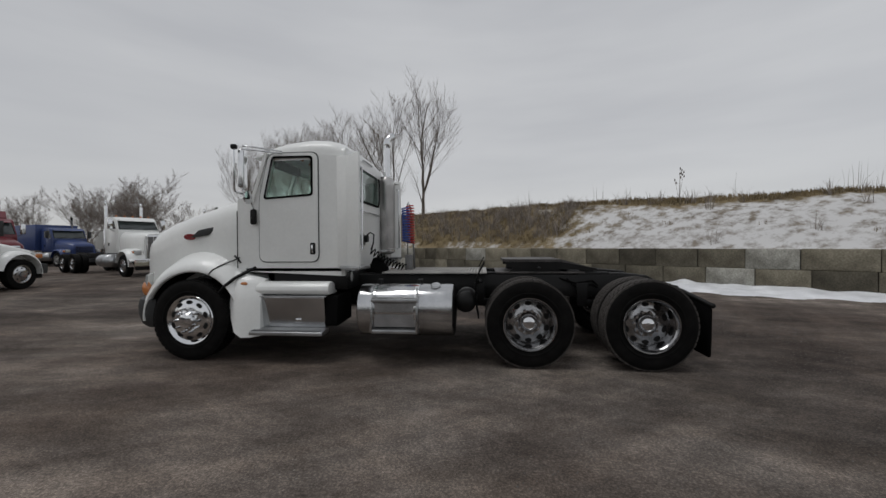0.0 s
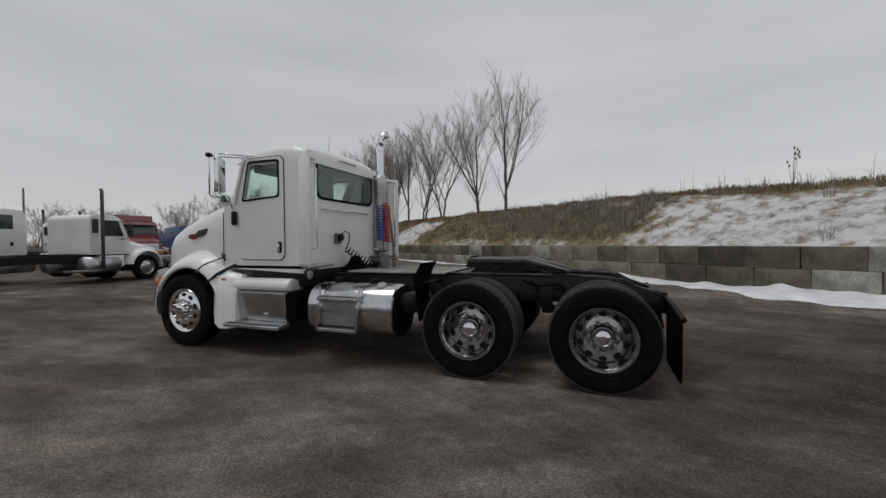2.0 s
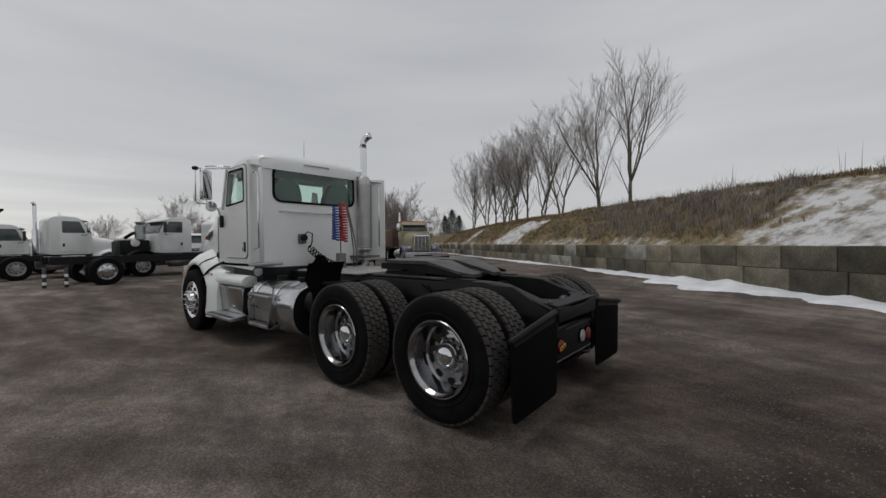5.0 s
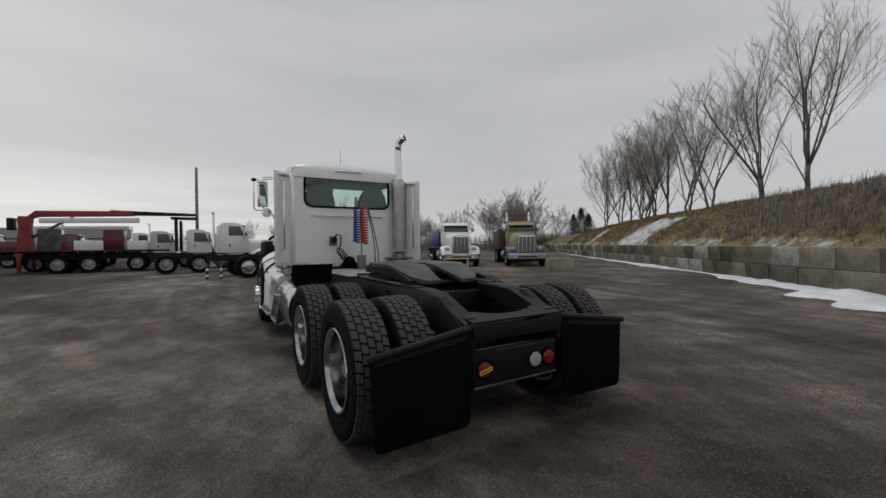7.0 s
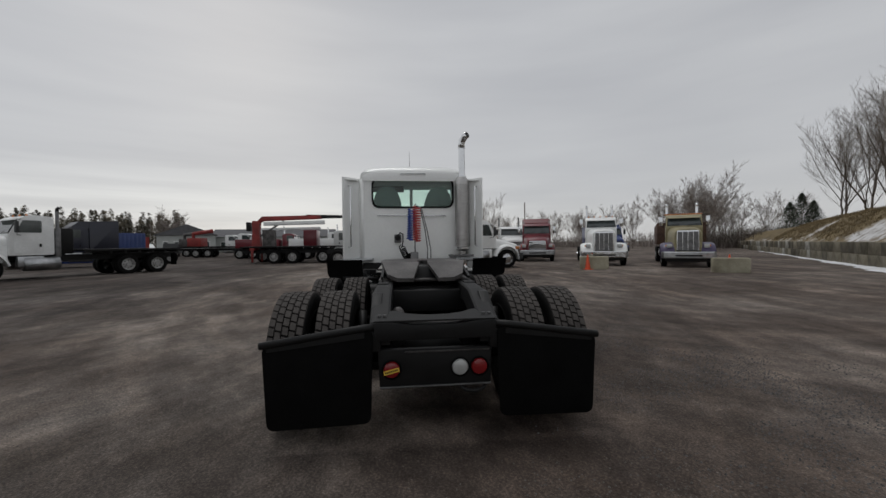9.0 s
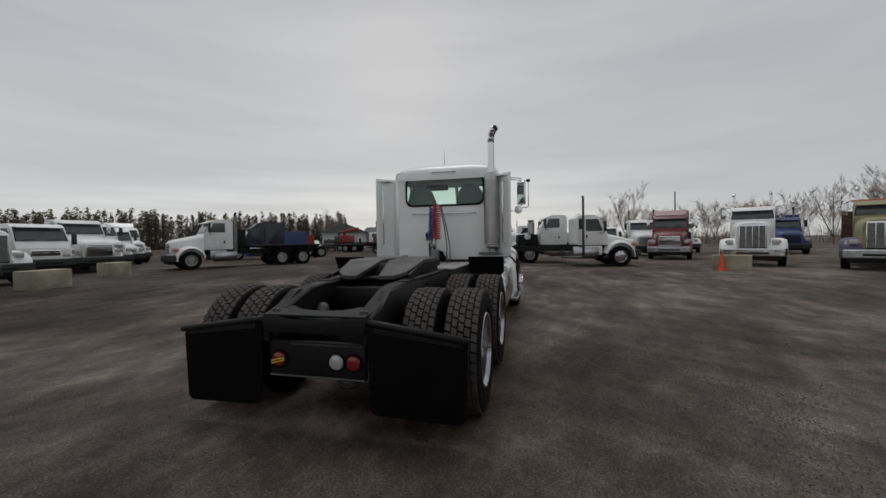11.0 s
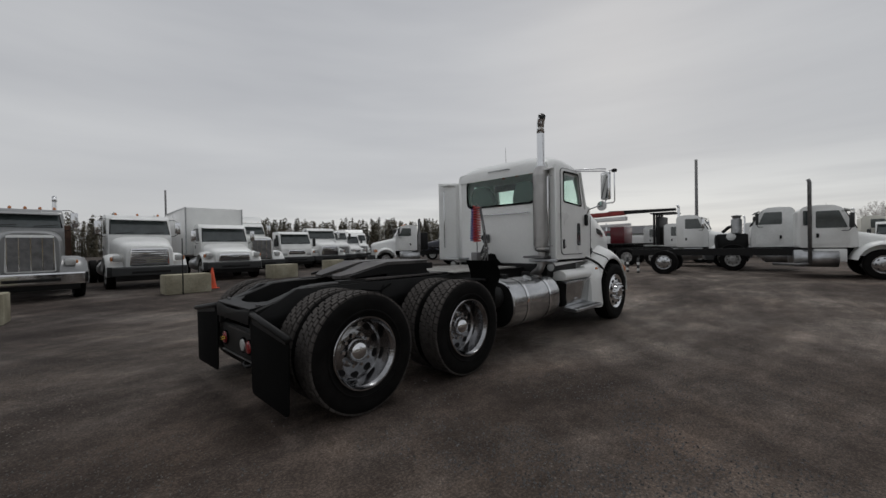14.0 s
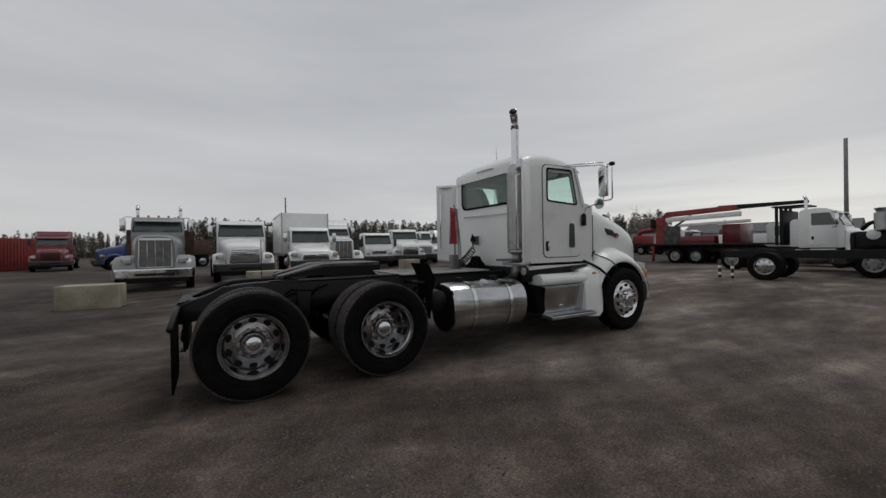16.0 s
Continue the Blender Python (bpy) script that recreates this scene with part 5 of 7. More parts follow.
# inside the cab
for s in (-1, 1):
    seat = part("seat", box(-3.56, -3.06, s * 0.46 - 0.26, s * 0.46 + 0.26, 1.52, 1.68, bevel=0.06), SEAT, truck)
    part("backrest", loft([[(x0, s * 0.46 - w, z), (x0 + 0.14, s * 0.46 - w, z), (x0 + 0.14, s * 0.46 + w, z), (x0, s * 0.46 + w, z), (x0, s * 0.46 - w, z)] for x0, w, z in ((-3.22, 0.24, 1.62), (-3.20, 0.26, 1.9), (-3.15, 0.25, 2.15), (-3.12, 0.20, 2.30), (-3.10, 0.13, 2.40), (-3.09, 0.06, 2.42))]), SEAT, seat, smooth=60)
    part("seat_base", box(-3.50, -3.12, s * 0.46 - 0.2, s * 0.46 + 0.2, 1.14, 1.53, bevel=0.02), DASH, seat)
part("dashboard", prism([(-4.30, 1.30), (-3.86, 1.40), (-3.82, 1.86), (-3.95, 1.95), (-4.18, 1.97)], -0.93, 0.93, bevel=0.03), DASH, truck)
part("steering_wheel", lathe([(0.21, -0.014), (0.225, 0), (0.21, 0.014), (0.195, 0)], 28, Matrix.Translation((-3.70, -0.46, 1.93)) @ Matrix.Rotation(radians(-35), 4, "Y"), close=True), DASH, truck)
part("sun_visor", box(-3.93, -3.87, -0.80, -0.15, 2.45, 2.57, bevel=0.01), DASH, truck)
part("paper_sheet", prism([(-3.60, 2.06), (-3.36, 2.06), (-3.40, 2.30), (-3.55, 2.33)], 0.30, 0.305), WHITE_OLD, truck)

# hood
def nx(x):
    """Draws the nose out ahead of the front axle."""
    return x - 0.05 - 0.24 * min(1.15, max(0.0, (-4.70 - x) / 0.95))


secs = []
for x, w, zt, zb in ((-4.362, 0.945, 2.09, 1.12), (-4.52, 0.925, 2.06, 1.10), (-4.78, 0.87, 1.985, 1.05), (-5.07, 0.81, 1.89, 0.95), (-5.32, 0.75, 1.79, 0.85), (-5.50, 0.70, 1.69, 0.80), (-5.61, 0.64, 1.58, 0.78), (-5.67, 0.55, 1.43, 0.78)):
    x = nx(x) if x < -4.4 else x
    row = [(x, -w, zb)]
    for k in range(21):
        a = math.pi * k / 20
        row.append((x, -w * math.copysign(abs(math.cos(a)) ** 0.5, math.cos(a)), zb + (zt - zb) * (0.55 + 0.45 * abs(math.sin(a)) ** 0.55)))
    row.append((x, w, zb))
    secs.append(row)
hood = part("hood", loft(secs), WHITE, truck, "white sloped hood", smooth=60)
for s in (-1, 1):
    vent = part("air_intake", prism(rounded([(-5.06, 1.545), (-4.80, 1.575), (-4.68, 1.69), (-4.94, 1.645)], 0.02), s * 0.845, s * 0.89, bevel=0.008), DASH, hood)
    part("badge", lathe([(0.05, 0), (0.05, 0.008), (0.046, 0.012), (0, 0.012)], 20, turned(-5.10, s * 0.845, 1.555, s) @ Matrix.Rotation(radians(-12 * s), 4, "Y") @ Matrix.Diagonal((1.6, 0.85, 1, 1))), LENS_RED, hood, "oval red badge")
    part("hood_latch", tube([(-4.40, s * 0.95, 1.30), (-4.34, s * 0.975, 1.26), (-4.30, s * 0.975, 1.21)], 0.012, 6), BLACK, hood)
    part("hood_seam", box(-4.368, -4.361, s * 0.935, s * 0.948, 1.14, 1.88), BLACK, hood)
    # fender sweeping over the wheel
    secs = []
    for k in range(25):
        th = radians(-2 + 184 * k / 24)
        f = 1.0 if math.cos(th) > 0 else 1.0 + 0.10 * (-math.cos(th))
        lift = max(0.0, math.sin(th))
        row = []
        for rad, y in ((0.97, 0.62), (0.90, 0.76), (0.83, 0.92), (0.775, 1.04), (0.70, 1.13), (0.625, 1.165), (0.605, 1.155), (0.60, 1.10), (0.66, 0.95), (0.72, 0.62)):
            rad2 = 0.60 + (rad - 0.60) * (0.45 + 0.55 * lift)
            row.append((FX + rad2 * math.cos(th) * f, s * y, 0.50 + rad2 * math.sin(th)))
        secs.append(row + row[:1])
    part("fender", loft(secs), WHITE, hood, "white wheel arch fender", smooth=60)
    def on_fender(deg, rad, out):
        y = 1.165 if rad < 0.63 else 1.13 + (0.70 - rad) * 0.47 if rad < 0.70 else 1.04 + (0.775 - rad) * 1.2 if rad < 0.775 else 0.92 + (0.83 - rad) * 2.18 if rad < 0.83 else 0.76 + (0.90 - rad) * 2.29
        return (FX + rad * math.cos(radians(deg)), s * (max(0.93, y) + out), 0.50 + rad * math.sin(radians(deg)))
    part("fender_seam", tube([on_fender(*p) for p in ((57, 0.93, 0.02), (60, 0.86, 0.01), (63, 0.80, 0.004), (65, 0.74, 0.004), (67, 0.68, 0.004), (68, 0.62, 0.003))], 0.009, 6), BLACK, hood)
    part("fender_gap", tube([(-4.10, s * 0.965, 1.15), (-4.19, s * 1.06, 1.09), (-4.30, s * 1.12, 1.02), (-4.40, s * 1.155, 0.93), (-4.47, s * 1.17, 0.84)], 0.020, 8), BLACK, hood)
    well = [[(FX + rad * math.cos(th), s * y, 0.50 + rad * math.sin(th)) for rad, y in ((0.598, 1.15), (0.592, 1.09), (0.60, 0.95), (0.60, 0.55))] for th in [radians(2 + 176 * k / 20) for k in range(21)]]
    part("wheel_well", loft(well, caps=False), BLACK_MATTE, hood, smooth=60)
    # headlamp and corner of the bumper
    hl = part("headlamp", loft([[(FX - 0.66 - d, s * (1.13 - i), 0.82), (FX - 0.61 - d, s * (1.14 - i), 1.06), (FX - 0.74 - d, s * (0.90 - i), 1.08), (FX - 0.80 - d, s * (0.86 - i), 0.82), (FX - 0.66 - d, s * (1.13 - i), 0.82)] for d, i in ((0.0, 0.0), (0.06, 0.03))]), LENS_CLEAR, hood)
    tl = bmesh.new()
    bmesh.ops.create_uvsphere(tl, u_segments=20, v_segments=12, radius=1.0, matrix=Matrix.Translation((FX - 0.68, s * 1.085, 0.885)) @ Matrix.Rotation(radians(22 * s), 4, "Z") @ Matrix.Rotation(radians(-12), 4, "Y") @ Matrix.Diagonal((0.075, 0.05, 0.095, 1)))
    part("turn_signal", tl, LENS_AMBER, hl, "oval amber corner lamp", smooth=60)
grille = part("grille", prism(rounded([(-0.44, 0.84), (0.44, 0.84), (0.42, 1.38), (0.30, 1.46), (-0.30, 1.46), (-0.42, 1.38)], 0.05), -5.96, -5.90, axis="x", bevel=0.01), CHROME, truck)
bars = bmesh.new()
for k in range(16):
    add_box(bars, -5.975, -5.96, -0.39, 0.39, 0.88 + k * 0.033, 0.892 + k * 0.033)
part("grille_bars", bars, BLACK, grille, smooth=None)
bump = []
for y, x in ((-1.15, -5.40), (-1.13, -5.53), (-1.04, -5.66), (-0.86, -5.80), (-0.48, -5.93), (0.0, -5.98), (0.48, -5.93), (0.86, -5.80), (1.04, -5.66), (1.13, -5.53), (1.15, -5.40)):
    n = Vector((x + 4.6, y * 0.6, 0)).normalized()
    bump.append([(x - n.x * 0.06, y - n.y * 0.05, 0.39), (x - n.x * 0.02, y - n.y * 0.02, 0.42), (x + n.x * 0.02, y + n.y * 0.02, 0.55), (x + n.x * 0.025, y + n.y * 0.025, 0.66), (x + n.x * 0.005, y + n.y * 0.01, 0.745), (x - n.x * 0.04, y - n.y * 0.04, 0.755), (x - n.x * 0.06, y - n.y * 0.05, 0.6), (x - n.x * 0.09, y - n.y * 0.07, 0.41), (x - n.x * 0.06, y - n.y * 0.05, 0.39)])
part("bumper", loft(bump), DASH, truck, "dark grey plastic bumper", smooth=50)
part("bumper_beam", box(-5.8, -5.2, -0.6, 0.6, 0.52, 0.74, bevel=0.02), BLACK, truck)

# mirrors
for s in (-1, 1):
    mx, y = (-4.19, 1.30) if s > 0 else (-4.12, -1.20)
    swing = Matrix.Translation((mx, y, 0)) @ Matrix.Rotation(radians(-20 * s), 4, "Z")
    head = part("mirror", box(-0.035, 0.035, -0.088, 0.088, 2.13, 2.60, bevel=0.025, seg=3, m=swing), CHROME, truck, "tall chrome door mirror in a tube frame")
    part("mirror_glass", box(0.036, 0.040, -0.074, 0.074, 2.155, 2.575, m=swing), MIRROR, head)
    part("tube_frame", tube([swing @ Vector(p) for p in ((-0.05, s * 0.03, 2.62), (-0.06, s * 0.12, 2.62), (-0.06, s * 0.125, 2.60), (-0.06, s * 0.125, 2.10), (-0.05, s * 0.10, 2.075), (0.0, -s * 0.02, 2.07))], 0.011, 8), CHROME, head)
    part("frame_corner", box(-0.095, -0.025, s * 0.125 - 0.035, s * 0.125 + 0.035, 2.585, 2.64, bevel=0.015, m=swing), BLACK, head)
    part("spot_mirror", lathe([(0.0, -0.04), (0.05, -0.036), (0.080, -0.01), (0.082, 0.008), (0, 0.016)], 20, Matrix.Translation((mx + 0.03, y - s * 0.06, 2.03)) @ TO_X), CHROME, head)
    for dz in (0.0, 0.04):
        part("mirror_arm", tube([(mx, y, 2.615 + dz), (mx + 0.08, y - s * 0.08, 2.62 + dz), (-3.72, s * 0.985, 2.60 + dz * 0.6)], 0.010, 6), CHROME, head)
    part("mirror_arm", tube([(mx, y, 2.14), (mx, y - s * 0.02, 2.06), (mx + 0.04, y - s * 0.12, 2.03), (-4.11, s * 1.03, 1.98), (-4.10, s * 0.985, 1.86)], 0.012, 8), CHROME, head)
    part("mirror_foot", box(-4.155, -4.075, s * 0.955, s * 1.01, 1.70, 1.90, bevel=0.025), BLACK, head)


# ---- parked trucks round the yard ----
def small_tyre(r, w):
    h = w / 2
    return lathe([(r * 0.58, -h * 0.7), (r * 0.62, -h * 0.9), (r * 0.85, -h), (r * 0.965, -h * 0.9), (r, -h * 0.7), (r, h * 0.7), (r * 0.965, h * 0.9), (r * 0.85, h), (r * 0.62, h * 0.9), (r * 0.58, h * 0.7)], 28, close=True)


YARD_TYRE = mesh_from(small_tyre(0.51, 0.28), "tyre", TYRE, 40)
YARD_RIM = mesh_from(lathe([(0.30, 0.10), (0.305, 0.125), (0.285, 0.125), (0.26, 0.06), (0.22, 0.05), (0.15, 0.085), (0.11, 0.09), (0.10, 0.15), (0, 0.155)], 24), "rim", RIM_DULL, 30)
YARD_RIM_BRIGHT = mesh_from(lathe([(0.30, 0.10), (0.305, 0.125), (0.285, 0.125), (0.26, 0.09), (0.22, 0.11), (0.15, 0.125), (0.11, 0.13), (0.10, 0.19), (0, 0.195)], 24), "rim", ALU, 30)
YARD_HOLE = mesh_from(hand_holes(bmesh.new(), 0.0, 0.0, 1, 0.034, 0.022), "hand_hole", BLACK, None)


def yard_wheel(parent, x, y, side, dual=False, bright=False):
    rim = new("wheel", YARD_RIM_BRIGHT if bright else YARD_RIM)
    rim.parent, rim.matrix_basis = parent, turned(x, y, 0.48, side) @ Matrix.Scale(0.94, 4)
    o = new("tyre", YARD_TYRE)
    o.parent = rim
    for k in range(8):
        o = new("hand_hole", YARD_HOLE)
        a = math.pi * k / 4
        o.parent, o.matrix_basis = rim, Matrix.Translation((0.205 * math.cos(a), 0.205 * math.sin(a), 0.118 if bright else 0.076)) @ Matrix.Rotation(a - math.pi / 10, 4, "Z")
    if dual:
        o = new("inner_tyre", YARD_TYRE)
        o.parent, o.matrix_basis = rim, Matrix.Translation((0, 0, -0.32))


def yard_truck(name, label, at, turn, paint, group="parked trucks", style="aero", length=6.0, rear=(), grille_mat=None, bright=False, stacks=0, sleeper=0.0,
               crew=False, roof_fairing=False, mirrors=True, lights=0, bumper_mat=None, hood_mat=None, stack_z=3.3, rim_bright=False, windows=TINT, fender_mat=None, hood=True, surround=None):
    """A road truck facing +x, its front bumper at x = 0, on the ground."""
    T = thing(name, label, "truck", group, at=(at[0], at[1], ground_z(at[0], at[1]) - 0.01), turn=turn)
    hood_mat, bumper_mat, grille_mat = hood_mat or paint, bumper_mat or DASH, grille_mat or BLACK
    w = 1.0 if style != "small" else 0.92
    if style == "long":
        fx, hx, cx, hz, cw, rz, hw = -0.95, -0.35, -2.15, 1.98, 0.82, 2.72, 0.60
    elif style == "aero":
        fx, hx, cx, hz, cw, rz, hw = -1.05, -0.22, -1.75, 1.80, 0.96, 2.68, 0.70
    elif style == "mid":
        fx, hx, cx, hz, cw, rz, hw = -0.95, -0.18, -1.55, 1.52, 0.96, 2.46, 0.76
    else:
        fx, hx, cx, hz, cw, rz, hw = -0.95, -0.05, -0.20, 1.25, 0.92, 2.32, 0.88
    ce = cx - (1.35 if not crew else 1.6) - (0.25 if style == "small" else 0)
    back = -length
    # frame and axles
    for s in (-1, 1):
        part("frame_rail", box(back, fx + 0.6, s * 0.43 - 0.05, s * 0.43 + 0.05, 0.74, 1.0), BLACK, T)
    for i in range(int((length + cx) / 1.6)):
        part("crossmember", box(back + 0.3 + i * 1.5, back + 0.42 + i * 1.5, -0.4, 0.4, 0.78, 0.96), BLACK, T)
    for s in (-1, 1):
        yard_wheel(T, fx, s * 1.0, s, bright=rim_bright)
        for x in rear:
            yard_wheel(T, x, s * 1.06, s, dual=True, bright=rim_bright)
    part("front_axle", tube([(fx, -0.95, 0.5), (fx, 0.95, 0.5)], 0.07, 8), BLACK, T)
    for x in rear:
        part("rear_axle", lathe([(0, -0.95), (0.07, -0.95), (0.08, -0.25), (0.19, -0.08), (0.19, 0.08), (0.08, 0.25), (0.07, 0.95), (0, 0.95)], 14, Matrix.Translation((x, 0, 0.51)) @ TO_Y), BLACK, T)
    # cab
    fr = 0.30 if style != "small" else 0.22
    if style == "small":
        outline = [(hx, 0.55), (hx - 0.02, 1.25), (hx - 0.18, 1.55), (hx - 0.52, rz - 0.1), (hx - 0.75, rz), (ce, rz - 0.02), (ce, 0.6), (fx - 0.55, 0.6), (fx - 0.5, 0.95), (fx, 1.06), (fx + 0.5, 0.95), (fx + 0.55, 0.55)]
    else:
        outline = [(cx + 0.05, 1.02), (cx + 0.05, hz + 0.05), (cx - fr, rz - 0.12), (cx - fr - 0.2, rz - 0.02), (cx - fr - 0.55, rz), (ce + 0.12, rz - 0.03), (ce, rz - 0.14), (ce, 1.02)]
    cab = part("cab", prism(rounded(outline, 0.07, 3), -cw, cw, bevel=0.05), paint, T)
    wz0, wz1 = (hz + 0.14, rz - 0.22) if style != "small" else (1.50, rz - 0.2)
    sx = (cx + 0.02, cx - fr + 0.02) if style != "small" else (hx - 0.15, hx - 0.49)
    # windscreen lies on the sloped front
    za, zb = (hz + 0.13, rz - 0.20)
    if style == "small":
        za, zb = 1.56, rz - 0.16
        xa, xb = hx - 0.185, hx - 0.50
    else:
        k = fr + 0.05
        xa, xb = cx + 0.05 - k * (za - hz - 0.05) / (rz - 0.17 - hz), cx + 0.05 - k * (zb - hz - 0.05) / (rz - 0.17 - hz)
    part("windscreen", loft([[(xa + 0.022, y * 0.93, za), (xb + 0.022, y * 0.88, zb), (xb - 0.01, y * 0.88, zb), (xa - 0.01, y * 0.93, za), (xa + 0.022, y * 0.93, za)] for y in (-cw, -cw * 0.5, 0, cw * 0.5, cw)]), windows, cab, "dark windscreen")
    for s in (-1, 1):
        part("wiper", tube([(xa + 0.04, s * 0.45 - 0.3, za + 0.03), (xa + 0.035, s * 0.45 + 0.25, za + 0.09)], 0.010, 4), BLACK, cab)
        part("windscreen_trim", tube([(xa + 0.025, s * cw * 0.94, za), (xb + 0.025, s * cw * 0.89, zb)], 0.018, 5), BLACK, cab)
    part("sun_visor", loft([[(xb + 0.02, y, zb + 0.07), (xb + 0.22, y, zb + 0.0), (xb + 0.22, y, zb - 0.02), (xb + 0.02, y, zb + 0.04), (xb + 0.02, y, zb + 0.07)] for y in (-cw * 0.86, 0, cw * 0.86)]), paint, cab)
    doors = [(cx - 0.12, cx - 1.02)] + ([(cx - 1.10, cx - 1.52)] if crew else [])
    if style == "small":
        doors = [(hx - 0.35, hx - 1.15)]
    for s in (-1, 1):
        for d0, d1 in doors:
            q = 0.0 if crew and d0 < cx - 1 else 1.0
            dr = part("door", prism(rounded([(d0, 1.12), (d1, 1.12), (d1, rz - 0.14), (d0 - 0.22 * q, rz - 0.14), (d0, hz + 0.1)], 0.06, 2), s * cw, s * (cw + 0.012), bevel=0.003), paint, cab)
            part("side_window", prism(rounded([(d0 - 0.06, hz + 0.16), (d1 + 0.07, hz + 0.16), (d1 + 0.07, rz - 0.21), (d0 - 0.06 - 0.20 * q, rz - 0.21)], 0.04, 2), s * (cw + 0.012), s * (cw + 0.02)), windows, dr)
            part("door_handle", box(d1 + 0.08, d1 + 0.15, s * (cw + 0.012), s * (cw + 0.03), 1.36, 1.50), BLACK, dr)
        if mirrors:
            mx = sx[0] - 0.15
            mi = part("mirror", box(mx - 0.05, mx + 0.05, s * (cw + 0.16), s * (cw + 0.34), hz + 0.15, hz + 0.62, bevel=0.02), DASH if not bright else CHROME, cab)
            part("mirror_arm", tube([(mx, s * (cw + 0.25), hz + 0.62), (mx - 0.05, s * (cw + 0.15), hz + 0.70), (mx - 0.2, s * cw, hz + 0.70)], 0.012, 5), BLACK, mi)
            part("mirror_arm", tube([(mx, s * (cw + 0.25), hz + 0.15), (mx - 0.05, s * (cw + 0.12), hz + 0.06), (mx - 0.2, s * cw, hz + 0.06)], 0.012, 5), BLACK, mi)
        part("step", box(cx - 1.0, cx - 0.2, s * (cw - 0.25), s * (cw + 0.04), 0.55, 0.98, bevel=0.03), paint if style == "mid" else ALU_DULL, T)
    # hood, fenders, grille
    if not hood:
        for s in (-1, 1):
            part("radiator_post", box(hx - 0.30, hx - 0.22, s * 0.42 - 0.03, s * 0.42 + 0.03, 0.9, 1.55), BLACK, T)
            part("splash_guard", loft([[(fx + r_ * math.cos(th), s * y_, 0.51 + r_ * math.sin(th)) for r_, y_ in ((0.66, 0.6), (0.68, 1.12), (0.64, 1.12), (0.62, 0.6), (0.66, 0.6))] for th in [radians(10 + 16 * k) for k in range(11)]]), BLACK, T)
        part("radiator", box(hx - 0.30, hx - 0.20, -0.42, 0.42, 0.85, 1.55, bevel=0.01), DASH, T)
    elif style != "small":
        secs = []
        for x, q, zt in ((cx + 0.06, cw * 0.96, hz + 0.05), (cx * 0.55 + hx * 0.45, (cw * 0.96 + hw) / 2, hz - 0.01 if style == "long" else hz - 0.08), (hx - 0.1, hw, hz - 0.04 if style == "long" else hz - 0.25), (hx, hw * 0.94, hz - 0.10 if style == "long" else hz - 0.36)):
            row = [(x, -q, 0.75)]
            for k in range(11):
                a = math.pi * k / 10
                row.append((x, -q * math.copysign(abs(math.cos(a)) ** 0.45, math.cos(a)), 0.95 + (zt - 0.95) * (0.45 + 0.55 * abs(math.sin(a)) ** 0.6)))
            secs.append(row + [(x, q, 0.75), (x, -q, 0.75)])
        hood = part("hood", loft(secs), hood_mat, T, smooth=50)
        for s in (-1, 1):
            secs = []
            for k in range(13):
                th = radians(-5 + 175 * k / 12)
                row = [(fx + r_ * math.cos(th), s * y_, 0.51 + r_ * math.sin(th)) for r_, y_ in ((0.74, 0.55), (0.72, 0.98), (0.66, 1.14), (0.60, 1.17), (0.59, 1.0), (0.64, 0.55))]
                secs.append(row + row[:1])
            part("fender", loft(secs), fender_mat or paint, hood, smooth=50)
            part("headlamp", box(hx - 0.22, hx - 0.02 if style != "long" else hx + 0.03, s * (hw + 0.06), s * (hw + 0.30), 0.96, 1.16, bevel=0.03), LENS_CLEAR, hood)
            part("turn_signal", box(hx - 0.30, hx - 0.10, s * (hw + 0.30), s * (hw + 0.36), 0.98, 1.12, bevel=0.02), LENS_AMBER, hood)
        gz = hz - 0.16 if style == "long" else hz - 0.40
        gr = part("grille_frame", prism(rounded([(-hw * 0.82, 0.80), (hw * 0.82, 0.80), (hw * 0.76, gz), (-hw * 0.76, gz)], 0.06), hx - 0.01, hx + 0.035, axis="x", bevel=0.01), surround or (CHROME if bright else paint), hood)
        bars = bmesh.new()
        if style == "long":
            add_box(bars, hx + 0.036, hx + 0.042, -hw * 0.74, hw * 0.74, 0.84, gz - 0.07)
        else:
            for k in range(7):
                z = 0.86 + k * (gz - 0.95) / 6
                add_box(bars, hx + 0.036, hx + 0.045, -hw * 0.72, hw * 0.72, z, z + (gz - 0.95) / 6 * 0.55)
        part("grille_mesh", bars, grille_mat, gr, smooth=None)
        if style == "long":
            for k in range(5):
                y = -hw * 0.74 + k * hw * 0.37
                part("grille_bar", box(hx + 0.042, hx + 0.05, y - 0.012, y + 0.012, 0.84, gz - 0.07), CHROME, gr)
    else:
        for s in (-1, 1):
            part("headlamp", box(hx - 0.05, hx + 0.02, s * 0.58, s * 0.86, 0.86, 1.02, bevel=0.03), LENS_CLEAR, cab)
        gr = part("grille", box(hx - 0.03, hx + 0.015, -0.5, 0.5, 0.92, 1.18, bevel=0.02), CHROME, cab)
        part("grille_slot", box(hx + 0.016, hx + 0.02, -0.46, 0.46, 0.96, 1.02), BLACK, gr)
        part("grille_slot", box(hx + 0.016, hx + 0.02, -0.46, 0.46, 1.07, 1.13), BLACK, gr)
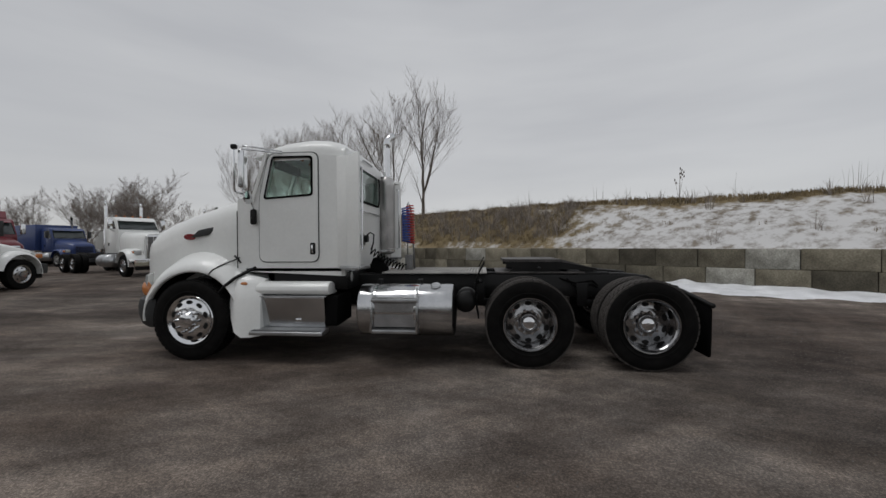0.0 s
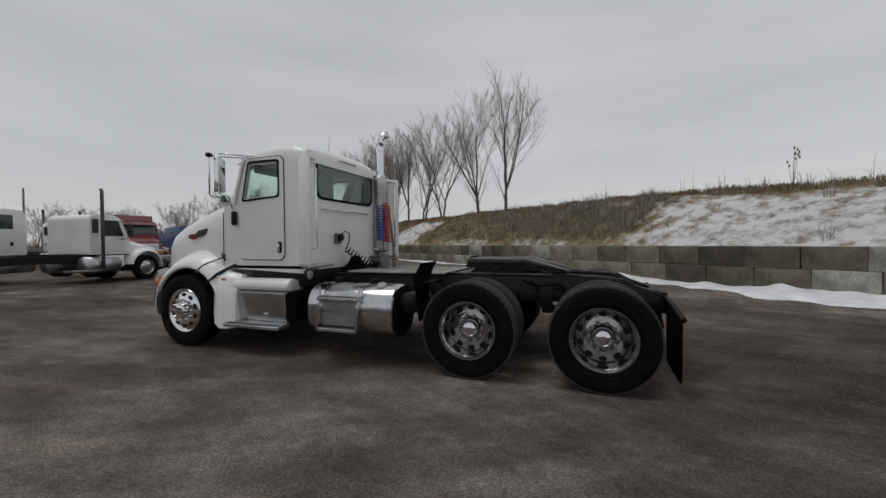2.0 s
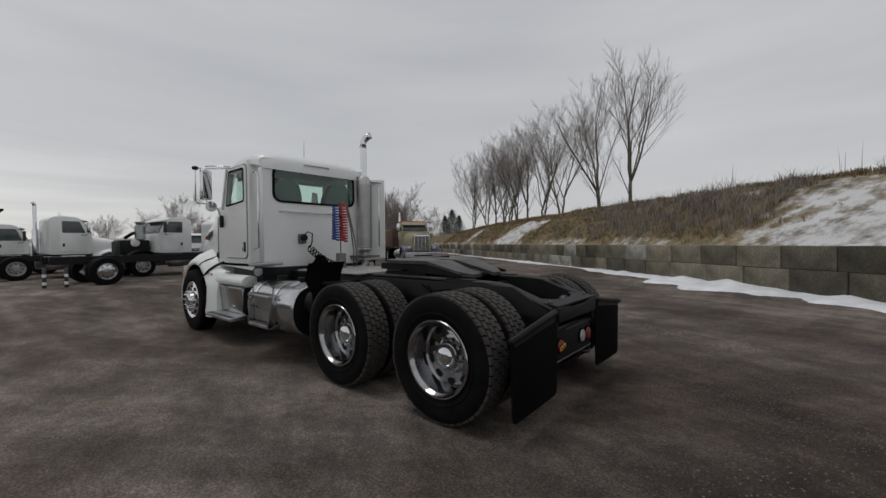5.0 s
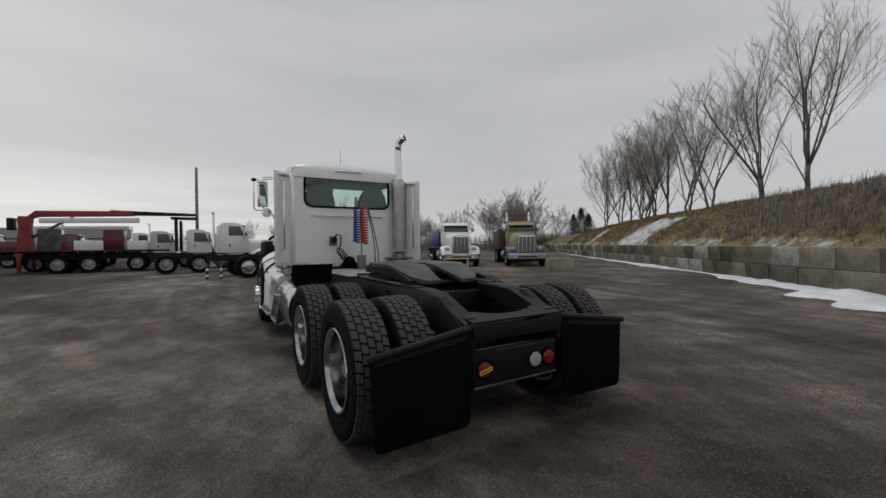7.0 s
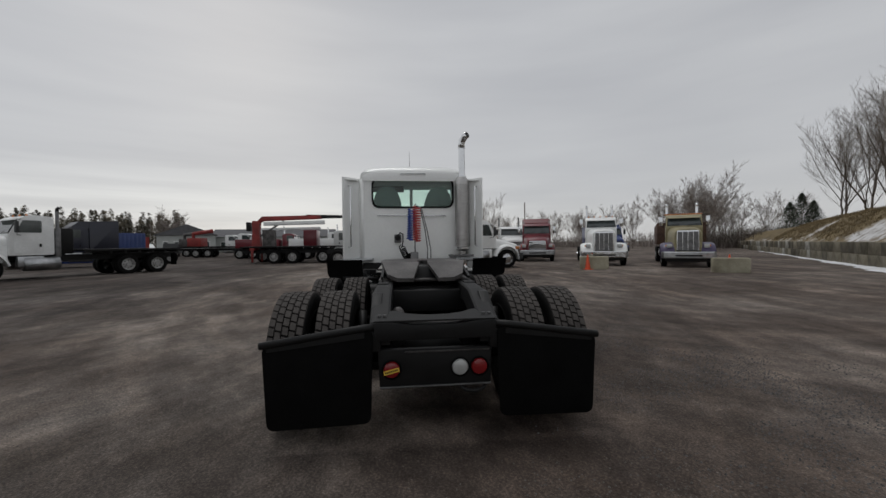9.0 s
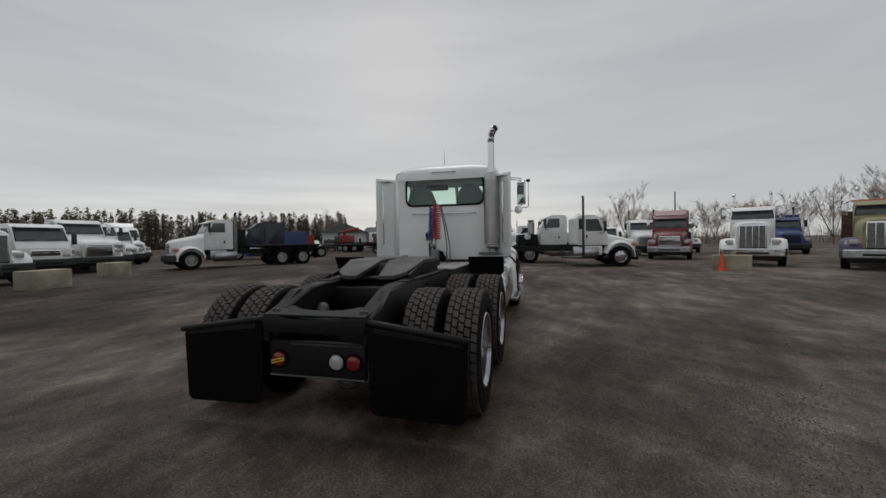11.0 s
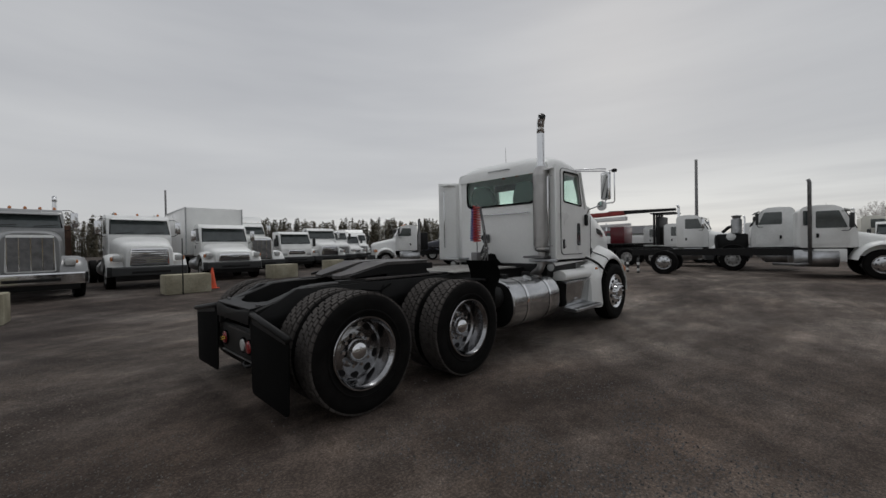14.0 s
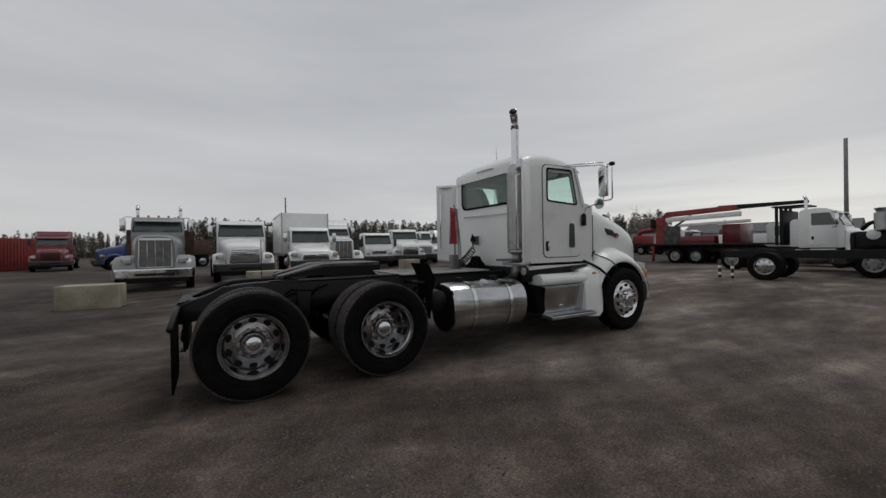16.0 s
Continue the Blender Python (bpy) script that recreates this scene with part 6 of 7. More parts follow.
    part("bumper_slot", box(0.026, 0.034, -0.55, 0.55, 0.55, 0.63, bevel=0.01), BLACK, part("bumper", loft([[(x, y, 0.46), (x + 0.03, y, 0.50), (x + 0.03, y, 0.74), (x, y, 0.78), (x - 0.06, y, 0.76), (x - 0.06, y, 0.48), (x, y, 0.46)] for y, x in ((-1.15, -0.32), (-1.05, -0.08), (-0.6, 0.0), (0.6, 0.0), (1.05, -0.08), (1.15, -0.32))]), bumper_mat, T))
    part("air_dam", box(-0.30, -0.12, -0.95, 0.95, 0.30, 0.47, bevel=0.02), BLACK, T)
    for k in range(lights):
        y = (k - (lights - 1) / 2) * 1.3 / max(1, lights - 1)
        part("roof_lamp", lathe([(0.04, 0), (0.04, 0.05), (0.02, 0.08), (0, 0.08)], 8, Matrix.Translation((cx - fr - 0.3, y, rz - 0.01))), LENS_AMBER, cab)
    if roof_fairing:
        part("roof_fairing", loft([[(x, -q, rz - 0.1), (x, -q * 0.95, z), (x, q * 0.95, z), (x, q, rz - 0.1), (x, -q, rz - 0.1)] for x, q, z in ((cx - fr - 0.25, 0.86, rz + 0.03), (cx - 0.9, 0.96, rz + 0.34), (ce - sleeper, 1.0, rz + 0.42))]), paint, T)
    if sleeper:
        part("sleeper", prism(rounded([(ce - 0.03, 1.0), (ce - 0.03, rz + (0.34 if roof_fairing else 0.02)), (ce - sleeper, rz + (0.36 if roof_fairing else 0.02)), (ce - sleeper, 1.0)], 0.08), -cw - 0.03, cw + 0.03, bevel=0.05), paint, T)
    for s in ((-1, 1) if stacks == 2 else (1,) if stacks == 1 else ()):
        sp = part("exhaust_pipe", lathe([(0, 0.9), (0.10, 0.9), (0.11, 0.95), (0.11, 2.1), (0.065, 2.2), (0.065, stack_z)], 14, Matrix.Translation((ce - 0.14 - 0.0, s * (cw - 0.10), 0))), CHROME if bright else STEEL, T)
        part("stack_tip", tube([(ce - 0.14, s * (cw - 0.10), stack_z - 0.01), (ce - 0.15, s * (cw - 0.10), stack_z + 0.10), (ce - 0.22, s * (cw - 0.10), stack_z + 0.17)], 0.064, 10), BLACK if not bright else CHROME, sp)
    if style != "small":
        for s in (-1, 1):
            part("fuel_tank", tube([(ce - 0.15, s * 0.86, 0.66), (ce + 0.95, s * 0.86, 0.66)], 0.29, 20), ALU_DULL, T)
    T["ce"] = ce
    return T, ce


def flatbed(T, x0, x1, z=1.05, mat=BLACK):
    deck = part("deck", box(x0, x1, -1.18, 1.18, z + 0.10, z + 0.20, bevel=0.01), mat, T)
    for i in range(int((x0 - x1) / 0.6)):
        part("cross_beam", box(x1 + 0.1 + i * 0.6, x1 + 0.2 + i * 0.6, -1.15, 1.15, z, z + 0.10), BLACK, deck)


# facing row on the far side
T, ce = yard_truck("conventional_truck", "silver-grey long-nose truck with chrome grille and twin stacks", (2.72, -11.1, 0), 93, SILVER, style="long", length=8.0, rear=(-6.0, -7.3), bright=True, stacks=2, lights=5, bumper_mat=CHROME, grille_mat=STEEL, sleeper=0.9, stack_z=3.05, surround=WHITE_OLD)
part("dump_body", prism(rounded([(-7.6, 1.1), (ce - 1.1, 1.1), (ce - 1.1, 2.3), (-7.6, 2.2)], 0.05), -1.2, 1.2, bevel=0.03), RUST, T)
T, ce = yard_truck("conventional_truck", "white truck with a barred grille and dark bumper", (-0.12, -12.7, 0), 91, WHITE_OLD, length=7.2, rear=(-5.4,), grille_mat=STEEL, bright=True, lights=3)
T, ce = yard_truck("box_truck", "white box truck with a plain tall cargo body", (-3.25, -14.0, 0), 88, WHITE, style="mid", length=7.6, rear=(-5.7,), bright=True)
bx = part("cargo_box", box(ce - 0.25 - 5.0, ce - 0.25, -1.22, 1.22, 1.08, 3.28, bevel=0.02), WHITE, T, "plain white cargo box")
for s in (-1, 1):
    for z in (1.10, 3.23):
        part("corner_trim", box(ce - 5.27, ce - 0.24, s * 1.20, s * 1.235, z, z + 0.06), ALU_DULL, bx)
    part("corner_post", box(ce - 0.30, ce - 0.235, s * 1.18, s * 1.235, 1.1, 3.29), ALU_DULL, bx)
T, ce = yard_truck("conventional_truck", "white truck with a tall chrome grille", (-5.2, -16.0, 0), 88, WHITE_OLD, style="long", length=8, rear=(-6.2, -7.4), bright=True, roof_fairing=True, lights=5, grille_mat=STEEL)
T, ce = yard_truck("cabover_truck", "small white cab-over truck", (-8.35, -19.0, 0), 84, WHITE, style="small", length=5.8, rear=(-4.5,))
T, ce = yard_truck("conventional_truck", "white truck with a dark bumper among others", (-10.9, -19.5, 0), 80, WHITE_OLD, length=7.5, rear=(-5.6, -6.8), bright=True)
part("dump_body", prism([(-7.4, 1.1), (ce - 0.2, 1.1), (ce - 0.2, 2.2), (-7.4, 2.1)], -1.2, 1.2, bevel=0.03), RUST, T)
T, ce = yard_truck("conventional_truck", "white truck with sloped hood in the back row", (-13.6, -22.4, 0), 78, WHITE_OLD, length=7.5, rear=(-5.6, -6.8))
T, ce = yard_truck("conventional_truck", "white truck with chrome grille in the back row", (-16.1, -24.7, 0), 76, WHITE_OLD, style="mid", length=7.0, rear=(-5.6,))
T, ce = yard_truck("conventional_truck", "white sleeper truck in the back row", (-18.5, -27.0, 0), 75, WHITE, length=8.0, rear=(-6.6, -7.8), sleeper=1.2, roof_fairing=True)
T, ce = yard_truck("conventional_truck", "black-blue sleeper truck with a raised roof", (-22.5, -23.4, 0), -40, INK, length=8.0, rear=(-6.6, -7.8), sleeper=1.6, roof_fairing=True)
# white truck with a bare flatbed, side on
T, ce = yard_truck("flatbed_truck", "white truck with a long black flatbed", (-12.45, -17.5, 0), -32, WHITE_OLD, length=8.2, rear=(-5.75, -7.05), stacks=1, stack_z=2.9, lights=3)
flatbed(T, ce - 0.9, -8.2)
part("pump_housing", box(ce - 0.8, ce - 0.25, -0.6, 0.6, 1.05, 2.2, bevel=0.06), BLACK, T)
for s in (-1, 1):
    part("mudflap", box(-7.95, -7.93, s * 0.75, s * 1.25, 0.35, 0.95), BLACK_MATTE, T)
# far left corner of the yard
T, ce = yard_truck("sleeper_truck", "dark red sleeper truck", (11.2, -33.3, 0), 100, RED, length=8, rear=(-6.6, -7.8), sleeper=1.6, roof_fairing=True)
T, ce = yard_truck("dump_truck", "blue dump truck with a rusty body", (8.6, -32.0, 0), 20, BLUE, length=7.5, rear=(-5.6, -6.8), rim_bright=True)
part("dump_body", prism([(-7.4, 1.1), (ce - 0.15, 1.1), (ce - 0.15, 2.3), (-7.4, 2.2)], -1.2, 1.2, bevel=0.03), RUST, T)


def container(at, turn, mat, label):
    C = thing("shipping_container", label, "container", at=at, turn=turn)
    part("shell", box(-1.22, 1.22, -3.0, 3.0, 0.05, 2.55, bevel=0.02), mat, C)
    rib = mesh_from(box(-0.02, 0.02, -0.07, 0.07, 0.15, 2.45), "rib", mat)
    for k in range(20):
        for s in (-1, 1):
            o = new("rib", rib)
            o.parent, o.matrix_basis = C, pose(s * 1.22, -2.83 + k * 0.30, 0)
    for s in (-1, 1):
        dr = part("door_leaf", box(s * 0.03, s * 1.16, 3.0, 3.035, 0.16, 2.46, bevel=0.01), mat, C)
        part("lock_bar", tube([(s * 0.35, 3.06, 0.15), (s * 0.35, 3.06, 2.48)], 0.02, 6), STEEL, dr)


container((17.8, -37.5, 0.08), -18, CREAM, "pale cream steel shipping container")
container((-33.0, -26.2, 0.08), 48, BLUE, "dark blue steel shipping container")
container((-36.6, -28.6, 0.08), 48, WHITE_OLD, "white steel shipping container")
container((-48.5, -35.0, 0.08), 60, RED_RUST, "long red steel container in the distance")
container((15.2, -38.6, 0.08), -18, RED_RUST, "rusty red steel shipping container")

# trucks in the row beyond the tractor's nose
T, ce = yard_truck("chassis_truck", "white day-cab truck with a long bare black chassis", (-17.0, 6.1, 0), 97.6, WHITE, length=8.3, rear=(-7.0,), style="mid", rim_bright=True)
for s in (-1, 1):
    part("quarter_window", prism(rounded([(-2.62, 1.78), (-2.82, 1.78), (-2.82, 2.28), (-2.62, 2.28)], 0.03, 2), s * 0.98, s * 0.988), TINT, T)
pl = part("standing_exhaust", tube([(-2.68, -1.26, 0.45), (-2.68, -1.26, 3.22), (-2.72, -1.26, 3.32)], 0.055, 12), STEEL, T, "tall dark exhaust pipe")
part("pipe_foot", tube([(-2.68, -1.26, 0.50), (-2.95, -1.2, 0.46), (-3.6, -0.8, 0.46)], 0.05, 8), STEEL, pl)
# truck with its hood off, nose the other way
T, ce = yard_truck("service_truck", "white boxy truck with its hood off and bare engine", (-19.4, -0.1, 0), -82, WHITE_OLD, length=6.8, rear=(-5.4,), style="aero", hood=False)
eng = part("engine", box(-1.62, -0.45, -0.36, 0.36, 0.85, 1.62, bevel=0.08), BLACK, T, "bare black engine")
part("air_cleaner", lathe([(0.16, 1.62), (0.2, 1.66), (0.2, 2.25), (0.14, 2.3), (0.2, 2.42), (0, 2.46)], 16, Matrix.Translation((-1.2, 0.42, 0))), ALU_DULL, eng)
part("fan", lathe([(0.08, 0), (0.30, 0.02), (0.31, 0.05), (0.10, 0.08), (0, 0.08)], 18, Matrix.Translation((-0.45, 0, 1.3)) @ TO_X), DASH, eng)
part("pulley", lathe([(0.08, 0), (0.16, 0.02), (0.18, 0.08), (0.10, 0.12), (0, 0.12)], 18, turned(-1.0, 0.38, 1.5, 1)), WHITE_OLD, eng)
part("intake_pipe", tube([(-1.2, 0.42, 2.0), (-0.9, 0.40, 1.9), (-0.7, 0.2, 1.7)], 0.07, 8), BLACK, eng)
T, ce = yard_truck("day_cab_truck", "white day-cab truck with a chrome stack", (-22.0, 1.38, 0), 95, WHITE, length=6.2, rear=(-4.1, -5.5), stacks=1, bright=True, style="aero", stack_z=3.2)
T, ce = yard_truck("crane_truck", "white truck carrying a red folding crane", (-26.2, -0.5, 0), 92, WHITE_OLD, length=10.9, rear=(-7.4, -8.65, -5.3), style="mid")
flatbed(T, ce - 0.9, -10.9)
rack = part("headboard_rack", box(ce - 0.35, ce - 0.22, -1.1, 1.1, 1.1, 2.95, bevel=0.01), BLACK, T)
for y in (-1.0, -0.35, 0.35, 1.0):
    part("rack_post", box(ce - 0.6, ce - 0.48, y - 0.05, y + 0.05, 1.1, 3.2), BLACK, rack)
part("rack_top", box(ce - 0.8, -2.3, -0.9, 0.9, 3.12, 3.20, bevel=0.01), BLACK, rack)
crane = part("crane_column", loft([[(-10.4 + d, -q, z), (-10.4 + d + 2 * q, -q, z), (-10.4 + d + 2 * q, q, z), (-10.4 + d, q, z), (-10.4 + d, -q, z)] for d, q, z in ((0, 0.30, 0.75), (0.02, 0.28, 1.6), (0.06, 0.22, 2.4), (0.04, 0.26, 2.95), (0.06, 0.2, 3.1))]), RED_RUST, T, "worn red crane column")
part("main_boom", prism([(-10.35, 2.75), (-9.7, 3.42), (-5.6, 3.52), (-5.5, 3.24), (-9.6, 3.08)], -0.17, 0.17, bevel=0.02), RED_RUST, crane, "worn red crane boom")
part("fly_boom", prism([(-6.6, 3.26), (-6.6, 3.56), (-2.4, 3.48), (-2.4, 3.32)], -0.12, 0.12, bevel=0.02), BLACK, crane)
part("hydraulic_ram", tube([(-10.0, 0.0, 1.9), (-8.2, 0.0, 3.1)], 0.07, 10), STEEL, crane)
part("control_seat", box(-10.75, -10.5, -0.3, 0.3, 2.35, 3.0, bevel=0.04), BLACK, crane)
for s in (-1, 1):
    part("outrigger", tube([(-10.1, s * 1.1, 0.12), (-10.1, s * 1.1, 1.1)], 0.08, 10), RED_RUST, crane)
    part("outrigger_beam", box(-10.25, -9.95, s * 0.2, s * 1.2, 0.95, 1.12), RED_RUST, crane)
part("white_boom", prism([(-9.4, 2.72), (-5.2, 2.82), (-5.2, 3.10), (-9.4, 2.98)], -0.85, -0.5, bevel=0.03), WHITE_OLD, T)
part("side_cage", box(-9.4, -8.6, -1.1, -0.6, 1.25, 2.4, bevel=0.0), GREASE, T)
T, ce = yard_truck("crane_truck", "white truck with a red cabinet and folded crane", (-29.4, -2.7, 0), 94, WHITE_OLD, length=9.5, rear=(-7.0, -8.2), style="mid")
flatbed(T, ce - 0.4, -9.4)
part("red_cabinet", box(-5.2, -4.2, -1.1, 1.1, 1.25, 2.5, bevel=0.03), RED, T)
part("crane_boom", prism([(-8.8, 1.3), (-8.6, 2.7), (-4.0, 2.8), (-4.0, 2.6), (-8.3, 2.5), (-8.4, 1.3)], -0.15, 0.15, bevel=0.02), WHITE_OLD, T)
for x, y, a, m, st, lb in ((-34.5, -3.2, 94, WHITE, "mid", "white truck parked behind the crane trucks"), (-36.5, 2.6, 92, WHITE_OLD, "aero", "weathered white truck in the rear row"),
                           (-37.5, -9.0, 95, RED, "mid", "dark red truck in the rear row"), (-33.5, 8.6, 93, CREAM, "aero", "cream truck in the rear row"), (-41.0, -5.0, 94, WHITE_OLD, "aero", "white truck at the back of the yard")):
    T, ce = yard_truck("conventional_truck", lb, (x, y, 0), a, m, style=st, length=7.5, rear=(-5.6, -6.8), stacks=1, bright=True, stack_z=3.1)
    part("tool_body", box(-7.2, ce - 0.3, -1.1, 1.1, 1.05, 1.9, bevel=0.03), m, T)
for i, (x, y, z, m, lb) in enumerate(((-44, -15.5, 0, RED_RUST, "worn red flatbed crane truck in the distance"), (-49, -19, 0, GREASE, "grey flatbed truck in the distance"))):
    T, ce = yard_truck("flatbed_truck", lb, (x, y, z), 96, WHITE_OLD, length=8.5, rear=(-6.2, -7.4))
    flatbed(T, ce - 0.4, -8.4)
    part("crane_post", tube([(-8.0, 0, 1.2), (-8.0, 0, 2.7), (-6.0, 0, 3.0)], 0.22, 8), m, T)
    part("winch_box", box(-8.3, -6.9, -1.0, 1.0, 1.25, 2.2, bevel=0.05), m, T)

# right-hand row, noses towards the yard
yard_truck("sleeper_truck", "dark red aerodynamic sleeper truck with chrome grille", (-21.3, 8.9, 0), -18, RED, length=8, rear=(-6.6, -7.8), sleeper=1.6, roof_fairing=True, bright=True, grille_mat=STEEL, bumper_mat=ALU_DULL)
yard_truck("conventional_truck", "white long-nose truck with chrome grille and twin stacks", (-15.4, 10.4, 0), -24, WHITE, style="long", length=8, rear=(-6.3, -7.6), bright=True, stacks=2, lights=5, bumper_mat=CHROME, grille_mat=STEEL, stack_z=3.3, rim_bright=True)
T, ce = yard_truck("dump_truck", "dusty gold long-nose truck with purple fenders and a dark body", (-13.3, 13.5, 0), -33, GOLD, fender_mat=PLUM, style="long", length=9, rear=(-6.3, -7.6), bright=True, stacks=2, lights=5, bumper_mat=ALU_DULL, grille_mat=STEEL, hood_mat=GOLD, stack_z=3.2)
part("dump_body", prism([(-8.8, 1.1), (ce - 0.35, 1.1), (ce - 0.35, 2.35), (-8.8, 2.25)], -1.2, 1.2, bevel=0.03), RUST, T)
part("light_bar", box(ce + 0.4, ce + 0.6, -0.9, 0.9, 2.70, 2.78, bevel=0.02), LENS_AMBER, T)
T, ce = yard_truck("dump_truck", "dark blue high-sided truck", (-28.3, 18.6, 0), -14, BLUE, length=8.5, rear=(-6.4, -7.6), stacks=1)
part("dump_body", prism([(-8.3, 1.1), (ce - 0.2, 1.1), (ce - 0.1, 2.9), (-8.3, 2.8)], -1.2, 1.2, bevel=0.03), BLUE, T)
yard_truck("conventional_truck", "white truck behind the crew-cab truck", (-26.5, 9.0, 0), -6, WHITE_OLD, length=7.5, rear=(-5.8, -7.0), stacks=2)
yard_truck("conventional_truck", "white truck with twin stacks behind the red one", (-33.0, 13.5, 0), -12, WHITE_OLD, style="long", length=8, rear=(-6.3, -7.6), stacks=2, bright=True)
yard_truck("service_truck", "white tall-windscreen truck in the back row", (-31.5, 7.0, 0), -5, WHITE, style="small", length=7.5, rear=(-5.8,))

# concrete barrier blocks and traffic cones
def barrier(x, y, turn, size=(1.25, 0.6, 0.6)):
    B = tagged(new("concrete_barrier", mesh_from(box(-size[0] / 2, size[0] / 2, -size[1] / 2, size[1] / 2, 0, size[2], bevel=0.03), "concrete_barrier", CONCRETE_PALE, 30)), "pale weathered concrete barrier block", "block", "barrier blocks")
    B.matrix_basis = pose(x, y, ground_z(x, y) - 0.01, 0, 0, turn)


for x, y, a in ((3.65, -7.7, -7), (-0.65, -10.5, 4), (-5.0, -13.5, 12), (-9.3, -16.5, 20), (-13.75, 8.95, 68), (-10.6, 13.2, 58)):
    barrier(x, y, a)


def cone(x, y):
    C = thing("traffic_cone", "orange plastic traffic cone", "cone", "traffic cones", at=(x, y, ground_z(x, y)))
    part("body", lathe([(0.135, 0.02), (0.125, 0.03), (0.03, 0.68), (0.022, 0.70), (0.0, 0.70)], 20), ORANGE, C)
    part("base", box(-0.18, 0.18, -0.18, 0.18, 0.0, 0.025, bevel=0.008), ORANGE, C)


for x, y in ((-1.55, -11.1), (-13.55, 8.55), (-11.4, 13.9)):
    cone(x, y)
for x, y in ((-15.1, -1.7), (-15.3, -2.2)):
    C = thing("marker_post", "short black and white marker post", "post", "marker posts", at=(x, y, 0))
    part("post", tube([(0, 0, 0), (0, 0, 0.75)], 0.05, 10), DASH, C)
    for z in (0.2, 0.45):
        part("band", lathe([(0.052, z), (0.054, z), (0.054, z + 0.1), (0.052, z + 0.1)], 12), WHITE, C)

# poles
def pole(name, x, y, h, r, label, mat=STEEL):
    p = tagged(new(name, mesh_from(tube([(0, 0, -0.1), (0, 0, h)], r, 10, r * 0.8), name, mat, 40)), label, "pole")
    p.matrix_basis = pose(x, y, 0)


pole("yard_pole", -32.3, -3.0, 7.6, 0.12, "tall grey steel yard pole")
pole("yard_pole", -6.1, -42.4, 7.3, 0.10, "thin dark steel yard pole")
pole("marker_rod", -0.45, -10.0, 1.75, 0.018, "thin black marker rod beside a barrier block", BLACK)
pole("yard_pole", -64, 22, 8.5, 0.12, "distant wooden utility pole", BARK)

# low building and pickups far off
W = thing("office_building", "long low white building with a grey roof", "building", at=(-86, -27, 0), turn=98)
part("wall", box(-12, 12, -4, 4, 0, 3.2), SIDING, W)
part("roof", prism([(-4.5, 3.2), (4.5, 3.2), (0, 4.9)], -12.4, 12.4, axis="x"), ROOFING, W)
for k in range(6):
    wnd = part("window", box(-10.3 + k * 3.9, -8.9 + k * 3.9, -4.06, -4.0, 1.1, 2.2), WHITE, W)
    part("pane", box(-10.2 + k * 3.9, -9.0 + k * 3.9, -4.08, -4.06, 1.2, 2.1), TINT, wnd)
H = thing("office_building", "low pale building with a dark gable roof", "building", at=(-80, -43, 0), turn=28)
part("wall", box(-9, 9, -4.5, 4.5, 0, 3.4), SIDING, H)
part("roof", prism([(-5.0, 3.4), (5.0, 3.4), (0, 5.4)], -9.4, 9.4, axis="x"), ROOFING, H)
for k in range(5):
    wnd = part("window", box(-7.3 + k * 3.3, -6.1 + k * 3.3, -4.56, -4.5, 1.2, 2.4), WHITE, H)
    part("pane", box(-7.2 + k * 3.3, -6.2 + k * 3.3, -4.58, -4.56, 1.3, 2.3), TINT, wnd)
    wnd = part("window", box(9.0, 9.06, -3.6 + k * 1.6, -2.8 + k * 1.6, 1.2, 2.3), WHITE, H)
    part("pane", box(9.06, 9.08, -3.5 + k * 1.6, -2.9 + k * 1.6, 1.3, 2.2), TINT, wnd)


def pickup(x, y, turn, mat, label):
    P = thing("pickup_truck", label, "car", "parked pickups", at=(x, y, 0), turn=turn)
    part("body", prism(rounded([(0, 0.45), (0, 1.0), (-1.2, 1.12), (-1.9, 1.75), (-3.4, 1.78), (-3.6, 1.15), (-5.4, 1.12), (-5.4, 0.5)], 0.08), -0.95, 0.95, bevel=0.06), mat, P)
    part("side_glass", prism([(-1.5, 1.2), (-2.0, 1.65), (-3.3, 1.68), (-3.45, 1.2)], -0.96, 0.96), TINT, P)
    for xx in (-0.95, -4.3):
        for s in (-1, 1):
            part("wheel", lathe([(0.0, -0.1), (0.3, -0.1), (0.37, -0.06), (0.37, 0.06), (0.3, 0.1), (0, 0.1)], 18, turned(xx, s * 0.85, 0.37, s)), TYRE, P)


pickup(-55, -34.5, 60, WHITE, "white pickup truck parked far off")
pickup(-53, -30.5, 200, DASH, "dark pickup truck parked far off")
pickup(-60, -41, 120, NAVY, "dark grey pickup truck parked far off")
V = thing("cargo_trailer", "white cargo trailer parked far off", "trailer", at=(-58, 48, 0), turn=-40)
part("box", box(-6, 6, -1.25, 1.25, 1.1, 3.6, bevel=0.03), WHITE, V)
for xx in (-4.6, -3.3):
    for s in (-1, 1):
        part("wheel", lathe([(0.0, -0.14), (0.4, -0.14), (0.51, -0.08), (0.51, 0.08), (0.4, 0.14), (0, 0.14)], 18, turned(xx, s * 1.05, 0.51, s)), TYRE, V)
part("landing_leg", box(4.0, 4.2, -0.8, 0.8, 0, 1.1), STEEL, V)


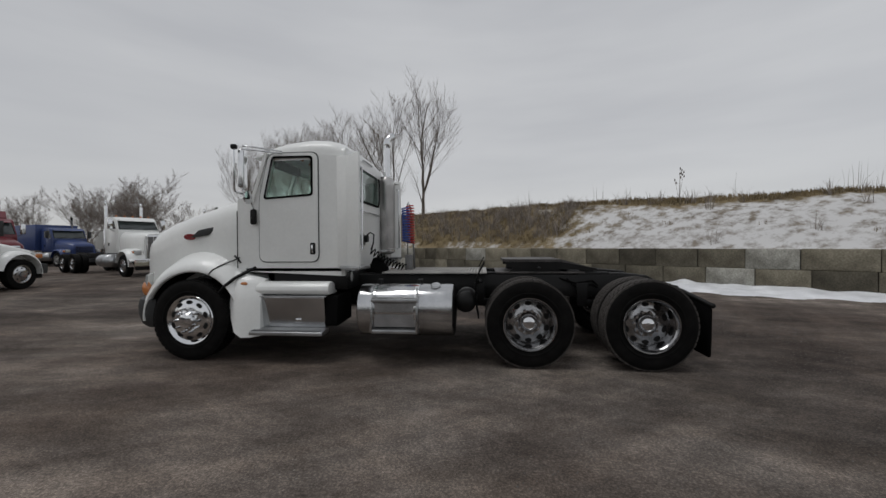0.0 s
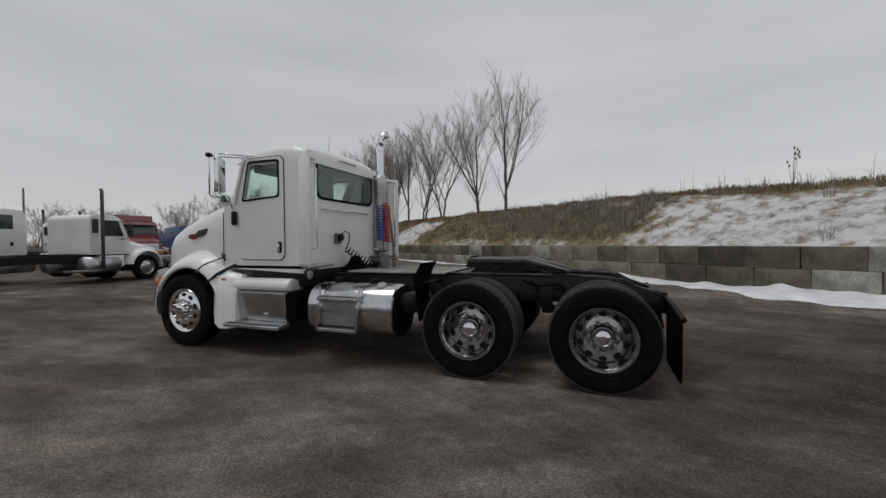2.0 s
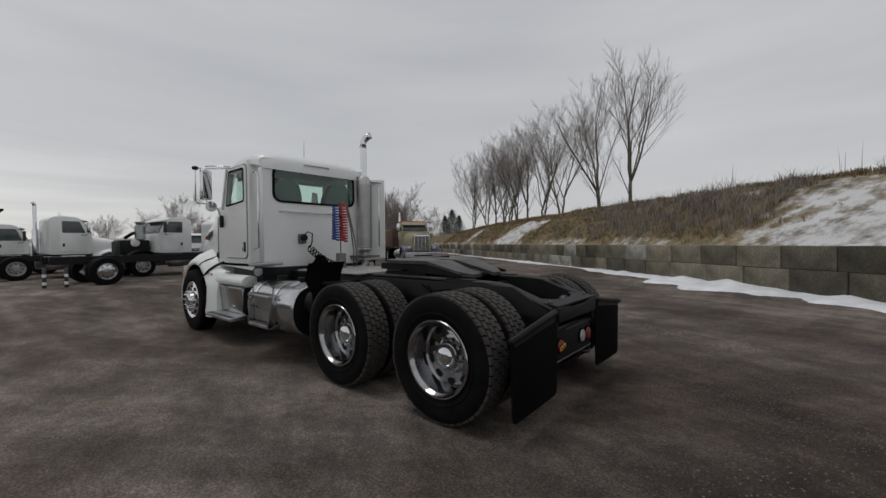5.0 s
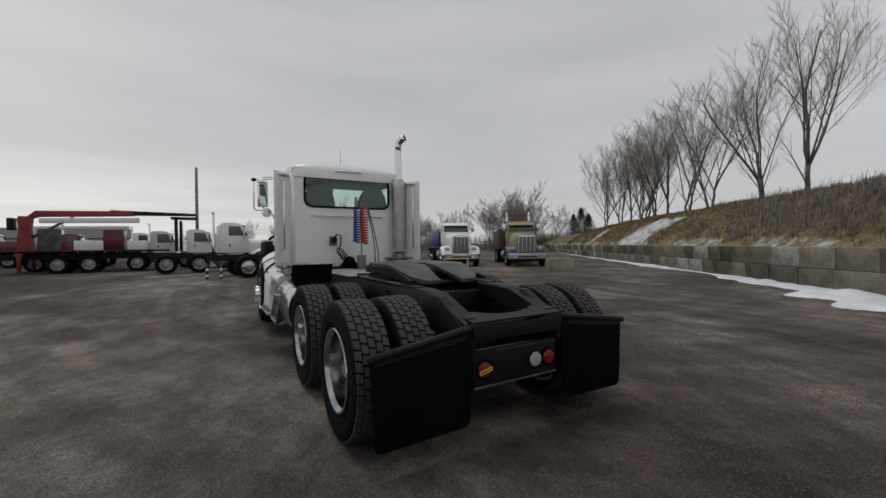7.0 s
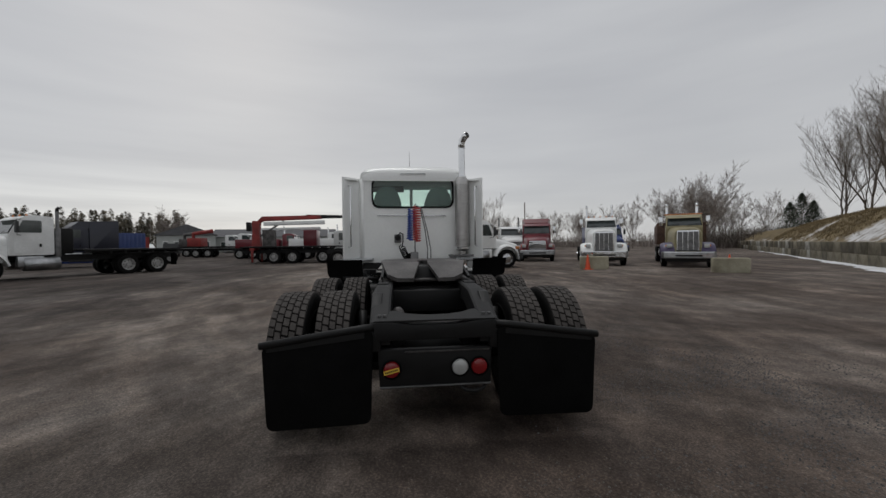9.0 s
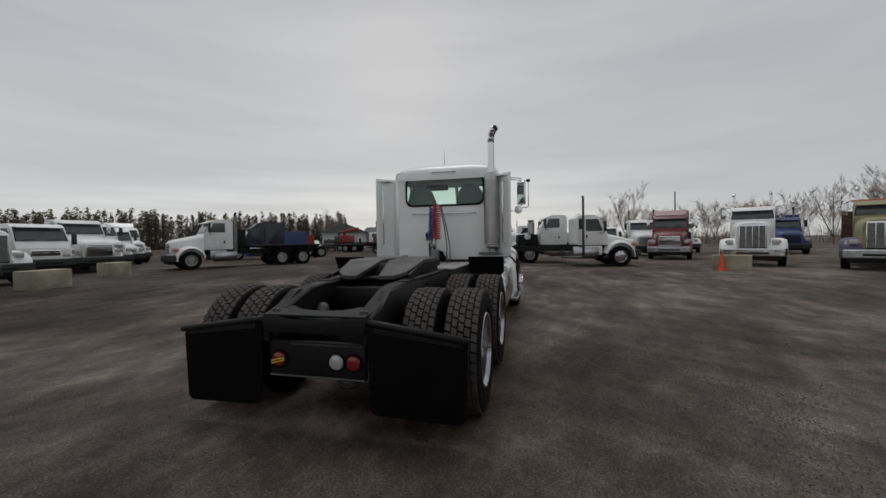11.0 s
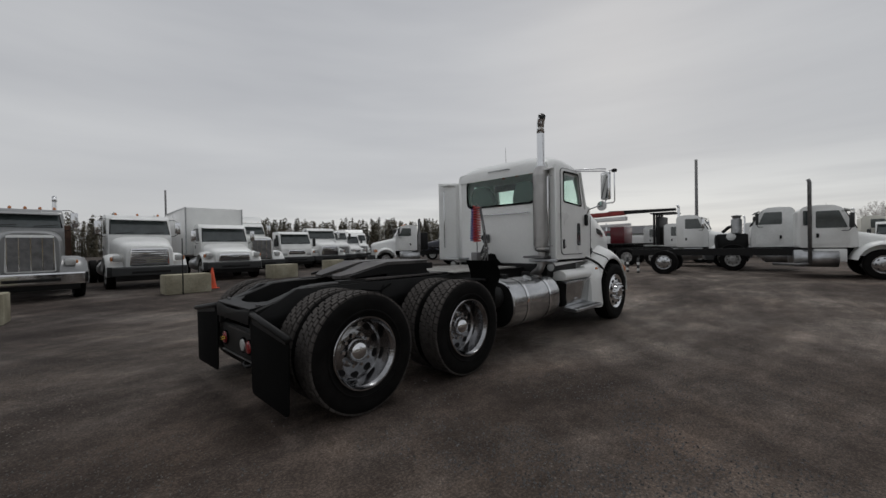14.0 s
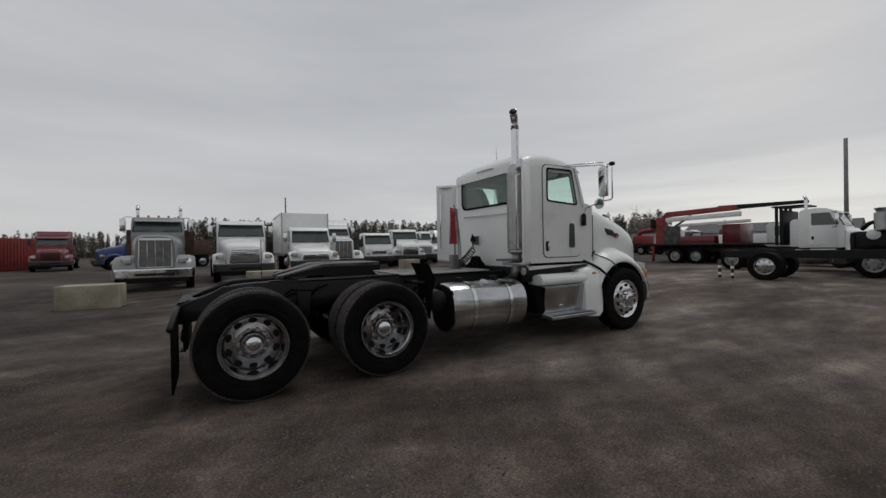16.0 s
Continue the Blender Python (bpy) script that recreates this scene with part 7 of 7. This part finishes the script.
# ---- trees ----
def tree_mesh(seed, height, stems=1, lean=0.0, spread=1.0, twig_r=0.0065, pale=False):
    """A bare vase-shaped tree: trunk with ascending limbs, then twigs, as two meshes."""
    rnd = random.Random(seed)
    limbs, tv, tf = bmesh.new(), [], []

    def twig(p, d, l, r):
        u = d.cross(Vector((rnd.random() - 0.5, rnd.random() - 0.5, 0.31))).normalized() * r
        v = d.cross(u).normalized() * r
        m = p + d * l * 0.5 + Vector((rnd.gauss(0, 0.04), rnd.gauss(0, 0.04), 0)) * l
        e = p + d * l + Vector((0, 0, 0.12 * l))
        k = len(tv)
        tv.extend([p + u, p - 0.5 * u + 0.87 * v, p - 0.5 * u - 0.87 * v, m + 0.6 * u, m - 0.3 * u + 0.5 * v, m - 0.3 * u - 0.5 * v, e])
        for a in range(3):
            b = (a + 1) % 3
            tf.extend([(k + a, k + b, k + 3 + b, k + 3 + a), (k + 3 + a, k + 3 + b, k + 6)])

    def branch(p, d, l, r, level):
        steps = max(3, int(7 - level * 1.5))
        pts, q, dd = [p], p.copy(), d.copy()
        for i in range(steps):
            dd = (dd + Vector((rnd.gauss(0, 0.07), rnd.gauss(0, 0.07), 0.04))).normalized()
            q = q + dd * (l / steps)
            pts.append(q.copy())
        add_tube(limbs, pts, r, 7 if level == 0 else 5 if level == 1 else 3, max(0.006, r * 0.28))
        n = (9, 6, 5)[min(level, 2)]
        for i in range(n):
            t = 0.12 + 0.86 * (i + rnd.random()) / n
            k = min(steps - 1, int(t * steps))
            base = pts[k].lerp(pts[k + 1], t * steps - k)
            ax = (pts[k + 1] - pts[k]).normalized()
            az = rnd.random() * 6.283
            side = Vector((math.cos(az), math.sin(az), 0.1))
            nd = (ax + side * rnd.uniform(0.40, 0.85) * spread + Vector((0, 0, 0.14))).normalized()
            nl = l * rnd.uniform(0.34, 0.60) * (1.15 - 0.55 * t)
            nr = r * (1 - 0.66 * t) * rnd.uniform(0.30, 0.45)
            if level < 2 and nl > 0.5:
                branch(base, nd, nl, max(0.010, nr), level + 1)
            else:
                for _ in range(2):
                    twig(base, (nd + Vector((rnd.gauss(0, 0.25), rnd.gauss(0, 0.25), rnd.gauss(0, 0.2)))).normalized(), min(1.3, max(0.4, nl * 1.3)), twig_r)
        for _ in range(2):
            twig(q, (dd + Vector((rnd.gauss(0, 0.25), rnd.gauss(0, 0.25), 0.1))).normalized(), 0.5 + 0.12 * l, twig_r * 0.9)

    for k in range(stems):
        a = rnd.random() * 6.283
        out_ = Vector((math.cos(a), math.sin(a), 0)) * (0.20 if stems > 1 else 0.03)
        d = (Vector((lean, 0, 1)) + out_).normalized()
        p, r, th = Vector((0.2 * k * math.cos(a), 0.2 * k * math.sin(a), -0.3)), height * 0.0118 / (1 + 0.2 * (stems - 1)), height * rnd.uniform(0.15, 0.22)
        pts = [p + d * th * i / 4 + Vector((rnd.gauss(0, 0.04), rnd.gauss(0, 0.04), 0)) for i in range(5)]
        add_tube(limbs, pts, r * 1.15, 9, r * 0.85)
        n = 4 if stems == 1 else 3
        for i in range(n):
            az = a + 6.283 * (i + 0.4 * rnd.random()) / n
            nd = (d + Vector((math.cos(az), math.sin(az), 0)) * rnd.uniform(0.16, 0.46) * spread).normalized()
            branch(pts[-1] - d * 0.15, nd, (height - th) * rnd.uniform(0.78, 1.0), r * (0.85 if i == 0 else rnd.uniform(0.42, 0.62)), 0)
        branch(pts[2], (d + Vector((math.cos(a + 2), math.sin(a + 2), 0)) * 0.8).normalized(), height * 0.30, r * 0.35, 1)
    me = bpy.data.meshes.new("twigs")
    me.from_pydata(tv, [], tf)
    me.materials.append(FAR_TWIG if pale else TWIG)
    return mesh_from(limbs, "trunk", FAR_TWIG if pale else BARK, 60), me


TREES = [tree_mesh(s, 13.4, k, lean=ln, spread=1.1, twig_r=0.0048) for s, k, ln in ((3, 1, 0.0), (8, 2, -0.10), (15, 2, 0.05), (23, 1, -0.08), (31, 3, 0.0))]
TREES += [tree_mesh(s, 14.0, k, spread=1.5, twig_r=0.016, pale=True) for s, k in ((41, 1), (47, 2), (53, 1))]
tree_rnd = random.Random(9)


def plant(x, y, z, kind, size, label, group):
    t = thing("bare_tree", label, "tree", group, at=(x, y, z), turn=tree_rnd.uniform(0, 360))
    t.scale = (size, size, size)
    for n, me in zip(("trunk", "crown"), TREES[kind]):
        o = new(n, me)
        o.parent = t


row = [(-7.3, 34.0, 3, 1.02), (-10.6, 36.4, 1, 0.96), (-16.0, 39.2, 1, 0.92), (-19.6, 42.0, 2, 0.92), (-22.6, 44.0, 3, 0.9), (-25.6, 46.5, 1, 0.95), (-28.5, 49.0, 2, 0.96), (-31.0, 51.5, 4, 0.96), (-34.0, 54.0, 0, 0.96), (-37.5, 56.5, 2, 0.95), (-42.0, 58.5, 4, 0.95)]
for x, y, k, q in row:
    plant(x, y, 4.1, k, q * 0.98, "tall bare leafless tree on the bank", "trees on the bank")
for x, y, k, q in ((-44, 40, 5, 0.72), (-47, 42, 6, 0.66), (-49, 44, 7, 0.68), (-53, 41, 7, 0.62), (-56, 44, 6, 0.64), (-60, 40, 5, 0.58), (-52, 32, 7, 0.46), (-58, 30, 6, 0.46), (-63, 27, 5, 0.46), (-66, 24, 7, 0.44), (-70, 20, 6, 0.44), (-58, 14, 5, 0.58), (-70, 13, 7, 0.46), (-76, 9, 6, 0.44), (-80, 4, 5, 0.42),
                   (-68, 34, 6, 0.5), (-74, 30, 7, 0.5), (-54, 49, 5, 0.66), (-58, 51, 7, 0.66), (-62, 53, 6, 0.66), (-78, 22, 5, 0.5), (-73, -42, 5, 0.55), (-74.4, -43, 6, 0.5), (-92, -22, 7, 0.36), (-95, -6, 6, 0.36), (-76, 40, 5, 0.5), (-84, 46, 6, 0.5), (-61, 58, 5, 0.62), (-64, 63, 6, 0.66), (-62, 68, 7, 0.66), (-66, 60, 7, 0.6), (-60, 72, 5, 0.68)):
    plant(x, y, 0, k, q, "bare leafless tree in the distance", "distant trees")
for x, y, h in ((-44.5, 57, 6.4), (-47.2, 58.2, 7.8), (-50.4, 59.8, 6.8)):
    b = thing("evergreen_bush", "dark green rounded evergreen by the bank", "tree", at=(x, y, 0.3))
    rnd2 = random.Random(int(h * 100))
    vs, fs = [], []
    for _ in range(3600):
        t = rnd2.random() ** 0.9
        a, rr = rnd2.random() * 6.283, (1 - t ** 1.5) * (0.8 + 0.3 * noise.noise((2 * math.cos(a) + h, 2 * math.sin(a), 5 * t))) * h * 0.44 * rnd2.uniform(0.1, 1.1) ** 0.6 + 0.05
        c = Vector((rr * math.cos(a), rr * math.sin(a), t * h + rnd2.uniform(-0.1, 0.1)))
        o = Vector((math.cos(a), math.sin(a), -0.35)) * rnd2.uniform(0.18, 0.36)
        sd = Vector((-math.sin(a), math.cos(a), 0)) * rnd2.uniform(0.05, 0.11)
        k = len(vs)
        vs += [c - sd, c + sd, c + o]
        fs.append((k, k + 1, k + 2))
    me = bpy.data.meshes.new("crown")
    me.from_pydata(vs, [], fs)
    me.materials.append(NEEDLE)
    o = new("crown", me)
    o.parent = b
    part("trunk", tube([(0, 0, -0.3), (0, 0, h * 0.95)], 0.09, 7, 0.01), BARK, b)

# far wood of spruces behind the yard
def spruce_wood(seed, spots):
    rnd2 = random.Random(seed)
    vs, fs = [], []
    for x, y, h in spots:
        for _ in range(130):
            t = rnd2.random() ** 0.75
            a, rr = rnd2.random() * 6.283, (1 - t) * h * 0.17 * rnd2.uniform(0.25, 1.1) + 0.05
            c = Vector((x + rr * math.cos(a), y + rr * math.sin(a), t * h))
            o = Vector((math.cos(a), math.sin(a), -0.5)) * h * rnd2.uniform(0.05, 0.09)
            sd = Vector((-math.sin(a), math.cos(a), 0)) * h * rnd2.uniform(0.012, 0.026)
            k = len(vs)
            vs += [c - sd, c + sd, c + o]
            fs.append((k, k + 1, k + 2))
        k = len(vs)
        vs += [(x - 0.15, y, 0), (x + 0.15, y, 0), (x, y + 0.15, 0), (x, y, h * 1.03)]
        fs += [(k, k + 1, k + 3), (k + 1, k + 2, k + 3), (k + 2, k, k + 3)]
    me = bpy.data.meshes.new("spruce_wood")
    me.from_pydata(vs, [], fs)
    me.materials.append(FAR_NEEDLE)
    return tagged(new("spruce_wood", me), "far dark wood of pointed spruces behind the yard", "wood", kind="stuff")


rnd3 = random.Random(77)
spots = []
for k in range(1500):
    a = radians(rnd3.uniform(-152, -64))
    d = rnd3.uniform(118, 150)
    spots.append((d * math.cos(a), d * math.sin(a), rnd3.uniform(6.0, 11.0) * (0.6 if a > radians(-82) else 1.0)))
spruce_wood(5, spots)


def thicket(name, spots, seed, mat, label):
    rnd2 = random.Random(seed)
    vs, fs = [], []
    for x, y, h, w in spots:
        for _ in range(110):
            p = Vector((x + rnd2.gauss(0, w), y + rnd2.gauss(0, w), 0))
            q = p + Vector((rnd2.gauss(0, 0.5), rnd2.gauss(0, 0.5), h * rnd2.uniform(0.5, 1.1)))
            sd = Vector((rnd2.uniform(-1, 1), rnd2.uniform(-1, 1), 0)).normalized() * 0.05
            k = len(vs)
            vs += [p - sd, p + sd, q]
            fs.append((k, k + 1, k + 2))
            for _t in range(4):
                b0 = p.lerp(q, rnd2.uniform(0.35, 0.95))
                e0 = b0 + Vector((rnd2.gauss(0, 0.8), rnd2.gauss(0, 0.8), rnd2.uniform(0.2, 1.2)))
                k = len(vs)
                vs += [b0 - sd * 0.5, b0 + sd * 0.5, e0]
                fs.append((k, k + 1, k + 2))
    me = bpy.data.meshes.new(name)
    me.from_pydata(vs, [], fs)
    me.materials.append(mat)
    return tagged(new(name, me), label, "wood", kind="stuff")


rnd4 = random.Random(6)
thicket("far_thicket", [(-95 * math.cos(radians(a)) + rnd4.uniform(-6, 6), 95 * math.sin(radians(a)) + rnd4.uniform(-6, 6), rnd4.uniform(2.0, 3.6), 3.0) for a in range(8, 46, 2)], 31, FAR_TWIG, "far grey-brown thicket of bare trees")
thicket("far_brush", [(-58 + rnd4.uniform(-5, 5), 57 + rnd4.uniform(-8, 10), 3.6, 2.5) for _ in range(16)], 32, BARK, "dark brown brush beyond the yard road")
